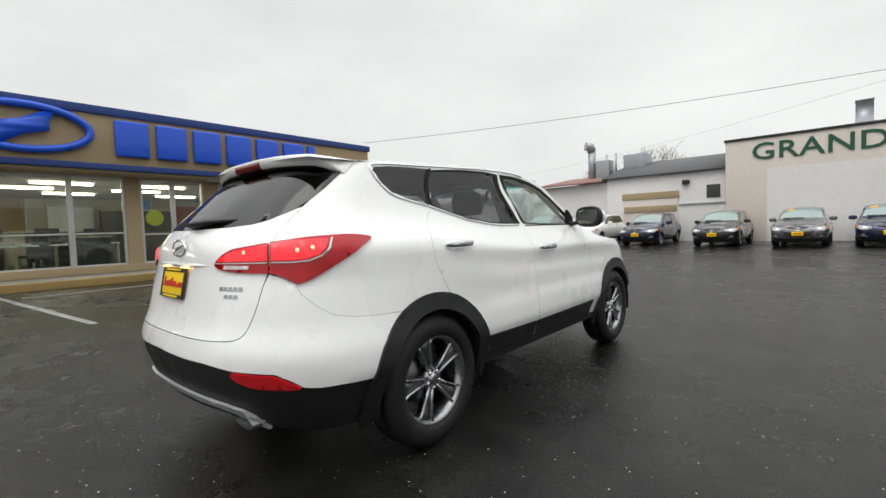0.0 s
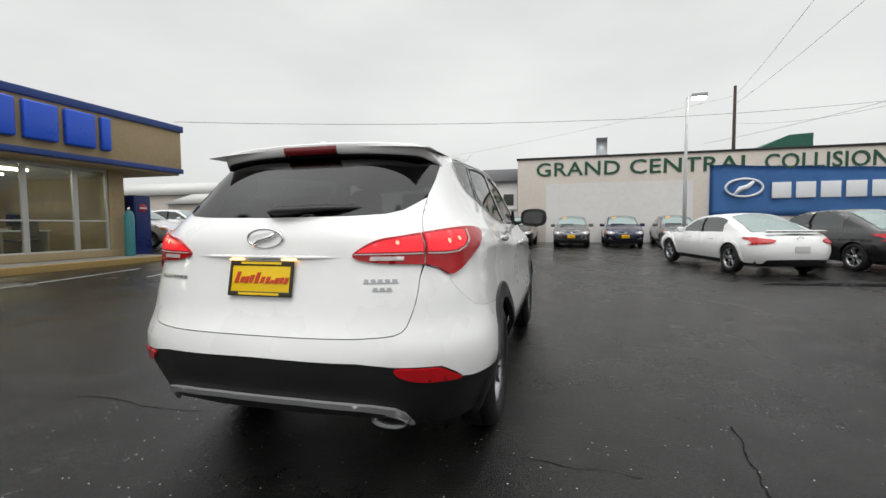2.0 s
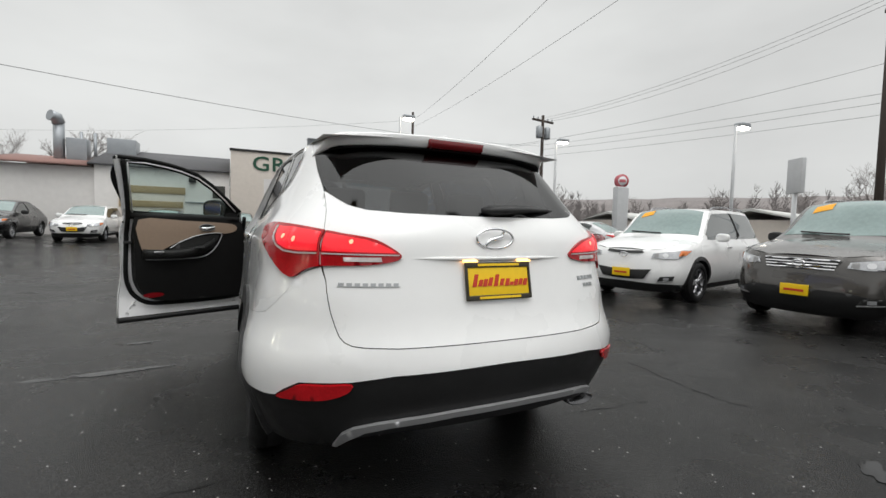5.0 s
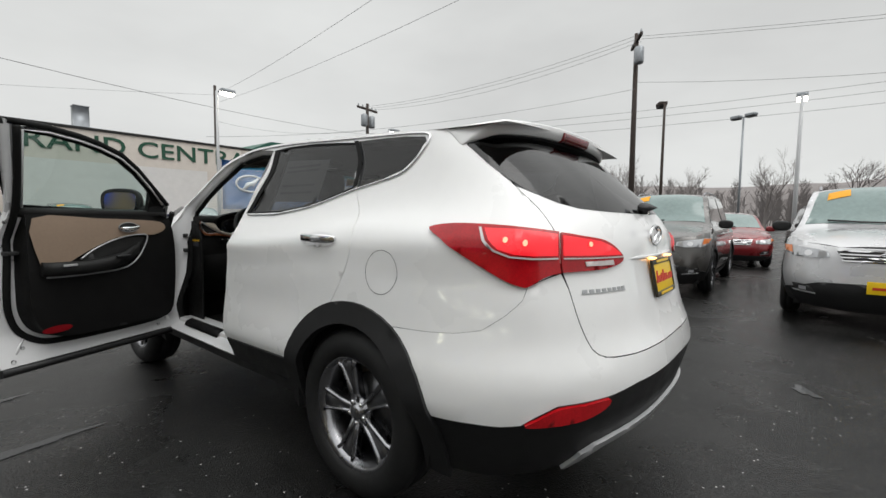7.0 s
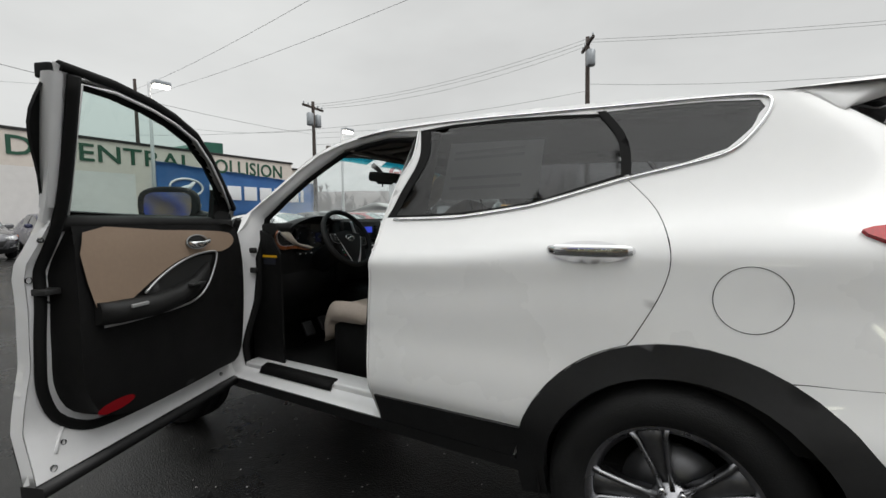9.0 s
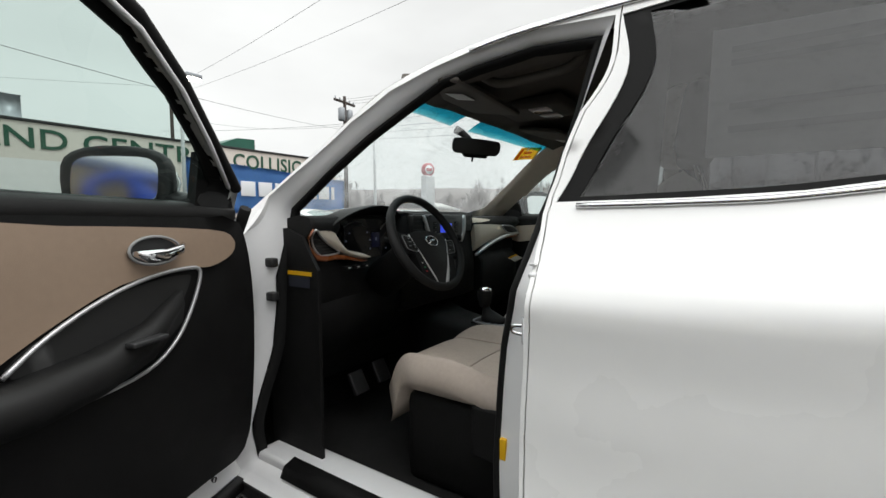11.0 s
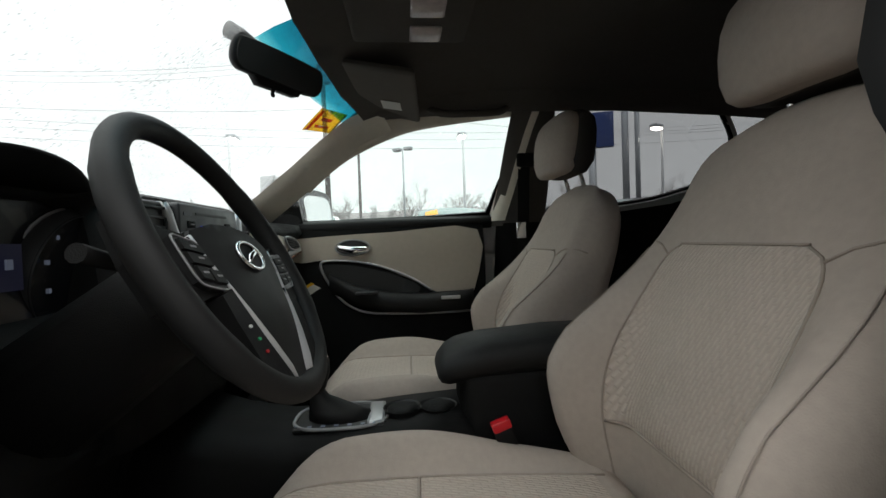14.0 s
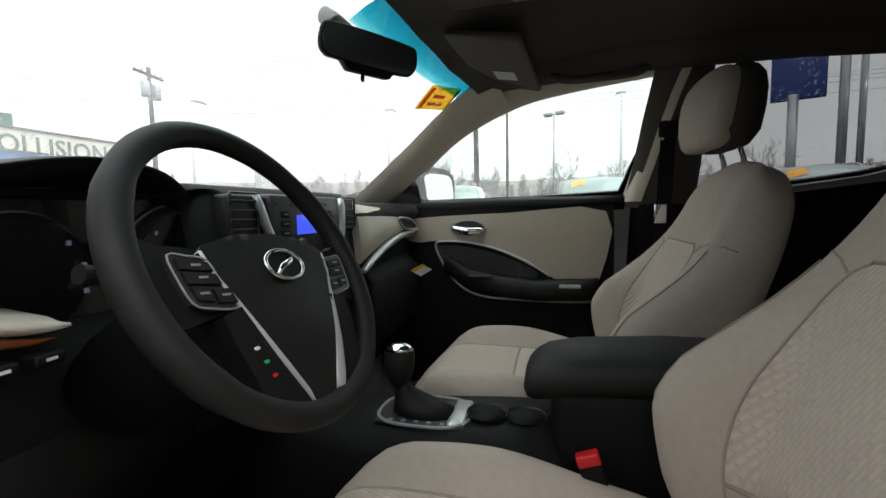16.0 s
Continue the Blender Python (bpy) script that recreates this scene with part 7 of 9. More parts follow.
M["alu_white"] = M["alu_frame"]
M["shop_pane"] = glass("shop_pane", (0.93, 0.98, 0.95), 0.90)
for y0, y1 in ((-8.1, -5.8), (-5.8, -3.4), (-2.9, -.9), (-.9, 1.35), (1.35, 2.45), (4.75, 6.05), (6.05, 7.2), (7.2, 8.05)):
    window_bay(y0, y1)
for y0, y1 in ((2.78, 3.55), (3.55, 4.35)):
    window_bay(y0, y1, 1.30, "alu_white")
part("door_sticker", bm_move(bm_spin([(.0, .21), (.006, .20), (.006, .001)], 24), pose(WX + .01, 3.1, 1.75)), "disc_lime", shop, "lime green round sticker on the glass door")
for i, (x, y) in enumerate(((-12.2, -1.2), (-12.2, 1.4), (-12.2, 3.6), (-12.2, 6.2), (-13.8, -1.8), (-13.8, .8), (-13.8, 3.4), (-15.4, -.6), (-15.4, 2.0), (-15.4, 5.0), (-13.8, 6.6), (-12.2, -4), (-13.8, -5))):
    part("ceiling_tube", bm_box((x - .09, y - .62, 2.66), (x + .09, y + .62, 2.71), .01), "tube_glow", shop, "lit fluorescent ceiling light")
part("shop_ceiling", bm_box((-18, -14, 2.72), (WX - .3, 8.3, 2.78)), "shop_wall", shop)
# desks, a counter and a display car stand inside, half seen through the glass
for i, (x, y, w, d, h) in enumerate(((-13.2, -.6, .8, 1.6, 1.1), (-15.2, 1.8, .9, 1.8, 1.15), (-12.6, 1.95, .5, .9, .95), (-16.8, -2, .5, 3, 2.1), (-16.9, 4.2, .4, 2.4, 1.9), (-13.6, 5.4, .8, 1.4, 1.05), (-14.8, 6.9, .8, 1.2, 1.3))):
    d0 = thing("sales_desk" if h < 1.5 else "shelf_unit", "dark desk inside the lit showroom" if h < 1.5 else "tall dark shelf inside the lit showroom", "desk" if h < 1.5 else "shelf", pose(x, y, BASE + .04))
    part("top", bm_box((-w / 2, -d / 2, h - .05), (w / 2, d / 2, h), .01), "shop_wall", d0)
    part("front_panel", bm_box((-w / 2 + .03, -d / 2 + .03, 0), (w / 2 - .03, d / 2 - .03, h - .05), .01), "shop_dark", d0)
# white desks with screens, chairs, posters and a car on show
def sales_desk(x, y, yaw):
    d = thing("white_desk", "white office desk with a dark screen inside the showroom", "desk", pose(x, y, BASE + .04, 0, 0, yaw), "showroom desks")
    part("top", bm_box((-.75, -.38, .71), (.75, .38, .75), .008), "banner_white", d)
    for q in (-.70, .70):
        part("side", bm_box((q - .03, -.34, 0), (q + .03, .34, .71), .006), "shop_wall", d)
    part("screen", bm_move(bm_box((-.26, -.02, .86), (.26, .02, 1.18), .01), pose(.2, .1, 0, 0, 0, 12)), "ink_black", d)
    part("screen_foot", bm_box((.14, .04, .75), (.26, .16, .88), .006), "ink_black", d)
    part("papers", bm_box((-.5, -.2, .752), (-.2, .02, .80), .004), "label_paper", d)


def office_chair(x, y, yaw):
    c = thing("office_chair", "dark office chair inside the showroom", "chair", pose(x, y, BASE + .04, 0, 0, yaw), "showroom chairs")
    part("seat", bm_box((-.24, -.24, .44), (.24, .24, .51), .03), "shop_dark", c)
    part("backrest", bm_box((-.22, .20, .58), (.22, .26, 1.02), .03), "shop_dark", c)
    part("stem", bm_tube([(0, 0, .06), (0, 0, .45)], .03, 8), "chrome", c)
    for k in range(5):
        a = 2 * math.pi * k / 5
        part("foot", bm_tube([(0, 0, .09), (.28 * math.cos(a), .28 * math.sin(a), .04)], .02, 6), "ink_black", c)


for x, y, yaw in ((-12.5, -.2, 80), (-12.9, .95, 95), (-13.9, 2.1, 85), (-12.7, 5.6, 90), (-14.2, -2.6, 80), (-13.2, 7.0, 95), (-12.6, -5.0, 90)):
    sales_desk(x, y, yaw)
    office_chair(x - .8, y + .1, yaw + 90)
    office_chair(x + .75, y - .2, yaw - 80)
for k, (y, w, h, mm) in enumerate(((-3.6, 1.1, 1.5, "teal"), (-1.4, 1.6, 1.0, "banner_blue"), (.7, 1.0, 1.4, "kerb_yellow"), (2.4, 1.3, .9, "banner_white"), (4.4, 1.0, 1.4, "banner_blue"), (6.4, 1.4, 1.0, "sign_faded"))):
    po = thing("poster", "framed coloured poster on the showroom wall", "poster", pose(-17.98, y, 1.55), "showroom posters")
    part("sheet", bm_box((0, -w / 2, 0), (.02, w / 2, h)), mm, po)
    part("poster_frame", bm_tube([(.03, q * w / 2, r * h) for q, r in ((-1, 0), (1, 0), (1, 1), (-1, 1))], .03, 4, True), "alu_frame", po)

# plain blue shapes stand where the brand's letters and badge hang
sign = thing("fascia_sign", "row of plain blue raised shapes on the tan fascia", "sign")
oval = [(FX + .09, .55 + 1.12 * math.cos(a), 3.66 + .47 * math.sin(a)) for a in [2 * math.pi * k / 48 for k in range(48)]]
part("oval_ring", bm_tube(oval, .085, 8, True), "letter_blue", sign)
part("oval_bar", bm_loft([[(FX + .03, .55 + c - w, 3.66 + z), (FX + .13, .55 + c - w, 3.66 + z), (FX + .13, .55 + c + w, 3.66 + z), (FX + .03, .55 + c + w, 3.66 + z)] for c, z, w in ((-.42, -.36, .10), (-.18, -.15, .20), (.0, -.04, .42), (.0, .06, .42), (.2, .17, .22), (.42, .36, .10))]), "letter_blue", sign)
for i in range(7):
    y0 = 2.14 + .86 * i
    w = .70 if i < 6 else .24
    m = bm_box((FX - .02, y0, 3.19), (FX + .14, y0 + w, 4.05), .05)
    part("sign_block", m, "letter_blue", sign)
# walk and kerb before it
setting("pavement", bm_prism([(WX + .05, -14), (FX + .55, -14), (FX + .55, 8.9), (WX + .05, 8.9)], BASE - .3, BASE + .03, .01), "concrete", "narrow concrete walk along the showroom", "pavement")
setting("kerb", bm_box((FX + .55, -14, BASE - .3), (FX + .70, 8.9, BASE + .04), .02), "kerb_yellow", "yellow painted kerb along the showroom", "kerb")

vend = thing("vending_machine", "dark blue drinks vending machine at the showroom corner", "vending machine", pose(-11.43, 9.07, lot(-11.43, 9.07)))
part("case", bm_box((-.4, -.27, .05), (.4, .27, 1.83), .02), "vending_blue", vend)
part("front", bm_box((.4, -.25, .3), (.425, .25, 1.78), .01), "vending_blue", vend)
part("disc", bm_move(bm_spin([(0, .13), (.012, .12), (.012, .001)], 20), pose(.425, 0, 1.45)), "sign_red", vend, "red and white round mark, left blank")
part("disc_band", bm_box((.437, -.12, 1.43), (.442, .12, 1.47)), "banner_white", vend)
cyl = thing("gas_cylinder", "teal gas cylinder beside the vending machine", "cylinder", pose(-10.7, 8.35, BASE + .03))
part("body", bm_spin([(0, .001), (0, .12), (.02, .13), (1.15, .13), (1.25, .10), (1.30, .05), (1.30, .001)], 20, "z"), "teal", cyl)
part("valve", bm_tube([(0, 0, 1.29), (0, 0, 1.40)], .03, 8), "chrome", cyl)

# body shop to the north
hall = thing("body_shop", "cream commercial hall with green lettering and a dark roof edge", "building")
HY = 22.6
gh = lot(3, HY) - .4
part("front_wall", bm_box((-.95, HY, gh), (16.2, HY + .25, 4.62), .01), "cream_wall", hall)
part("side_wall", bm_box((-.95, HY + .25, gh), (-.7, HY + 18, 4.62), .01), "cream_wall", hall)
part("low_wall", bm_box((16.2, HY + .02, gh), (17.2, HY + .25, 4.30), .01), "cream_wall", hall)
part("roof_edge", bm_box((-1.0, HY - .06, 4.62), (16.25, HY + .32, 4.72), .01), "ink_black", hall, "dark metal roof edge")
part("low_roof_edge", bm_box((16.25, HY - .05, 4.30), (17.25, HY + .3, 4.37), .01), "ink_black", hall)
part("roof", bm_box((-.7, HY + .25, 4.3), (17.0, HY + 18, 4.45)), "roof_grey", hall)
part("painted_field", bm_box((.55, HY - .006, gh), (7.6, HY + .01, 3.32)), "white_wall", hall, "whiter repainted field of wall")
WORDS = "GRAND CENTRAL COLLISION"
letters = text_bm(WORDS, .72, .03, .010, 1.04)
wid = max(v.co.x for v in letters.verts) - min(v.co.x for v in letters.verts)
x0 = min(v.co.x for v in letters.verts)
for v in letters.verts:
    v.co.x = float(np.interp((v.co.x - x0) / wid, (0, .283, .632, 1), (.04, 4.66, 10.65, 15.45)))
# each letter is a piece of its own
letters.faces.ensure_lookup_table()
seen, isles = set(), []
for f0 in letters.faces:
    if f0.index in seen:
        continue
    isle, todo = [], [f0]
    seen.add(f0.index)
    while todo:
        f1 = todo.pop()
        isle.append(f1)
        for e1 in f1.edges:
            for f2 in e1.link_faces:
                if f2.index not in seen:
                    seen.add(f2.index)
                    todo.append(f2)
    isles.append(isle)
for isle in isles:
    lb = bmesh.new()
    made_ = {}
    for f1 in isle:
        lb.faces.new([made_.setdefault(v.index, None) or made_.update({v.index: lb.verts.new(v.co)}) or made_[v.index] for v in f1.verts])
    part("letter", bm_move(lb, Matrix.Translation((0, HY - .02, 3.73))), "letter_green", hall, "dark green serif letter")
part("green_gable", bm_prism([(9.7, HY + 4), (13.4, HY + 4), (13.4, HY + 4.2), (9.7, HY + 4.2)], 4.4, 4.5), "green_metal", hall)
gb = bmesh.new()
vs = [gb.verts.new(p) for p in ((9.9, HY + 4, 4.4), (14.4, HY + 4, 4.4), (14.4, HY + 4, 6.0), (13.3, HY + 4, 5.95), (9.9, HY + 9, 4.4), (14.4, HY + 9, 4.4), (14.4, HY + 9, 6.0), (13.3, HY + 9, 5.95))]
for f in ((0, 1, 2, 3), (7, 6, 5, 4), (1, 5, 6, 2), (3, 7, 4, 0), (2, 6, 7, 3)):
    gb.faces.new([vs[i] for i in f])
part("green_dormer", gb, "green_metal", hall, "green sloping metal roof light")
part("roof_vent", bm_loft([[(3.75 + sx * w, HY + 5 + sy * w, z) for sx, sy in ((-1, -1), (1, -1), (1, 1), (-1, 1))] for z, w in ((4.5, .66), (4.9, .62), (5.45, .36), (5.48, .30), (6.42, .30), (6.46, .33))]), "galvanised", hall, "square galvanised roof vent")
# banner in front of it
bnr = bmesh.new()
cols, rows = 40, 8
gv = [[bnr.verts.new((8.3 + 9.5 * i / cols, HY - .06 - .03 * math.sin(i * .9 + j * .5) - .02 * math.sin(i * .37), 1.50 + (2.50 - .012 * i) * j / rows + .01 * math.sin(i * .5))) for i in range(cols + 1)] for j in range(rows + 1)]
for a, b in zip(gv, gv[1:]):
    for i in range(cols):
        bnr.faces.new((a[i], a[i + 1], b[i + 1], b[i])).smooth = True
bmesh.ops.solidify(bnr, geom=bnr.faces[:], thickness=.01)
ban = thing("banner", "long blue vinyl banner with plain white shapes on the hall's wall", "banner")
part("sheet", bnr, "banner_blue", ban)
part("oval_ring", bm_tube([(9.75 + .78 * math.cos(a), HY - .13, 2.86 + .42 * math.sin(a)) for a in [2 * math.pi * k / 32 for k in range(32)]], .055, 6, True), "banner_white", ban)
part("oval_bar", bm_tube([(9.35, HY - .13, 2.55), (9.6, HY - .13, 2.82), (9.9, HY - .13, 2.90), (10.15, HY - .13, 3.15)], [.06, .12, .12, .06], 8), "banner_white", ban)
for i in range(7):
    xx = 10.9 + .97 * i
    w = .78 if i < 6 else .22
    m = bm_box((xx, HY - .14, 2.34), (xx + w, HY - .11, 3.08), .012)
    part("banner_block", m, "banner_white", ban)

# lower white building west of the hall, with a grey roof and a reddish one
low = thing("workshop", "low white workshop with grey and rusty red roofs", "building")
part("front_wall", bm_box((-6.4, HY + .35, gh), (-1.0, HY + .6, 3.55), .01), "white_wall", low)
part("west_wall", bm_box((-10.2, HY + .55, gh), (-6.4, HY + .8, 3.40), .01), "white_wall", low)
part("end_wall", bm_box((-10.2, HY + .8, gh), (-9.95, HY + 12, 3.40)), "white_wall", low)
for name, x0, x1, z0, z1, mm in (("grey_roof", -6.6, -.98, 3.5, 4.75, "roof_grey"), ("red_roof", -10.4, -6.6, 3.40, 4.2, "roof_red")):
    rb = bm_loft([[(x, HY + .15, z0), (x, HY + .15, z0 + .09), (x, HY + 4.6, z1), (x, HY + 9, z0), (x, HY + 4.6, z1 - .12)] for x in (x0, x1)])
    part(name, rb, mm, low)
part("roof_box", bm_box((-6.5, HY + 3.2, 4.0), (-5.3, HY + 4.4, 5.15), .02), "galvanised", low)
part("flue", bm_tube([(-8.3, HY + 3, 3.6), (-8.3, HY + 3, 5.75)], .22, 12), "galvanised", low, "galvanised flue with a bent cowl")
part("stack_cowl", bm_tube([(-8.3, HY + 3, 5.6), (-8.35, HY + 2.9, 5.85), (-8.55, HY + 2.7, 5.9)], .26, 12), "galvanised", low)
part("fan_box", bm_box((-8.0, HY + 2.8, 3.7), (-7.2, HY + 3.6, 4.95), .02), "galvanised", low)
for x in (-7.55, -7.0):
    part("flue", bm_tube([(x, HY + 3.4, 3.6), (x, HY + 3.4, 5.35)], .07, 8), "galvanised", low)
part("garage_door", bm_box((-5.55, HY + .30, gh), (-2.95, HY + .37, 2.62), .01), "cream_wall", low, "closed pale garage door with a tan lintel")
part("lintel", bm_box((-5.6, HY + .27, 2.35), (-2.9, HY + .33, 2.68), .01), "tan_wall", low)
part("signboard", bm_box((-5.5, HY + .26, 1.7), (-3.0, HY + .3, 2.0), .01), "tan_wall", low)
part("small_window", bm_box((-1.75, HY + .31, 2.25), (-1.2, HY + .36, 2.85), .01), "shop_dark", low)
part("wall_lamp", bm_box((-2.75, HY + .15, 2.95), (-2.45, HY + .36, 3.15), .03), "ink_black", low)
part("rail", bm_box((-2.9, HY + .28, 1.98), (-1.0, HY + .34, 2.03)), "galvanised", low)


# poles, lamps and wires
def utility_pole(x, y, h, arm=True, cans=2, yaw=0.0, lean=0.0):
    p = thing("utility_pole", "dark wooden utility pole with crossarm and transformer", "pole", pose(x, y, lot(x, y), 0, lean, yaw), "utility poles")
    part("pole", bm_tube([(0, 0, -.3), (0, 0, h * .5), (0, 0, h)], [.14, .12, .095], 10), "pole_wood", p)
    if arm:
        part("crossarm", bm_box((-.95, -.06, h - .42), (.95, .06, h - .30), .01), "pole_wood", p)
        for k in (-.85, -.45, .45, .85):
            part("insulator", bm_move(bm_spin([(h - .30, .03), (h - .22, .045), (h - .14, .03), (h - .12, .001)], 8, "z"), Matrix.Translation((k, 0, 0))), "galvanised", p)
    for k in range(cans):
        sx = (-.36, .36)[k % 2]
        part("transformer", bm_move(bm_spin([(0, .001), (0, .18), (.05, .21), (.70, .21), (.75, .17), (.80, .05), (.80, .001)], 14, "z"), Matrix.Translation((sx, -.05, h - 1.5))), "galvanised", p, "grey transformer can")
    return p


def lot_lamp(x, y, h, heads=1, lit=True, metal="pole_white", yaw=0.0):
    p = thing("lot_lamp", "tall lot light, lit in daylight" if lit else "tall dark lot light, not lit", "lamp post", pose(x, y, lot(x, y), 0, 0, yaw), "lot lights")
    h = h - lot(x, y)
    part("pole", bm_tube([(0, 0, 0), (0, 0, h * .5), (0, 0, h)], [.08, .065, .05], 8), metal, p)
    part("footing", bm_tube([(0, 0, -.1), (0, 0, .35)], .22, 12), "concrete", p)
    for k in range(heads):
        sx = .42 if k == 0 else -.42
        hd = part("lamp_head", bm_box((sx - .27, -.17, h - .02), (sx + .27, .17, h + .13), .03), metal if not lit else "galvanised", p)
        part("arm", bm_tube([(0, 0, h - .02), (sx * .5, 0, h + .03)], .035, 6), metal, p)
        part("lens", bm_box((sx - .24, -.15, h - .10), (sx + .24, .15, h - .018), .03), "lamp_glow" if lit else "ink_black", hd, "glowing lens" if lit else "")
    return p


utility_pole(17.4, 21.9, 8.3, True, 2, 8)
utility_pole(19.85, 5.92, 9.9, True, 1, 28, 1.5)
utility_pole(13.1, 34, 10.4, False, 0)
utility_pole(30, -26, 10, True, 1, 20)
lot_lamp(6.1, 18.0, 6.15)
lot_lamp(13.7, 16.1, 5.55)
lot_lamp(16.5, 9.05, 5.3)
lot_lamp(18.3, -.2, 5.7)
lot_lamp(17.4, -8.85, 5.6, 1, True, "pole_white", 120)
lot_lamp(18.8, 4.4, 6.2, 1, False, "pole_wood", 30)
lot_lamp(28.1, 2.4, 7.05, 2, False, "galvanised", 60)
lot_lamp(34, -9, 7.2, 1, False, "galvanised", 10)

WIRES = [((-10.35, 9.7, 4.45), (17.2, 21.8, 6.5), .5), ((17.4, 21.9, 8.2), (19.9, 5.9, 9.6), .5), ((17.9, 21.9, 8.2), (20.3, 5.9, 9.6), .6), ((16.9, 21.9, 8.2), (19.5, 5.9, 9.6), .5),
         ((17.4, 21.9, 6.6), (26, -24, 8.3), .9), ((17.4, 21.9, 6.3), (26, -24, 7.9), .9), ((17.4, 21.9, 5.9), (26, -24, 7.4), .9), ((19.85, 5.9, 7.6), (26, -24, 8.4), 1.2),
         ((19.85, 5.92, 7.3), (9, 26, 5.6), .6), ((19.9, 5.9, 9.7), (30, -26, 9.8), .5), ((20.3, 5.9, 9.7), (30.5, -26, 9.8), .5),
         ((13.1, 34, 10.1), (7.0, 2.0, 8.9), .4), ((13.1, 34, 9.5), (9.6, 2.0, 8.8), .4), ((7.0, 2.0, 8.9), (4.0, -20, 8.5), .3), ((9.6, 2.0, 8.8), (7.5, -20, 8.5), .3),
         ((13.1, 34, 8.2), (17.4, 21.9, 6.8), .5), ((13.1, 34, 10.1), (-40, 60, 9), 1)]
net = thing("overhead_wires", "thin dark overhead wires between the poles", "wires")
for a, b, sag in WIRES:
    a, b = Vector(a), Vector(b)
    part("wire", bm_tube([a.lerp(b, k / 12) - Vector((0, 0, sag * 4 * (k / 12) * (1 - k / 12))) for k in range(13)], .008, 5), "cable", net)

# signs to the east
py = thing("pylon_sign", "white pylon with a plain red oval on top", "sign", pose(20.1, 17.7, lot(20, 17.7)))
part("pylon", bm_box((-.45, -.2, 0), (.45, .2, 3.6), .05), "pole_white", py)
part("oval", bm_move(bm_spin([(-.12, .001), (-.12, .40), (.12, .40), (.12, .001)], 28), pose(0, 0, 3.95, 0, 0, 70)), "sign_faded", py)
part("oval_face", bm_move(bm_spin([(-.135, .001), (-.135, .27), (.135, .27), (.135, .001)], 24), pose(0, 0, 3.95, 0, 0, 70)), "banner_white", py, "white field, left blank")
part("oval_bar", bm_move(bm_box((-.15, -.2, -.09), (.15, .2, .09), .01), pose(0, 0, 3.95, 0, 0, 70)), "sign_faded", py)
ps = thing("price_sign", "tall narrow white sign with dark bars", "sign", pose(20.4, 8.8, 0, 0, 0, 60))
part("post", bm_tube([(0, 0, 0), (0, 0, 3.0)], .09, 8), "pole_white", ps)
part("board", bm_box((-.42, -.09, 2.9), (.42, .09, 4.35), .02), "pole_white", ps)
for k in range(3):
    part("bar", bm_box((-.28, -.10, 3.15 + .4 * k), (.28, -.088, 3.35 + .4 * k)), "blue_band", ps)
bs = thing("roadside_sign", "dark blue sign board with a pale yellow bar on steel posts", "sign", pose(18.5, -6.9, 0, 0, 0, 68))
part("board", bm_box((-.28, -.15, 5.05), (1.36, .15, 6.65), .03), "blue_band", bs)
part("bar", bm_box((-.05, -.17, 5.7), (1.1, -.145, 6.0)), "kerb_yellow", bs)
for x, z, r_ in ((.67, 5.2, .17), (-.74, 9.5, .15), (-1.24, 9.5, .11)):
    part("post", bm_tube([(x, .2, 0), (x, .2, z)], r_, 10), "galvanised", bs)

# painted parking lines, laid flush
for i, (x, y, l, w, a) in enumerate(((-8.6, 2.0, 3.6, .10, 92), (-8.2, 4.9, 3.8, .10, 100), (-7.6, 7.6, 3.8, .10, 104), (-7.2, 10.3, 4.2, .10, 60), (-9.2, 11.6, 4.2, .10, 60), (-5.6, 9.2, 4.4, .10, 88), (-11.4, 12.6, 4.0, .10, 60), (-8.4, .0, 7, .10, 10))):
    pb = bmesh.new()
    ca, sa = math.cos(radians(a)), math.sin(radians(a))
    rr = []
    for k in range(9):
        u = -l / 2 + l * k / 8
        rr.append([pb.verts.new((x + ca * u - sa * v, y + sa * u + ca * v, lot(x + ca * u - sa * v, y + sa * u + ca * v) + .006)) for v in (-w / 2, w / 2)])
    for p, q in zip(rr, rr[1:]):
        pb.faces.new((p[0], q[0], q[1], p[1]))
    setting("parking_line", pb, "line_paint", "worn white parking line on the asphalt", "line")


# puddles and patches
def blob(name, x, y, rx, ry, ang, material, label, h, seed):
    rnd = random.Random(seed)
    bm = bmesh.new()
    c, s_ = math.cos(radians(ang)), math.sin(radians(ang))
    ring = []
    for k in range(36):
        a = 2 * math.pi * k / 36
        f = 1 + .22 * math.sin(3 * a + seed) + .13 * math.sin(7 * a + 2 * seed) + rnd.uniform(-.06, .06)
        u, v = rx * f * math.cos(a), ry * f * math.sin(a)
        px, py_ = x + c * u - s_ * v, y + s_ * u + c * v
        ring.append(bm.verts.new((px, py_, lot(px, py_) + h)))
    mid = bm.verts.new((x, y, lot(x, y) + h))
    for k in range(36):
        bm.faces.new((mid, ring[k], ring[(k + 1) % 36]))
    return tagged(new(name, mesh_of(name, bm, material)), label, name, kind="structure")


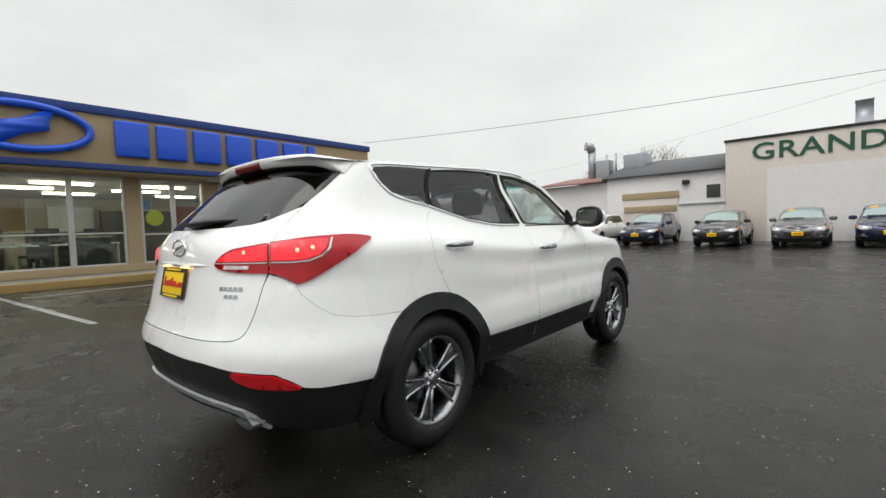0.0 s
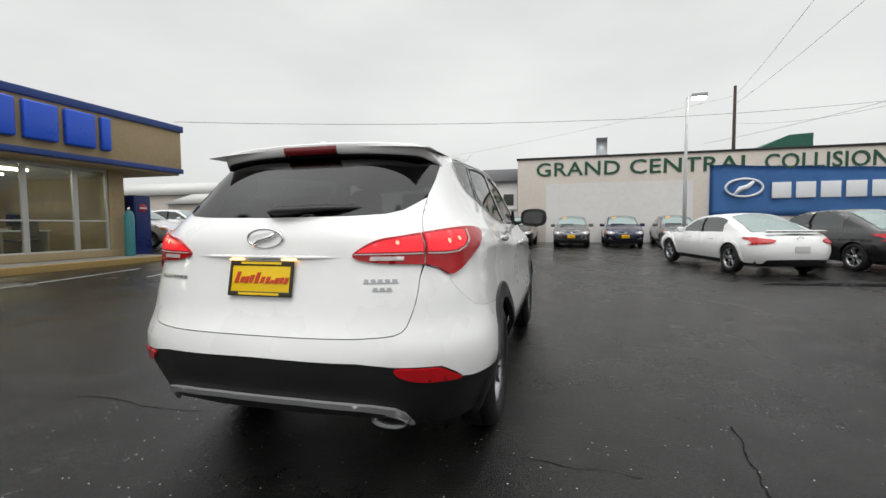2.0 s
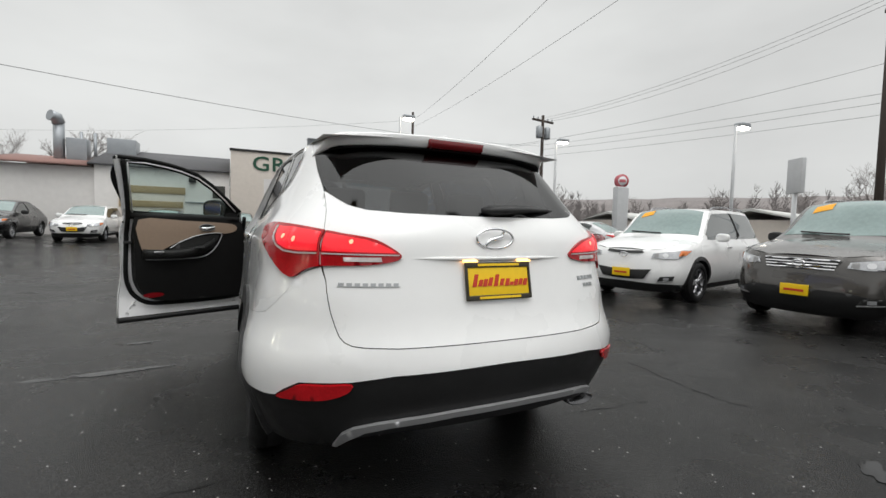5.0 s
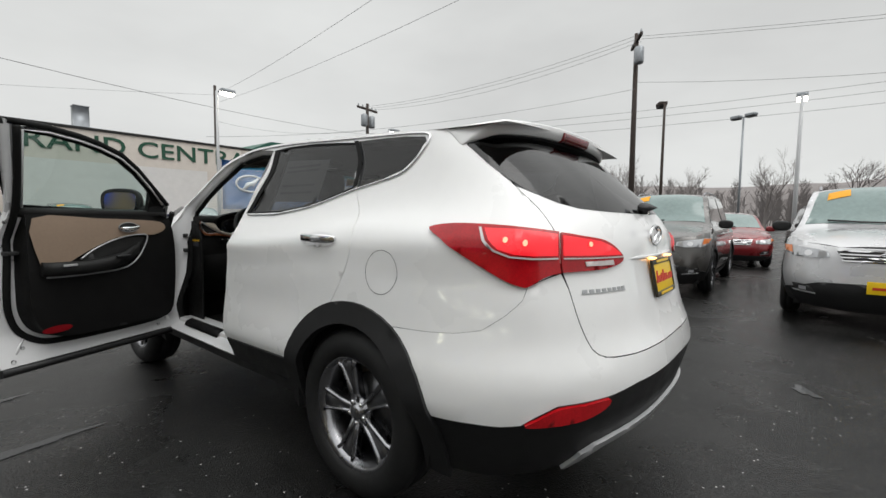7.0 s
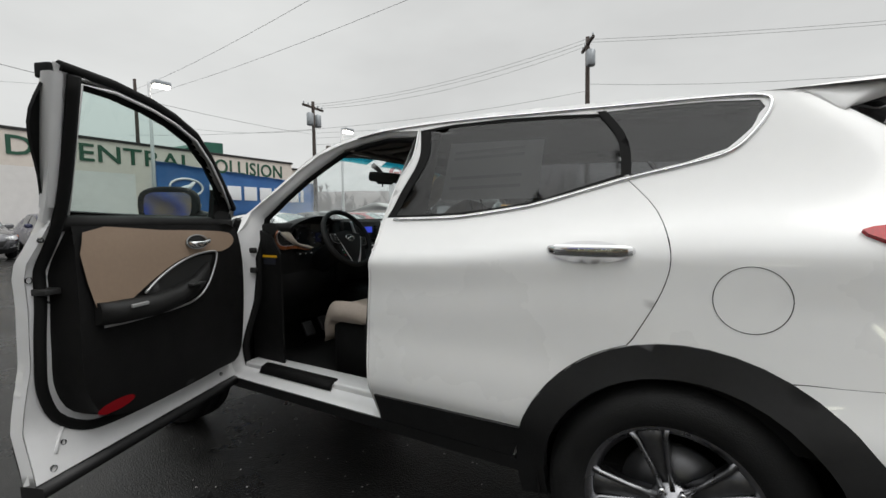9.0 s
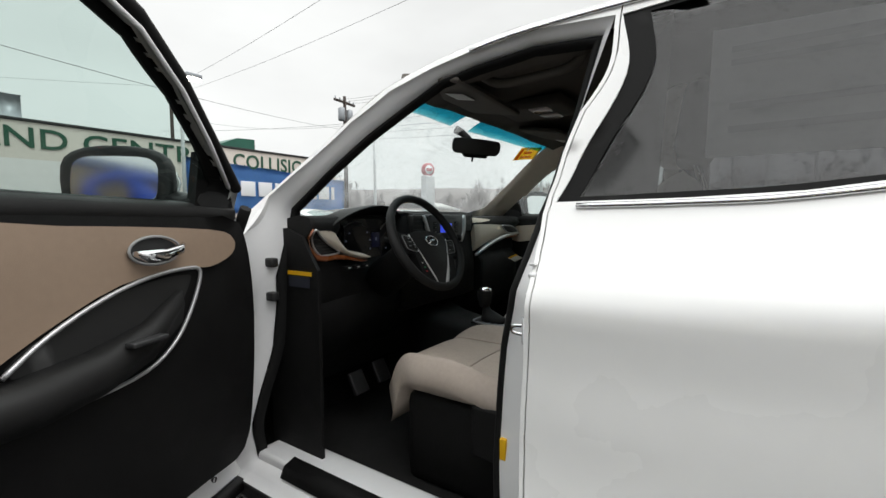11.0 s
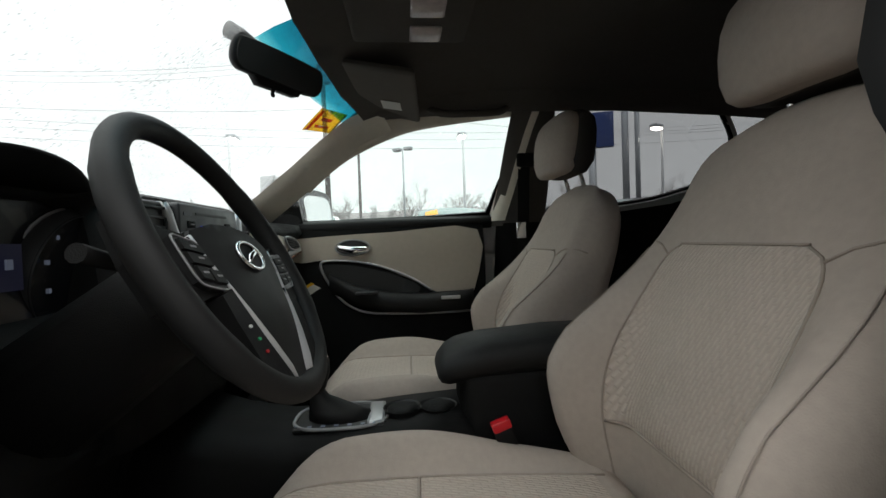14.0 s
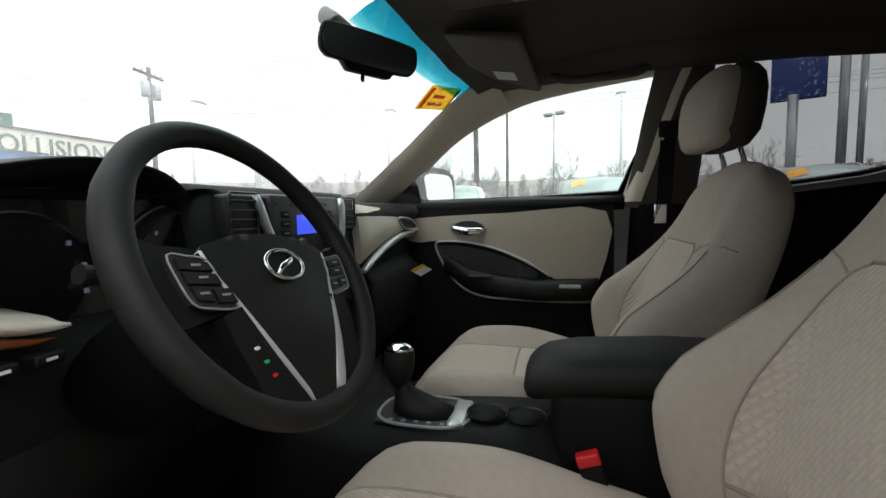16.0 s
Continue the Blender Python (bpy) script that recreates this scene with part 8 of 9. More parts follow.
M["puddle"] = mat("puddle", (0.022, 0.022, 0.0225), 0.13, spec=0.3, vary=0.3, scale=6)
for k, (x, y, rx, ry, ang) in enumerate(((-1.78, 2.66, .32, .045, 4), (-2.55, 2.62, .40, .06, 3), (1.95, -.46, .12, .05, 30), (6.5, 8.2, 1.3, .22, 5), (-5.5, 6.0, .7, .2, 30), (9.0, 16.2, 2.2, .3, 0), (-1.75, 3.55, .12, .03, 8))):
    blob("puddle", x, y, rx, ry, ang, "puddle", "shallow rain puddle on the asphalt", .004, k + 1)
M["crack"] = mat("crack", (0.004, 0.004, 0.004), 0.8, spec=0.2)


def crack(points, width, seed):
    """A ragged crack in the asphalt along a rough line."""
    rg = random.Random(seed)
    line = [(x + rg.uniform(-.014, .014), y + rg.uniform(-.014, .014)) for x, y in spline(points, 7)]
    bm, prev = bmesh.new(), None
    for i, (x, y) in enumerate(line):
        j = min(i + 1, len(line) - 1)
        dx, dy = line[j][0] - line[max(j - 1, 0)][0], line[j][1] - line[max(j - 1, 0)][1]
        n = math.hypot(dx, dy) + 1e-6
        w = width * rg.uniform(.25, 1.0)
        pair_ = [bm.verts.new((x + q * dy / n * w, y - q * dx / n * w, lot(x, y) + .003)) for q in (-1, 1)]
        if prev:
            bm.faces.new((prev[0], prev[1], pair_[1], pair_[0]))
        prev = pair_
    bmesh.ops.recalc_face_normals(bm, faces=bm.faces[:])
    return setting("asphalt_crack", bm, "crack", "thin dark crack in the wet asphalt", "crack")


for k, (line, w) in enumerate(((((2.24, 1.33), (2.19, .93), (2.16, .68), (2.15, .45), (2.21, .28)), .006), (((.94, .71), (1.25, .66), (1.63, .64)), .004), (((-2.8, .70), (-2.13, .75), (-1.78, .78), (-1.36, .72), (-.99, .76)), .005))):
    crack(line, w, 60 + k)


# trees without leaves, and woods far off
def bare_tree_mesh(seed, h):
    """A leafless tree: trunk, rising limbs, and several thousand fine twigs."""
    rg = random.Random(seed)
    vs, fs = [], []

    def bar(p, q, r0, r1):
        d = (q - p).normalized()
        u = d.orthogonal().normalized()
        w = d.cross(u)
        b = len(vs)
        for c, r in ((p, r0), (q, r1)):
            for k in range(3):
                a = 2.0944 * k
                vs.append(tuple(c + (u * math.cos(a) + w * math.sin(a)) * r))
        for k in range(3):
            fs.append((b + k, b + (k + 1) % 3, b + 3 + (k + 1) % 3, b + 3 + k))

    def limb(p, d, l, r, depth):
        bend = Vector((rg.uniform(-1, 1), rg.uniform(-1, 1), rg.uniform(.0, .7))) * .16
        m = p + d * l * .5
        d2 = (d + bend).normalized()
        q = m + d2 * l * .5
        bar(p, m, r, r * .78)
        bar(m, q, r * .78, r * .5)
        if depth >= 5:
            return
        for k in range((5, 4, 4, 4, 3)[depth]):
            t = rg.uniform(.30, 1.0)
            o = p.lerp(m, t * 2) if t < .5 else m.lerp(q, t * 2 - 1)
            nd = (d2 + Vector((rg.uniform(-1, 1), rg.uniform(-1, 1), rg.uniform(-.25, .5))) * .70).normalized()
            limb(o, nd, l * rg.uniform(.48, .70), max(r * rg.uniform(.38, .5), .006), depth + 1)
    limb(Vector((0, 0, -.3)), Vector((rg.uniform(-.05, .05), rg.uniform(-.05, .05), 1)).normalized(), h * .40, h * .015, 0)
    me = bpy.data.meshes.new("bare_tree")
    me.from_pydata(vs, [], fs)
    me.materials.append(M["bark_hazed"])
    return me


tree_meshes = [bare_tree_mesh(40 + k, 10.0) for k in range(4)]
rnd = random.Random(5)
spots = [(-20, 52, 1.1), (-17, 55, .95), (-13, 50, 1.3), (-10.5, 54, 1.25), (-27, 48, .8), (-5, 56, .9), (33, 46, .8), (37, 44, .7), (46, 38, .7), (50, 31, .8), (52, 24, .9), (47, 14, 1.0), (49, 9, .9), (44, 2, .9), (50, -4, 1.0), (46, -10, .9), (48, -17, 1.0), (42, -25, .9), (28, 62, .8), (22, 66, .8), (55, 18, 1.1), (54, -8, .9)]
for i, (x, y, k) in enumerate(spots):
    t = tagged(new("bare_tree", tree_meshes[i % 4]), "bare winter tree with fine twigs, haze put into their grey", "tree", "bare trees")
    t.matrix_world = pose(x, y, lot(x, y) - .2, 0, 0, rnd.uniform(0, 360)) @ Matrix.Scale(k, 4)


def woods(r, a0, a1, h, seed, name="far_woods"):
    """A far belt of leafless trees: trunks with rising, forking twigs in a ragged band."""
    rg = random.Random(seed)
    vs, fs = [], []

    def blade(p, q, w, side):
        b = len(vs)
        vs.extend(((p[0] - side[0] * w, p[1] - side[1] * w, p[2]), (p[0] + side[0] * w, p[1] + side[1] * w, p[2]), q))
        fs.append((b, b + 1, b + 2))
    for i in range(int(radians(a1 - a0) * r / .40)):
        a = radians(rg.uniform(a0, a1))
        rr = r + rg.uniform(-9, 9)
        x, y = rr * math.sin(a), rr * math.cos(a)
        side = (math.cos(a), -math.sin(a))
        hh = h * (.62 + .5 * noise.noise(Vector((x * .05, y * .05, seed)))) * rg.uniform(.6, 1.1)
        lean = rg.uniform(-.05, .05)
        blade((x, y, -.5), (x + lean * hh * side[0], y + lean * hh * side[1], hh), .09, side)
        for k in range(34):
            t = rg.uniform(.12, .95)
            out = rg.uniform(-1, 1) * hh * .26 * (1.15 - t)
            px, py, pz = x + lean * hh * t * side[0], y + lean * hh * t * side[1], hh * t
            qx, qy, qz = px + out * side[0], py + out * side[1], pz + abs(out) * rg.uniform(.5, 1.8) + .2
            blade((px, py, pz), (qx, qy, qz), .05, side)
            for m_ in (0, 1):
                u = rg.uniform(.35, .9)
                mx_, my_, mz_ = px + (qx - px) * u, py + (qy - py) * u, pz + (qz - pz) * u
                o2 = rg.uniform(-.6, .6)
                blade((mx_, my_, mz_), (mx_ + o2 * side[0], my_ + o2 * side[1], mz_ + rg.uniform(.3, 1.0)), .035, side)
    me = bpy.data.meshes.new(name)
    me.from_pydata(vs, [], fs)
    me.materials.append(M["far_wood"])
    return tagged(new(name, me), "hazy grey-brown leafless woods far beyond the lot", "woods", kind="stuff")


woods(85, 40, 125, 10.5, 1)
woods(120, -40, 45, 10.0, 2)
woods(75, -75, -38, 4.5, 3)
far = bmesh.new()
prev = None
for k in range(97):
    a = radians(-100 + 250 * k / 96)
    h = 15 + 5 * noise.noise(Vector((k * .13, 0, 3))) + 1.2 * noise.noise(Vector((k * .9, 2, 3)))
    ring = [far.verts.new((r * math.sin(a), r * math.cos(a), z)) for r, z in ((170, -1), (185, h * .7), (210, h), (260, h * .4))]
    if prev:
        for i in range(3):
            far.faces.new((prev[i], ring[i], ring[i + 1], prev[i + 1])).smooth = True
    prev = ring
setting("far_hills", far, "far_wood", "low hazy wooded rise on the horizon", "hills")
# sheds and roofs beyond the west row
for i, (x, y, w, d, h, mm, lab) in enumerate(((-22, 27, 9, 5, 3.0, "roof_pale", "pale low shed roof beyond the parked cars"), (-31, 31, 14, 6, 4.3, "roof_pale", "low pale building beyond the lot"), (-13, 36, 8, 5, 3.4, "roof_pale", "low pale building beyond the lot"), (34, 16, 12, 5, 2.6, "roof_pale", "long pale low building across the road"), (31, 26, 9, 4, 2.4, "roof_pale", "long pale low building across the road"))):
    sh = thing("shed", lab, "building", pose(x, y, lot(x, y), 0, 0, 4 * i))
    part("wall", bm_box((-w / 2, -d / 2, -.3), (w / 2, d / 2, h * .72)), "cream_wall", sh)
    part("roof", bm_loft([[(xx, -d / 2 - .3, h * .70), (xx, 0, h), (xx, d / 2 + .3, h * .70), (xx, 0, h - .18)] for xx in (-w / 2 - .3, w / 2 + .3)]), mm, sh)


# ---- parked cars ----
def car_shape(L, W, H, belt, end_tab, edge_tab, mid_tab, far_tab):
    """Surface functions of a car whose near end is at y = 0 and whose far end is at y = L."""
    hz = pchip((.15, .30, .45, .58, .75, belt - .12, belt - .03, belt + .02, H - .06, H + .05), (.84 * W, .93 * W, .985 * W, W, .985 * W, .965 * W, .93 * W, .885 * W, .69 * W, .60 * W))
    ez, ed, mid, fz = pchip(*zip(*end_tab)), pchip(*zip(*edge_tab)), pchip(*zip(*mid_tab)), pchip(*zip(*far_tab))
    D, N = .62, 2.7

    def hf(y, z):
        w = hz(z) * (1 - .05 * max(0, 1 - y / 1.2) ** 2)
        q = (fz(z) - y) / .55
        return w * (1 - (1 - max(q, 0)) ** N) ** (1 / N) if q < 1 else w

    def sk(s, z):
        e = ez(z)
        if s >= S1:
            y = e + D + s - S1
            return np.array((hf(y, z), y, z))
        a = max(s, 0) / S1 * math.pi / 2
        y = e + D * (1 - max(math.cos(a), 0) ** (2 / N))
        return np.array((hf(y, z) * math.sin(a) ** (2 / N), y, z))

    def sy(y, z):
        q = (y - ez(z)) / D
        if q >= 1:
            return S1 + y - ez(z) - D
        return math.acos(max(0, 1 - max(q, 0)) ** (N / 2)) / (math.pi / 2) * S1

    def sx(x, z):
        a, b = 0.0, S1
        for _ in range(30):
            m = (a + b) / 2
            a, b = (m, b) if sk(m, z)[0] < x else (a, m)
        return (a + b) / 2

    def pw(y):
        # plan half-width of the top sheet, rounded off with the near end
        e = ed(y)
        q = (y - ez(e)) / D
        return max(.02, hf(y, e) * ((1 - (1 - max(q, 0.0)) ** N) ** (1 / N) if q < 1 else 1))

    def tp(x, y):
        e = ed(y)
        xe = pw(y)
        return np.array((x, y, e + (mid(y) - e) * (1 - min(abs(x) / xe, 1) ** 2.2)))
    return hf, sk, sy, sx, tp, ed, ez, fz, pw


def parked_car(label, paint, m, kind="sedan", nose=True, L=4.5, W=.88, H=1.46, wr=.32, plate=True, sticker=False, grille="bars", group="parked cars"):
    """A parked car with its nose (or its tail) at the local origin, looking towards -y."""
    tall = kind in ("suv", "crossover")
    belt = H * (.635 if not tall else .62)
    hood = H * (.60 if not tall else .595)
    if nose:
        end = [(.15, .14), (.28, .05), (.45, .0), (.62, .02), (hood - .16, .07), (hood - .07, .14), (hood, .30), (hood + .15, .8)]
        y_c, y_h = (1.22, 2.05) if not tall else (1.12, 1.80)
        tail_y = L - (.55 if kind in ("hatch", "suv", "crossover") else 1.15)
        far = [(.15, L - .12), (.5, L), (belt, L - .08), (H, tail_y + .05)]
        edge = [(.10, hood - .12), (.4, hood - .05), (y_c - .1, belt + .0), (y_c + .15, belt + .12), (y_h, H - .085), ((y_h + tail_y) / 2, H - .045), (tail_y, H - .09), (L - .14, belt)] + ([] if kind != "sedan" else [])
        mid = [(.10, hood - .10), (.4, hood - .005), (y_c - .25, belt + .045), (y_c - .05, belt + .09), (y_h - .1, H - .045), ((y_h + tail_y) / 2, H), (tail_y, H - .03), (L - .14, belt + .02)]
        win = (y_c + .22, y_h + .05, tail_y - .12)
        axles = (.88, L - .95)
    else:
        boxy = kind in ("hatch", "suv", "crossover")
        end = [(.15, .16), (.3, .05), (.5, .0), (.72, .03), (belt - .08, .07), (belt, .12), (belt + .2, .34 if boxy else .7), (H, .62 if boxy else 1.5)]
        y_c, y_h = (L - 1.25, L - 2.1)
        t0 = .75 if boxy else 1.25
        far = [(.15, L - .14), (.45, L), (hood - .1, L - .12), (hood + .1, L - .5)]
        edge = [(.15, belt - .0 if not boxy else belt + .12), (.5, belt + (.02 if not boxy else .28)), (t0 - .1, H - (.22 if not boxy else .11)), (t0 + .35, H - .07), ((y_h + t0) / 2, H - .045), (y_h, H - .085), (y_c - .15, belt + .12), (y_c + .1, belt), (L - .35, hood - .05), (L - .1, hood - .14)]
        mid = [(.15, belt + .03 if not boxy else belt + .16), (.5, belt + (.05 if not boxy else .36)), (t0 - .1, H - (.14 if not boxy else .05)), (t0 + .35, H - .012), ((y_h + t0) / 2, H), (y_h + .1, H - .045), (y_c + .05, belt + .09), (y_c + .25, belt + .045), (L - .35, hood), (L - .1, hood - .12)]
        win = (y_h + .85, y_h - .05, t0 + (.05 if boxy else .15))
        axles = (.98, L - .88)
    hf, sk, sy, sx, tp, ed, ez, fz, pw = car_shape(L, W, H, belt, end, edge, mid, far)
    c = thing({"suv": "suv", "crossover": "suv", "sedan": "sedan", "hatch": "hatchback", "coupe": "coupe"}[kind] + "_parked", label, "car", m, group)

    def yy(pts):
        return [(sy(y, z), z) for y, z in pts]

    def arc(yc, r, a0=0, a1=180, n=10):
        return [(yc + r * math.cos(radians(a0 + (a1 - a0) * k / n)), wr + r * math.sin(radians(a0 + (a1 - a0) * k / n))) for k in range(n + 1)]
    r = wr * 1.2
    y_end = L - .02
    z_b = .27
    ups = [(y, ed(y)) for y in np.linspace(edge[0][0] + .02, edge[-1][0] - .02, 26)]
    a, b = axles
    low = [(fz(z) - .02, z) for z in (belt - .1, .7, .45, z_b)]
    side = [(0, z_b), (0, ups[0][1])] + yy(ups) + yy(low) + yy([(b + r, z_b)] + arc(b, r, -8, 188)[0:] + [(b - r, z_b), (a + r, z_b)] + arc(a, r, -8, 188)) + [(sy(a - r - .02, z_b), z_b)]
    body = bm_panel(sk, side, (), .075, .0)
    bm_add(body, bm_panel(sk, side, (), .075, .0, 0, True))
    rim = [(pw(y), y) for y, _ in ups]
    bm_add(body, bm_panel(tp, [(0, ups[0][0])] + rim + [(-x, y) for x, y in rim[::-1]], (), .09))
    bmesh.ops.remove_doubles(body, verts=body.verts[:], dist=.002)
    part("body", body, paint, c)
    part("chassis", bm_box((-W + .16, .3, .2), (W - .16, L - .3, .62)), "well", c)

    def patch(name, poly, material, off=.005, lab="", step=.05, lip=.0, parent=c):
        for mm in (False, True):
            part(name, bm_panel(sk, poly, (), step, lip, off, mm), material, parent, lab)
    g0, gm, g1 = win
    lo, hi = min(g0, g1), max(g0, g1)
    # side glass in two panes with a dark pillar between
    ys = np.linspace(lo, hi, 9)
    bp = (lo + hi) / 2 + (.12 if nose else -.12)
    for q0, q1 in ((lo, bp - .03), (bp + .03, hi)):
        yr = np.linspace(q0, q1, 7)
        pts = [(y, belt + .025 + .03 * ((y - lo) / (hi - lo) if nose else (hi - y) / (hi - lo))) for y in yr] + [(y, max(ed(y) - .055, belt + .06)) for y in yr[::-1]]
        patch("side_window", yy(pts), "glass_far", .004, "dark side window")
    patch("window_pillar", yy([(bp - .045, belt + .03), (bp + .045, belt + .03), (bp + .045, ed(bp) - .05), (bp - .045, ed(bp) - .05)]), "seal", .006)
    patch("sill", yy([(a + r + .02, .20), (b - r - .02, .20), (b - r - .02, .30), (a + r + .02, .30)]), "cladding", .004)
    for yc in (a, b):
        patch("arch_lip", yy(arc(yc, r * 1.06, -5, 185, 14) + arc(yc, r * .90, 185, -5, 14)), "cladding" if tall else paint, .008, "", .06, .03)
        for sg in (1, -1):
            part("wheel_well", bm_move(bm_box((-.12, -r * .95, -.1), (.12, r * .95, r * .9)), Matrix.Translation((sg * (W - .26), yc, wr))), "well", c)
            wheel_on(c, sg * (W - .115), yc, wr, sg > 0, radius=wr, rim_r=wr * .66, width=.20)
    # windscreen and rear window on the top sheet
    ws0, ws1 = (y_c - .02, y_h - .10) if nose else (y_h + .10, y_c + .02)
    xe0, xe1 = hf(ws0, ed(ws0)) * .88, hf(ws1, ed(ws1)) * .88
    part("windscreen", bm_panel(tp, [(-xe0, ws0 + (.1 if nose else 0)), (0, ws0), (xe0, ws0 + (.1 if nose else 0)), (xe1, ws1 - (0 if nose else .1)), (0, ws1), (-xe1, ws1 - (0 if nose else .1))], (), .08, .004, .006), "glass_green", c, "windscreen with the reflected sky in its colour")
    if sticker:
        part("price_sticker", bm_panel(tp, [(-xe1 * .85, ws1 - .20), (-xe1 * .45, ws1 - .19), (-xe1 * .45, ws1 - .07), (-xe1 * .83, ws1 - .09)], (), .05, 0, .012), "sticker_orange", c, "orange sticker with the year 12")
    if nose:
        zt = hood - .13
        lamp = [(sx(W * .50, zt - .10), zt - .105), (sx(W * .66, zt - .12), zt - .122), (sx(W * .84, zt - .11), zt - .115), (sy(.40, zt - .06), zt - .075), (sy(.58, zt + .02), zt + .022), (sy(.40, zt + .02), zt + .024), (sx(W * .84, zt), zt + .006), (sx(W * .66, zt - .02), zt - .018), (sx(W * .52, zt - .04), zt - .040)]
        patch("headlamp", lamp, "headlamp", .020, "clear headlamp", .04, .016)
        patch("headlamp_bowl", [(sx(W * .70, zt - .07) + .055 * math.cos(t), zt - .07 + .034 * math.sin(t)) for t in [2 * math.pi * k / 14 for k in range(14)]], "chrome", .026, "", .03, .006)
        patch("headlamp_shade", [(sx(W * .53, zt - .09), zt - .095), (sx(W * .61, zt - .1), zt - .108), (sx(W * .60, zt - .03), zt - .035), (sx(W * .54, zt - .05), zt - .047)], "plastic_dull", .025, "", .03)
        patch("indicator", yy([(.30, zt - .075), (.42, zt - .055), (.54, zt + .012), (.36, zt + .010)]), "amber", .026, "amber side lens", .04)
        if grille == "bars":
            patch("grille", [(0, zt - .15), (sx(W * .36, zt), zt - .14), (sx(W * .44, zt), zt - .03), (0, zt - .008)], "ink_black", .016, "", .04, .01)
            for k in range(4):
                z = zt - .138 + .036 * k
                patch("grille_bar", [(0, z - .007), (sx(W * (.39 + .012 * k), z), z - .006), (sx(W * (.39 + .012 * k), z), z + .008), (0, z + .009)], "chrome", .028, "", .05, .010)
        else:
            patch("grille", [(0, zt - .06), (sx(W * .36, zt), zt - .04), (sx(W * .33, zt), zt - .0), (0, zt - .015)], "ink_black", .018, "", .04)
            patch("lower_grille", [(0, .38), (sx(W * .40, .4), .40), (sx(W * .52, .52), .56), (0, .53)], "ink_black", .018, "dark hexagonal lower grille", .04)
        patch("lower_intake", [(0, .19), (sx(W * .62, .2), .20), (sx(W * .9, .3), .26), (sy(.40, .4), .40 if kind == "suv" else .32), (sx(W * .80, .40), .43 if kind == "suv" else .33), (sx(W * .58, .46), .50 if kind == "suv" else .33), (0, .52 if kind == "suv" else .34)], "cladding", .016, "", .05, .012)
        patch("fog_recess", [(sx(W * .62, .42), .38), (sx(W * .82, .42), .40), (sx(W * .84, .47), .47), (sx(W * .66, .47), .45)], "ink_black", .022, "dark fog lamp recess", .04)
        patch("fog_trim", [(sx(W * .62, .42), .365), (sx(W * .82, .42), .385), (sx(W * .84, .42), .40), (sx(W * .62, .42), .38)], "silver_plastic", .028, "", .04, .006)
        patch("fog_lamp", [(sx(W * .70, .42), .40), (sx(W * .77, .42), .405), (sx(W * .77, .45), .445), (sx(W * .70, .45), .44)], "headlamp", .028)
        part("badge", bm_tube([(.07 * math.cos(t), ez(zt - .07) - .040, zt - .072 + .035 * math.sin(t)) for t in [2 * math.pi * k / 20 for k in range(20)]], .008, 6, True), "chrome", c, "oval chrome badge")
        if plate:
            part("plate", bm_box((-.155, ez(.46) - .050, .42), (.155, ez(.46) - .030, .56), .004), "plate_yellow", c, "yellow dealer plate")
            part("plate_bar", bm_box((-.11, ez(.46) - .055, .47), (.11, ez(.46) - .049, .50)), "ink_red", c)
        wip = [(-.55, y_c + .02), (.0, y_c - .01)]
        part("wiper", bm_tube([Vector(tp(x, y)) + Vector((0, -.02, .02)) for x, y in ((-.5, y_c + .08), (-.2, y_c + .02), (.1, y_c + .0))], .012, 6), "ink_black", c)
    else:
        zt = belt - .10
        patch("tail_lamp", spline([(sx(W * .52, zt), zt - .03), (sx(W * .70, zt), zt - .08), (sx(W * .90, zt), zt - .10), (sy(.34, zt), zt - .05), (sy(.62, zt + .04), zt + .04), (sy(.30, zt + .05), zt + .055), (sx(W * .78, zt + .03), zt + .045), (sx(W * .58, zt + .02), zt + .02)], 3, True), "lens_red", .020, "red tail lamp", .04, .014)
        patch("lower_trim", [(0, .22), (sx(W * .72, .2), .23), (sx(W * .66, .33), .36), (0, .38)], "cladding", .006, "dark lower bumper")
        part("plate", bm_box((-.155, ez(.6) - .02, .52), (.155, ez(.6) - .005, .66), .004), "plate_pale", c, "pale number plate, left blank")
        part("badge", bm_tube([(.07 * math.cos(t), ez(belt - .05) - .012, belt - .06 + .035 * math.sin(t)) for t in [2 * math.pi * k / 20 for k in range(20)]], .007, 6, True), "chrome", c)
        r0, r1 = (.30, t0 + .15) if boxy else (.62, t0 + .22)
        x0_, x1_ = hf(r0, ed(r0)) * .82, hf(r1, ed(r1)) * .86
        part("rear_window", bm_panel(tp, [(-x0_, r0), (0, r0 - .04), (x0_, r0), (x1_, r1), (0, r1 + .03), (-x1_, r1)], (), .08, 0, .006), "glass_green" if not boxy else "glass_far", c, "rear window")
        if kind == "coupe":
            part("rear_wing", bm_loft([[(x, .20, belt + .06), (x, .14, belt + .10), (x, .22, belt + .115), (x, .30, belt + .07)] for x in np.linspace(-.62, .62, 7)]), paint, c)
    for sg in (1, -1):
        ym = y_c + .42 if nose else y_c - .42
        shell = bmesh.new()
        bmesh.ops.create_uvsphere(shell, u_segments=12, v_segments=8, radius=1)
        for v in shell.verts:
            v.co = Vector((math.copysign(abs(v.co.x) ** .7, v.co.x) * .115 + sg * (W + .06), max(-.6, v.co.y) * .07 + ym, math.copysign(abs(v.co.z) ** .7, v.co.z) * .075 + belt + .07))
        for f in shell.faces:
            f.smooth = True
        part("door_mirror", shell, paint if kind != "suv" else "cladding", c)
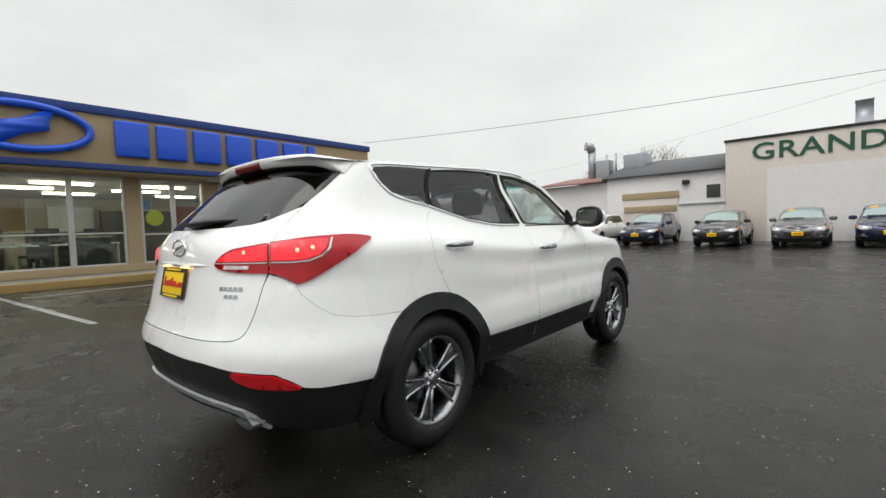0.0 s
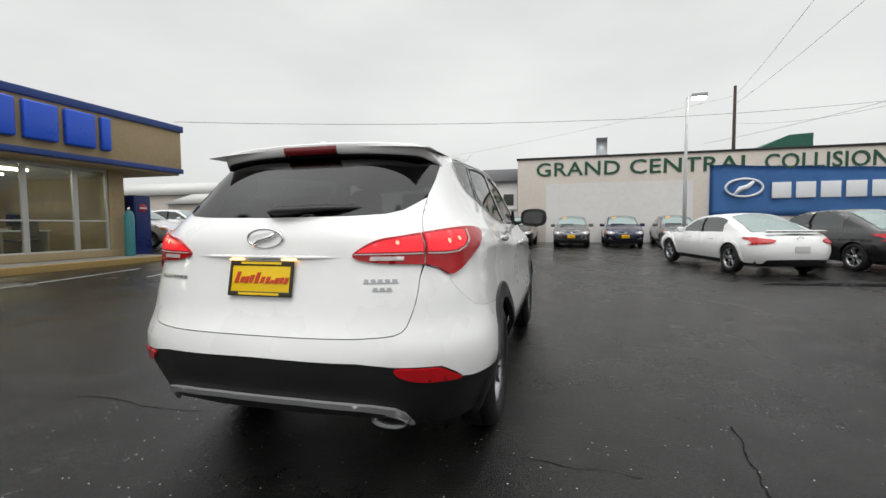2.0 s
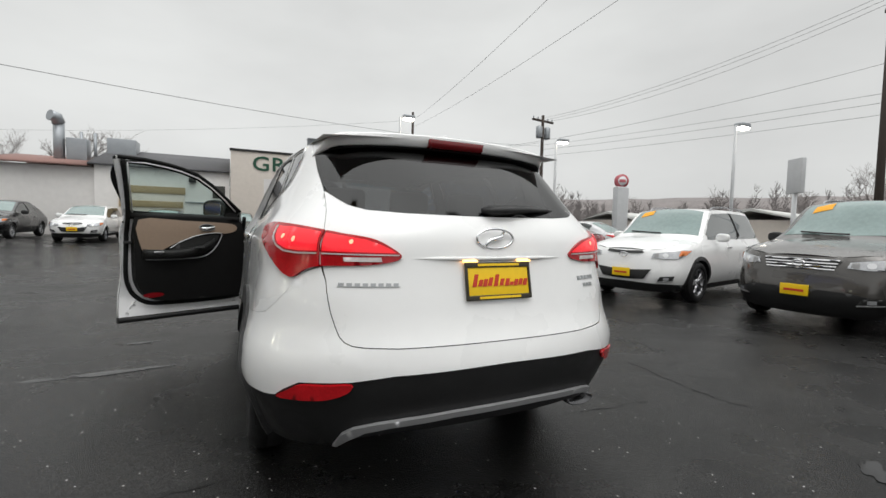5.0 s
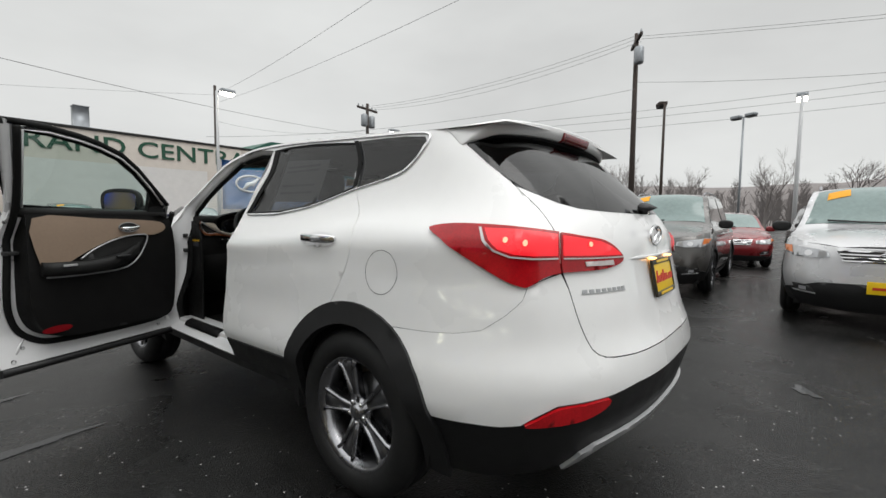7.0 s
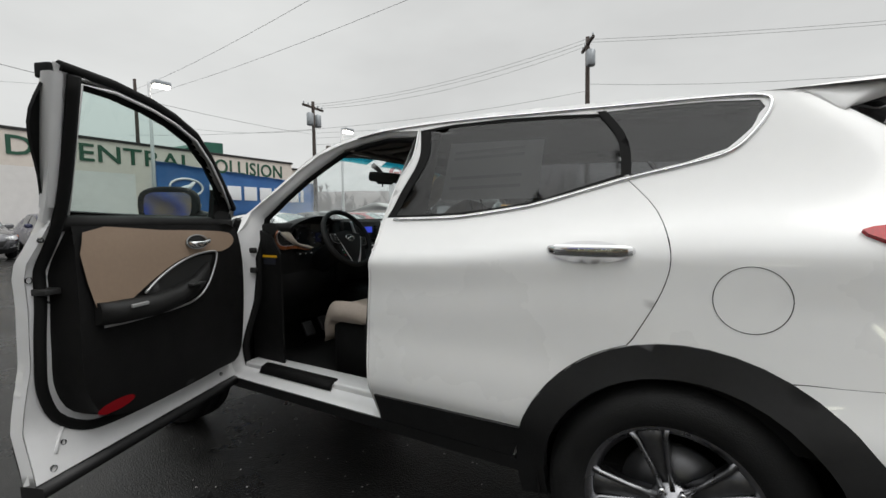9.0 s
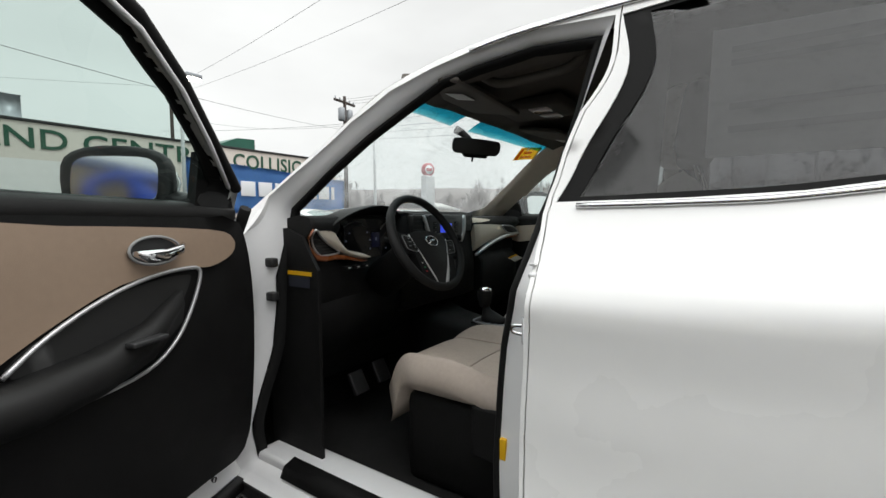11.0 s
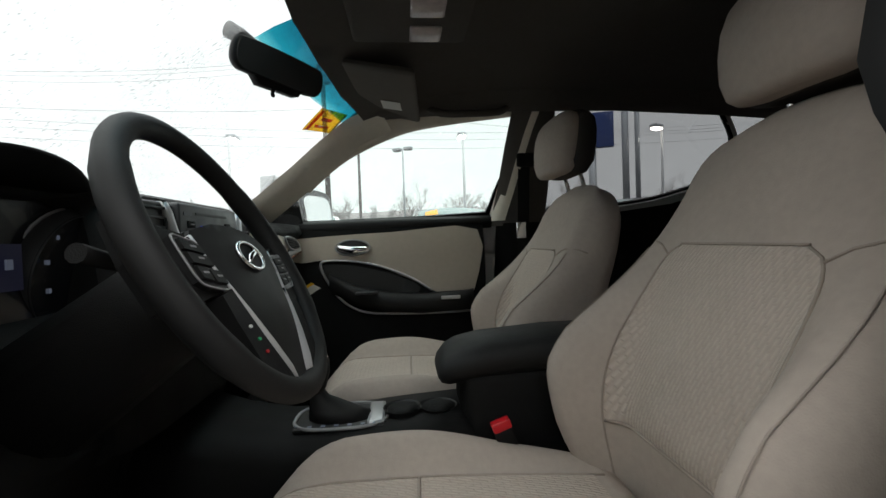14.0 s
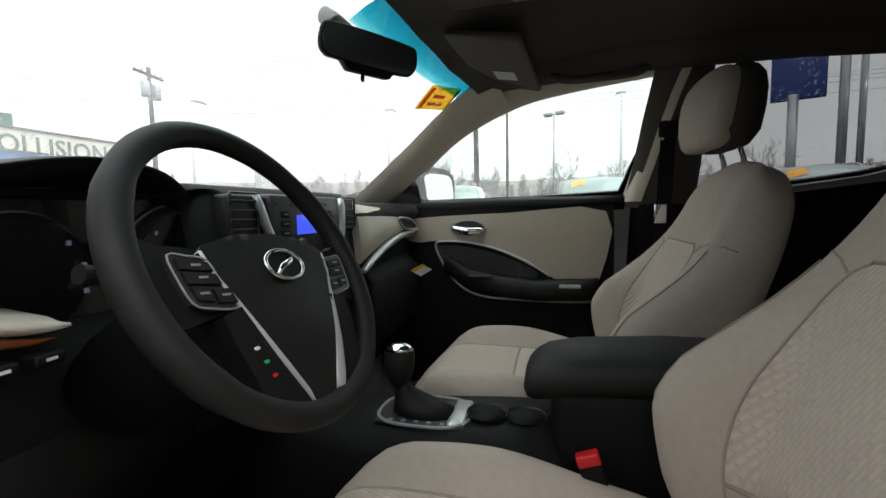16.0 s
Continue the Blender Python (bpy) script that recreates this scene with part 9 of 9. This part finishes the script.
        for k, yh in enumerate((bp - .55, bp + .42)):
            part("door_handle", bm_box((sg * hf(yh, belt - .11) - .012, yh - .09, belt - .125), (sg * hf(yh, belt - .11) + .028, yh + .09, belt - .095), .01), "chrome" if tall else paint, c)
    if tall:
        for sg in (1, -1):
            rr = [(sg * (hf(y, ed(y)) - .07), y, tp(hf(y, ed(y)) - .07, y)[2] + h) for y, h in ((gm + .15, .0), (gm + .3, .05), ((gm + hi) / 2, .055), (hi - .15, .05), (hi - .02, .0))] if nose else []
            if rr:
                part("roof_rail", bm_tube(spline(rr, 4), .017, 6), "alloy", c, "silver roof rail")
    return c


def paint_mat(name, rgb, metal=0.5, rough=.3):
    return mat(name, rgb, rough, metal=metal, coat=1.0, vary=.03, scale=2)


M.update(
    paint_grey=paint_mat("paint_grey", (.085, .080, .075)), paint_silver=paint_mat("paint_silver", (.56, .56, .57), .5),
    paint_pearl=paint_mat("paint_pearl", (.70, .71, .72), .2),
    paint_navy=paint_mat("paint_navy", (.014, .018, .065)), paint_black=paint_mat("paint_black", (.012, .012, .013), .2),
    paint_mid=paint_mat("paint_mid", (.13, .13, .14)), paint_red=paint_mat("paint_red", (.22, .012, .016), .3), paint_blue=paint_mat("paint_blue", (.04, .08, .20)),
    headlamp=mat("headlamp", (.55, .56, .58), .08, metal=.4, coat=1.0, vary=.3, scale=18), amber=mat("amber", (.75, .22, .06), .15, coat=.6),
    sticker_orange=mat("sticker_orange", (.85, .38, .01), .5), plate_pale=mat("plate_pale", (.6, .6, .6), .4))


def at(x, y, nose_deg):
    """Pose of a car whose near end stands at (x, y), that end looking along nose_deg (0 east, 90 north)."""
    slope_x = (lot(x + .5, y) - lot(x - .5, y))
    a = radians(nose_deg)
    back = (x - math.cos(a) * 4.2, y - math.sin(a) * 4.2)
    pitch = math.atan2(lot(*back) - lot(x, y), 4.2)
    return pose(x, y, lot(x, y), 0, 0, nose_deg + 90) @ pose(0, 0, 0, math.degrees(pitch))


parked_car("white compact SUV with a dark lower grille, nose out", "white_paint", at(5.05, 3.95, 192), "crossover", True, 4.40, .91, 1.66, .345, grille="hex", sticker=True)
parked_car("dark grey metallic SUV with chrome grille bars, nose out", "paint_grey", at(5.55, 1.62, 181), "suv", True, 4.66, .945, 1.74, .36, sticker=True)
parked_car("silver SUV with roof rails and chrome grille bars, nose out", "paint_silver", at(4.66, -1.14, 179), "suv", True, 4.66, .945, 1.74, .36, sticker=True)
# row along the body shop, noses out
for x, y, p, k, lab in ((-6.0, 18.2, "white_paint", "hatch", "white hatchback parked nose out by the workshop"), (-3.55, 18.4, "paint_navy", "hatch", "dark blue hatchback parked nose out"), (-.75, 18.3, "paint_black", "hatch", "black hatchback parked nose out"), (1.75, 18.2, "paint_mid", "sedan", "grey sedan parked nose out by the hall"),
                        (3.95, 18.3, "paint_navy", "sedan", "dark blue sedan parked nose out by the hall"), (6.2, 18.3, "paint_mid", "sedan", "grey sedan parked nose out by the hall"), (-8.6, 18.0, "paint_black", "sedan", "black sedan parked nose out by the workshop")):
    parked_car(lab, p, at(x, y, 268), k, True, 4.2, .79, 1.38, .29, grille="hex", sticker=(x > 1), group="row by the hall")
# tails towards the lot
parked_car("white two-door coupe with a rear wing, tail towards the lot", "white_paint", at(6.15, 9.2, 284), "coupe", False, 4.6, .93, 1.38, .34, group="cars parked tail out")
parked_car("black sedan parked tail out beside the coupe", "paint_black", at(8.9, 9.9, 284), "sedan", False, 4.8, .91, 1.45, .33, group="cars parked tail out")
parked_car("dark red sedan parked tail out", "paint_red", at(11.6, 10.9, 284), "sedan", False, 4.7, .90, 1.45, .33, group="cars parked tail out")
parked_car("pale grey sedan parked tail out", "paint_silver", at(14.6, 12.2, 284), "sedan", False, 4.7, .90, 1.45, .33, group="cars parked tail out")
# west row beyond the showroom
parked_car("silvery white hatchback with alloy wheels in the west row", "paint_pearl", at(-12.1, 11.95, 190), "hatch", False, 4.1, .86, 1.47, .315, group="west row")
parked_car("silver sedan in the west row", "paint_silver", at(-12.4, 12.1, 10), "sedan", True, 4.4, .87, 1.46, .32, plate=False, group="west row")
parked_car("blue sedan in the west row", "paint_blue", at(-15.0, 19.4, 190), "sedan", False, 4.4, .87, 1.46, .32, group="west row")
parked_car("white hatchback in the west row", "white_paint", at(-19.5, 16.5, 190), "hatch", False, 4.2, .87, 1.5, .32, group="west row")
# second row behind the SUVs
parked_car("dark red sedan behind the grey SUV", "paint_red", at(11.4, .9, 190), "sedan", True, 4.6, .89, 1.46, .33, plate=False, group="east row")
parked_car("black SUV in the east row", "paint_black", at(12.2, -1.6, 190), "crossover", True, 4.4, .91, 1.66, .34, plate=False, group="east row")
parked_car("white crossover in the east row", "white_paint", at(13.5, -4.4, 186), "crossover", True, 4.4, .91, 1.66, .34, plate=False, group="east row")
parked_car("grey sedan in the east row", "paint_mid", at(14.5, 4.2, 190), "sedan", True, 4.6, .89, 1.46, .33, plate=False, group="east row")
parked_car("silver SUV in the east row", "paint_silver", at(4.5, -3.9, 184), "suv", True, 4.66, .945, 1.74, .36, group="parked cars")
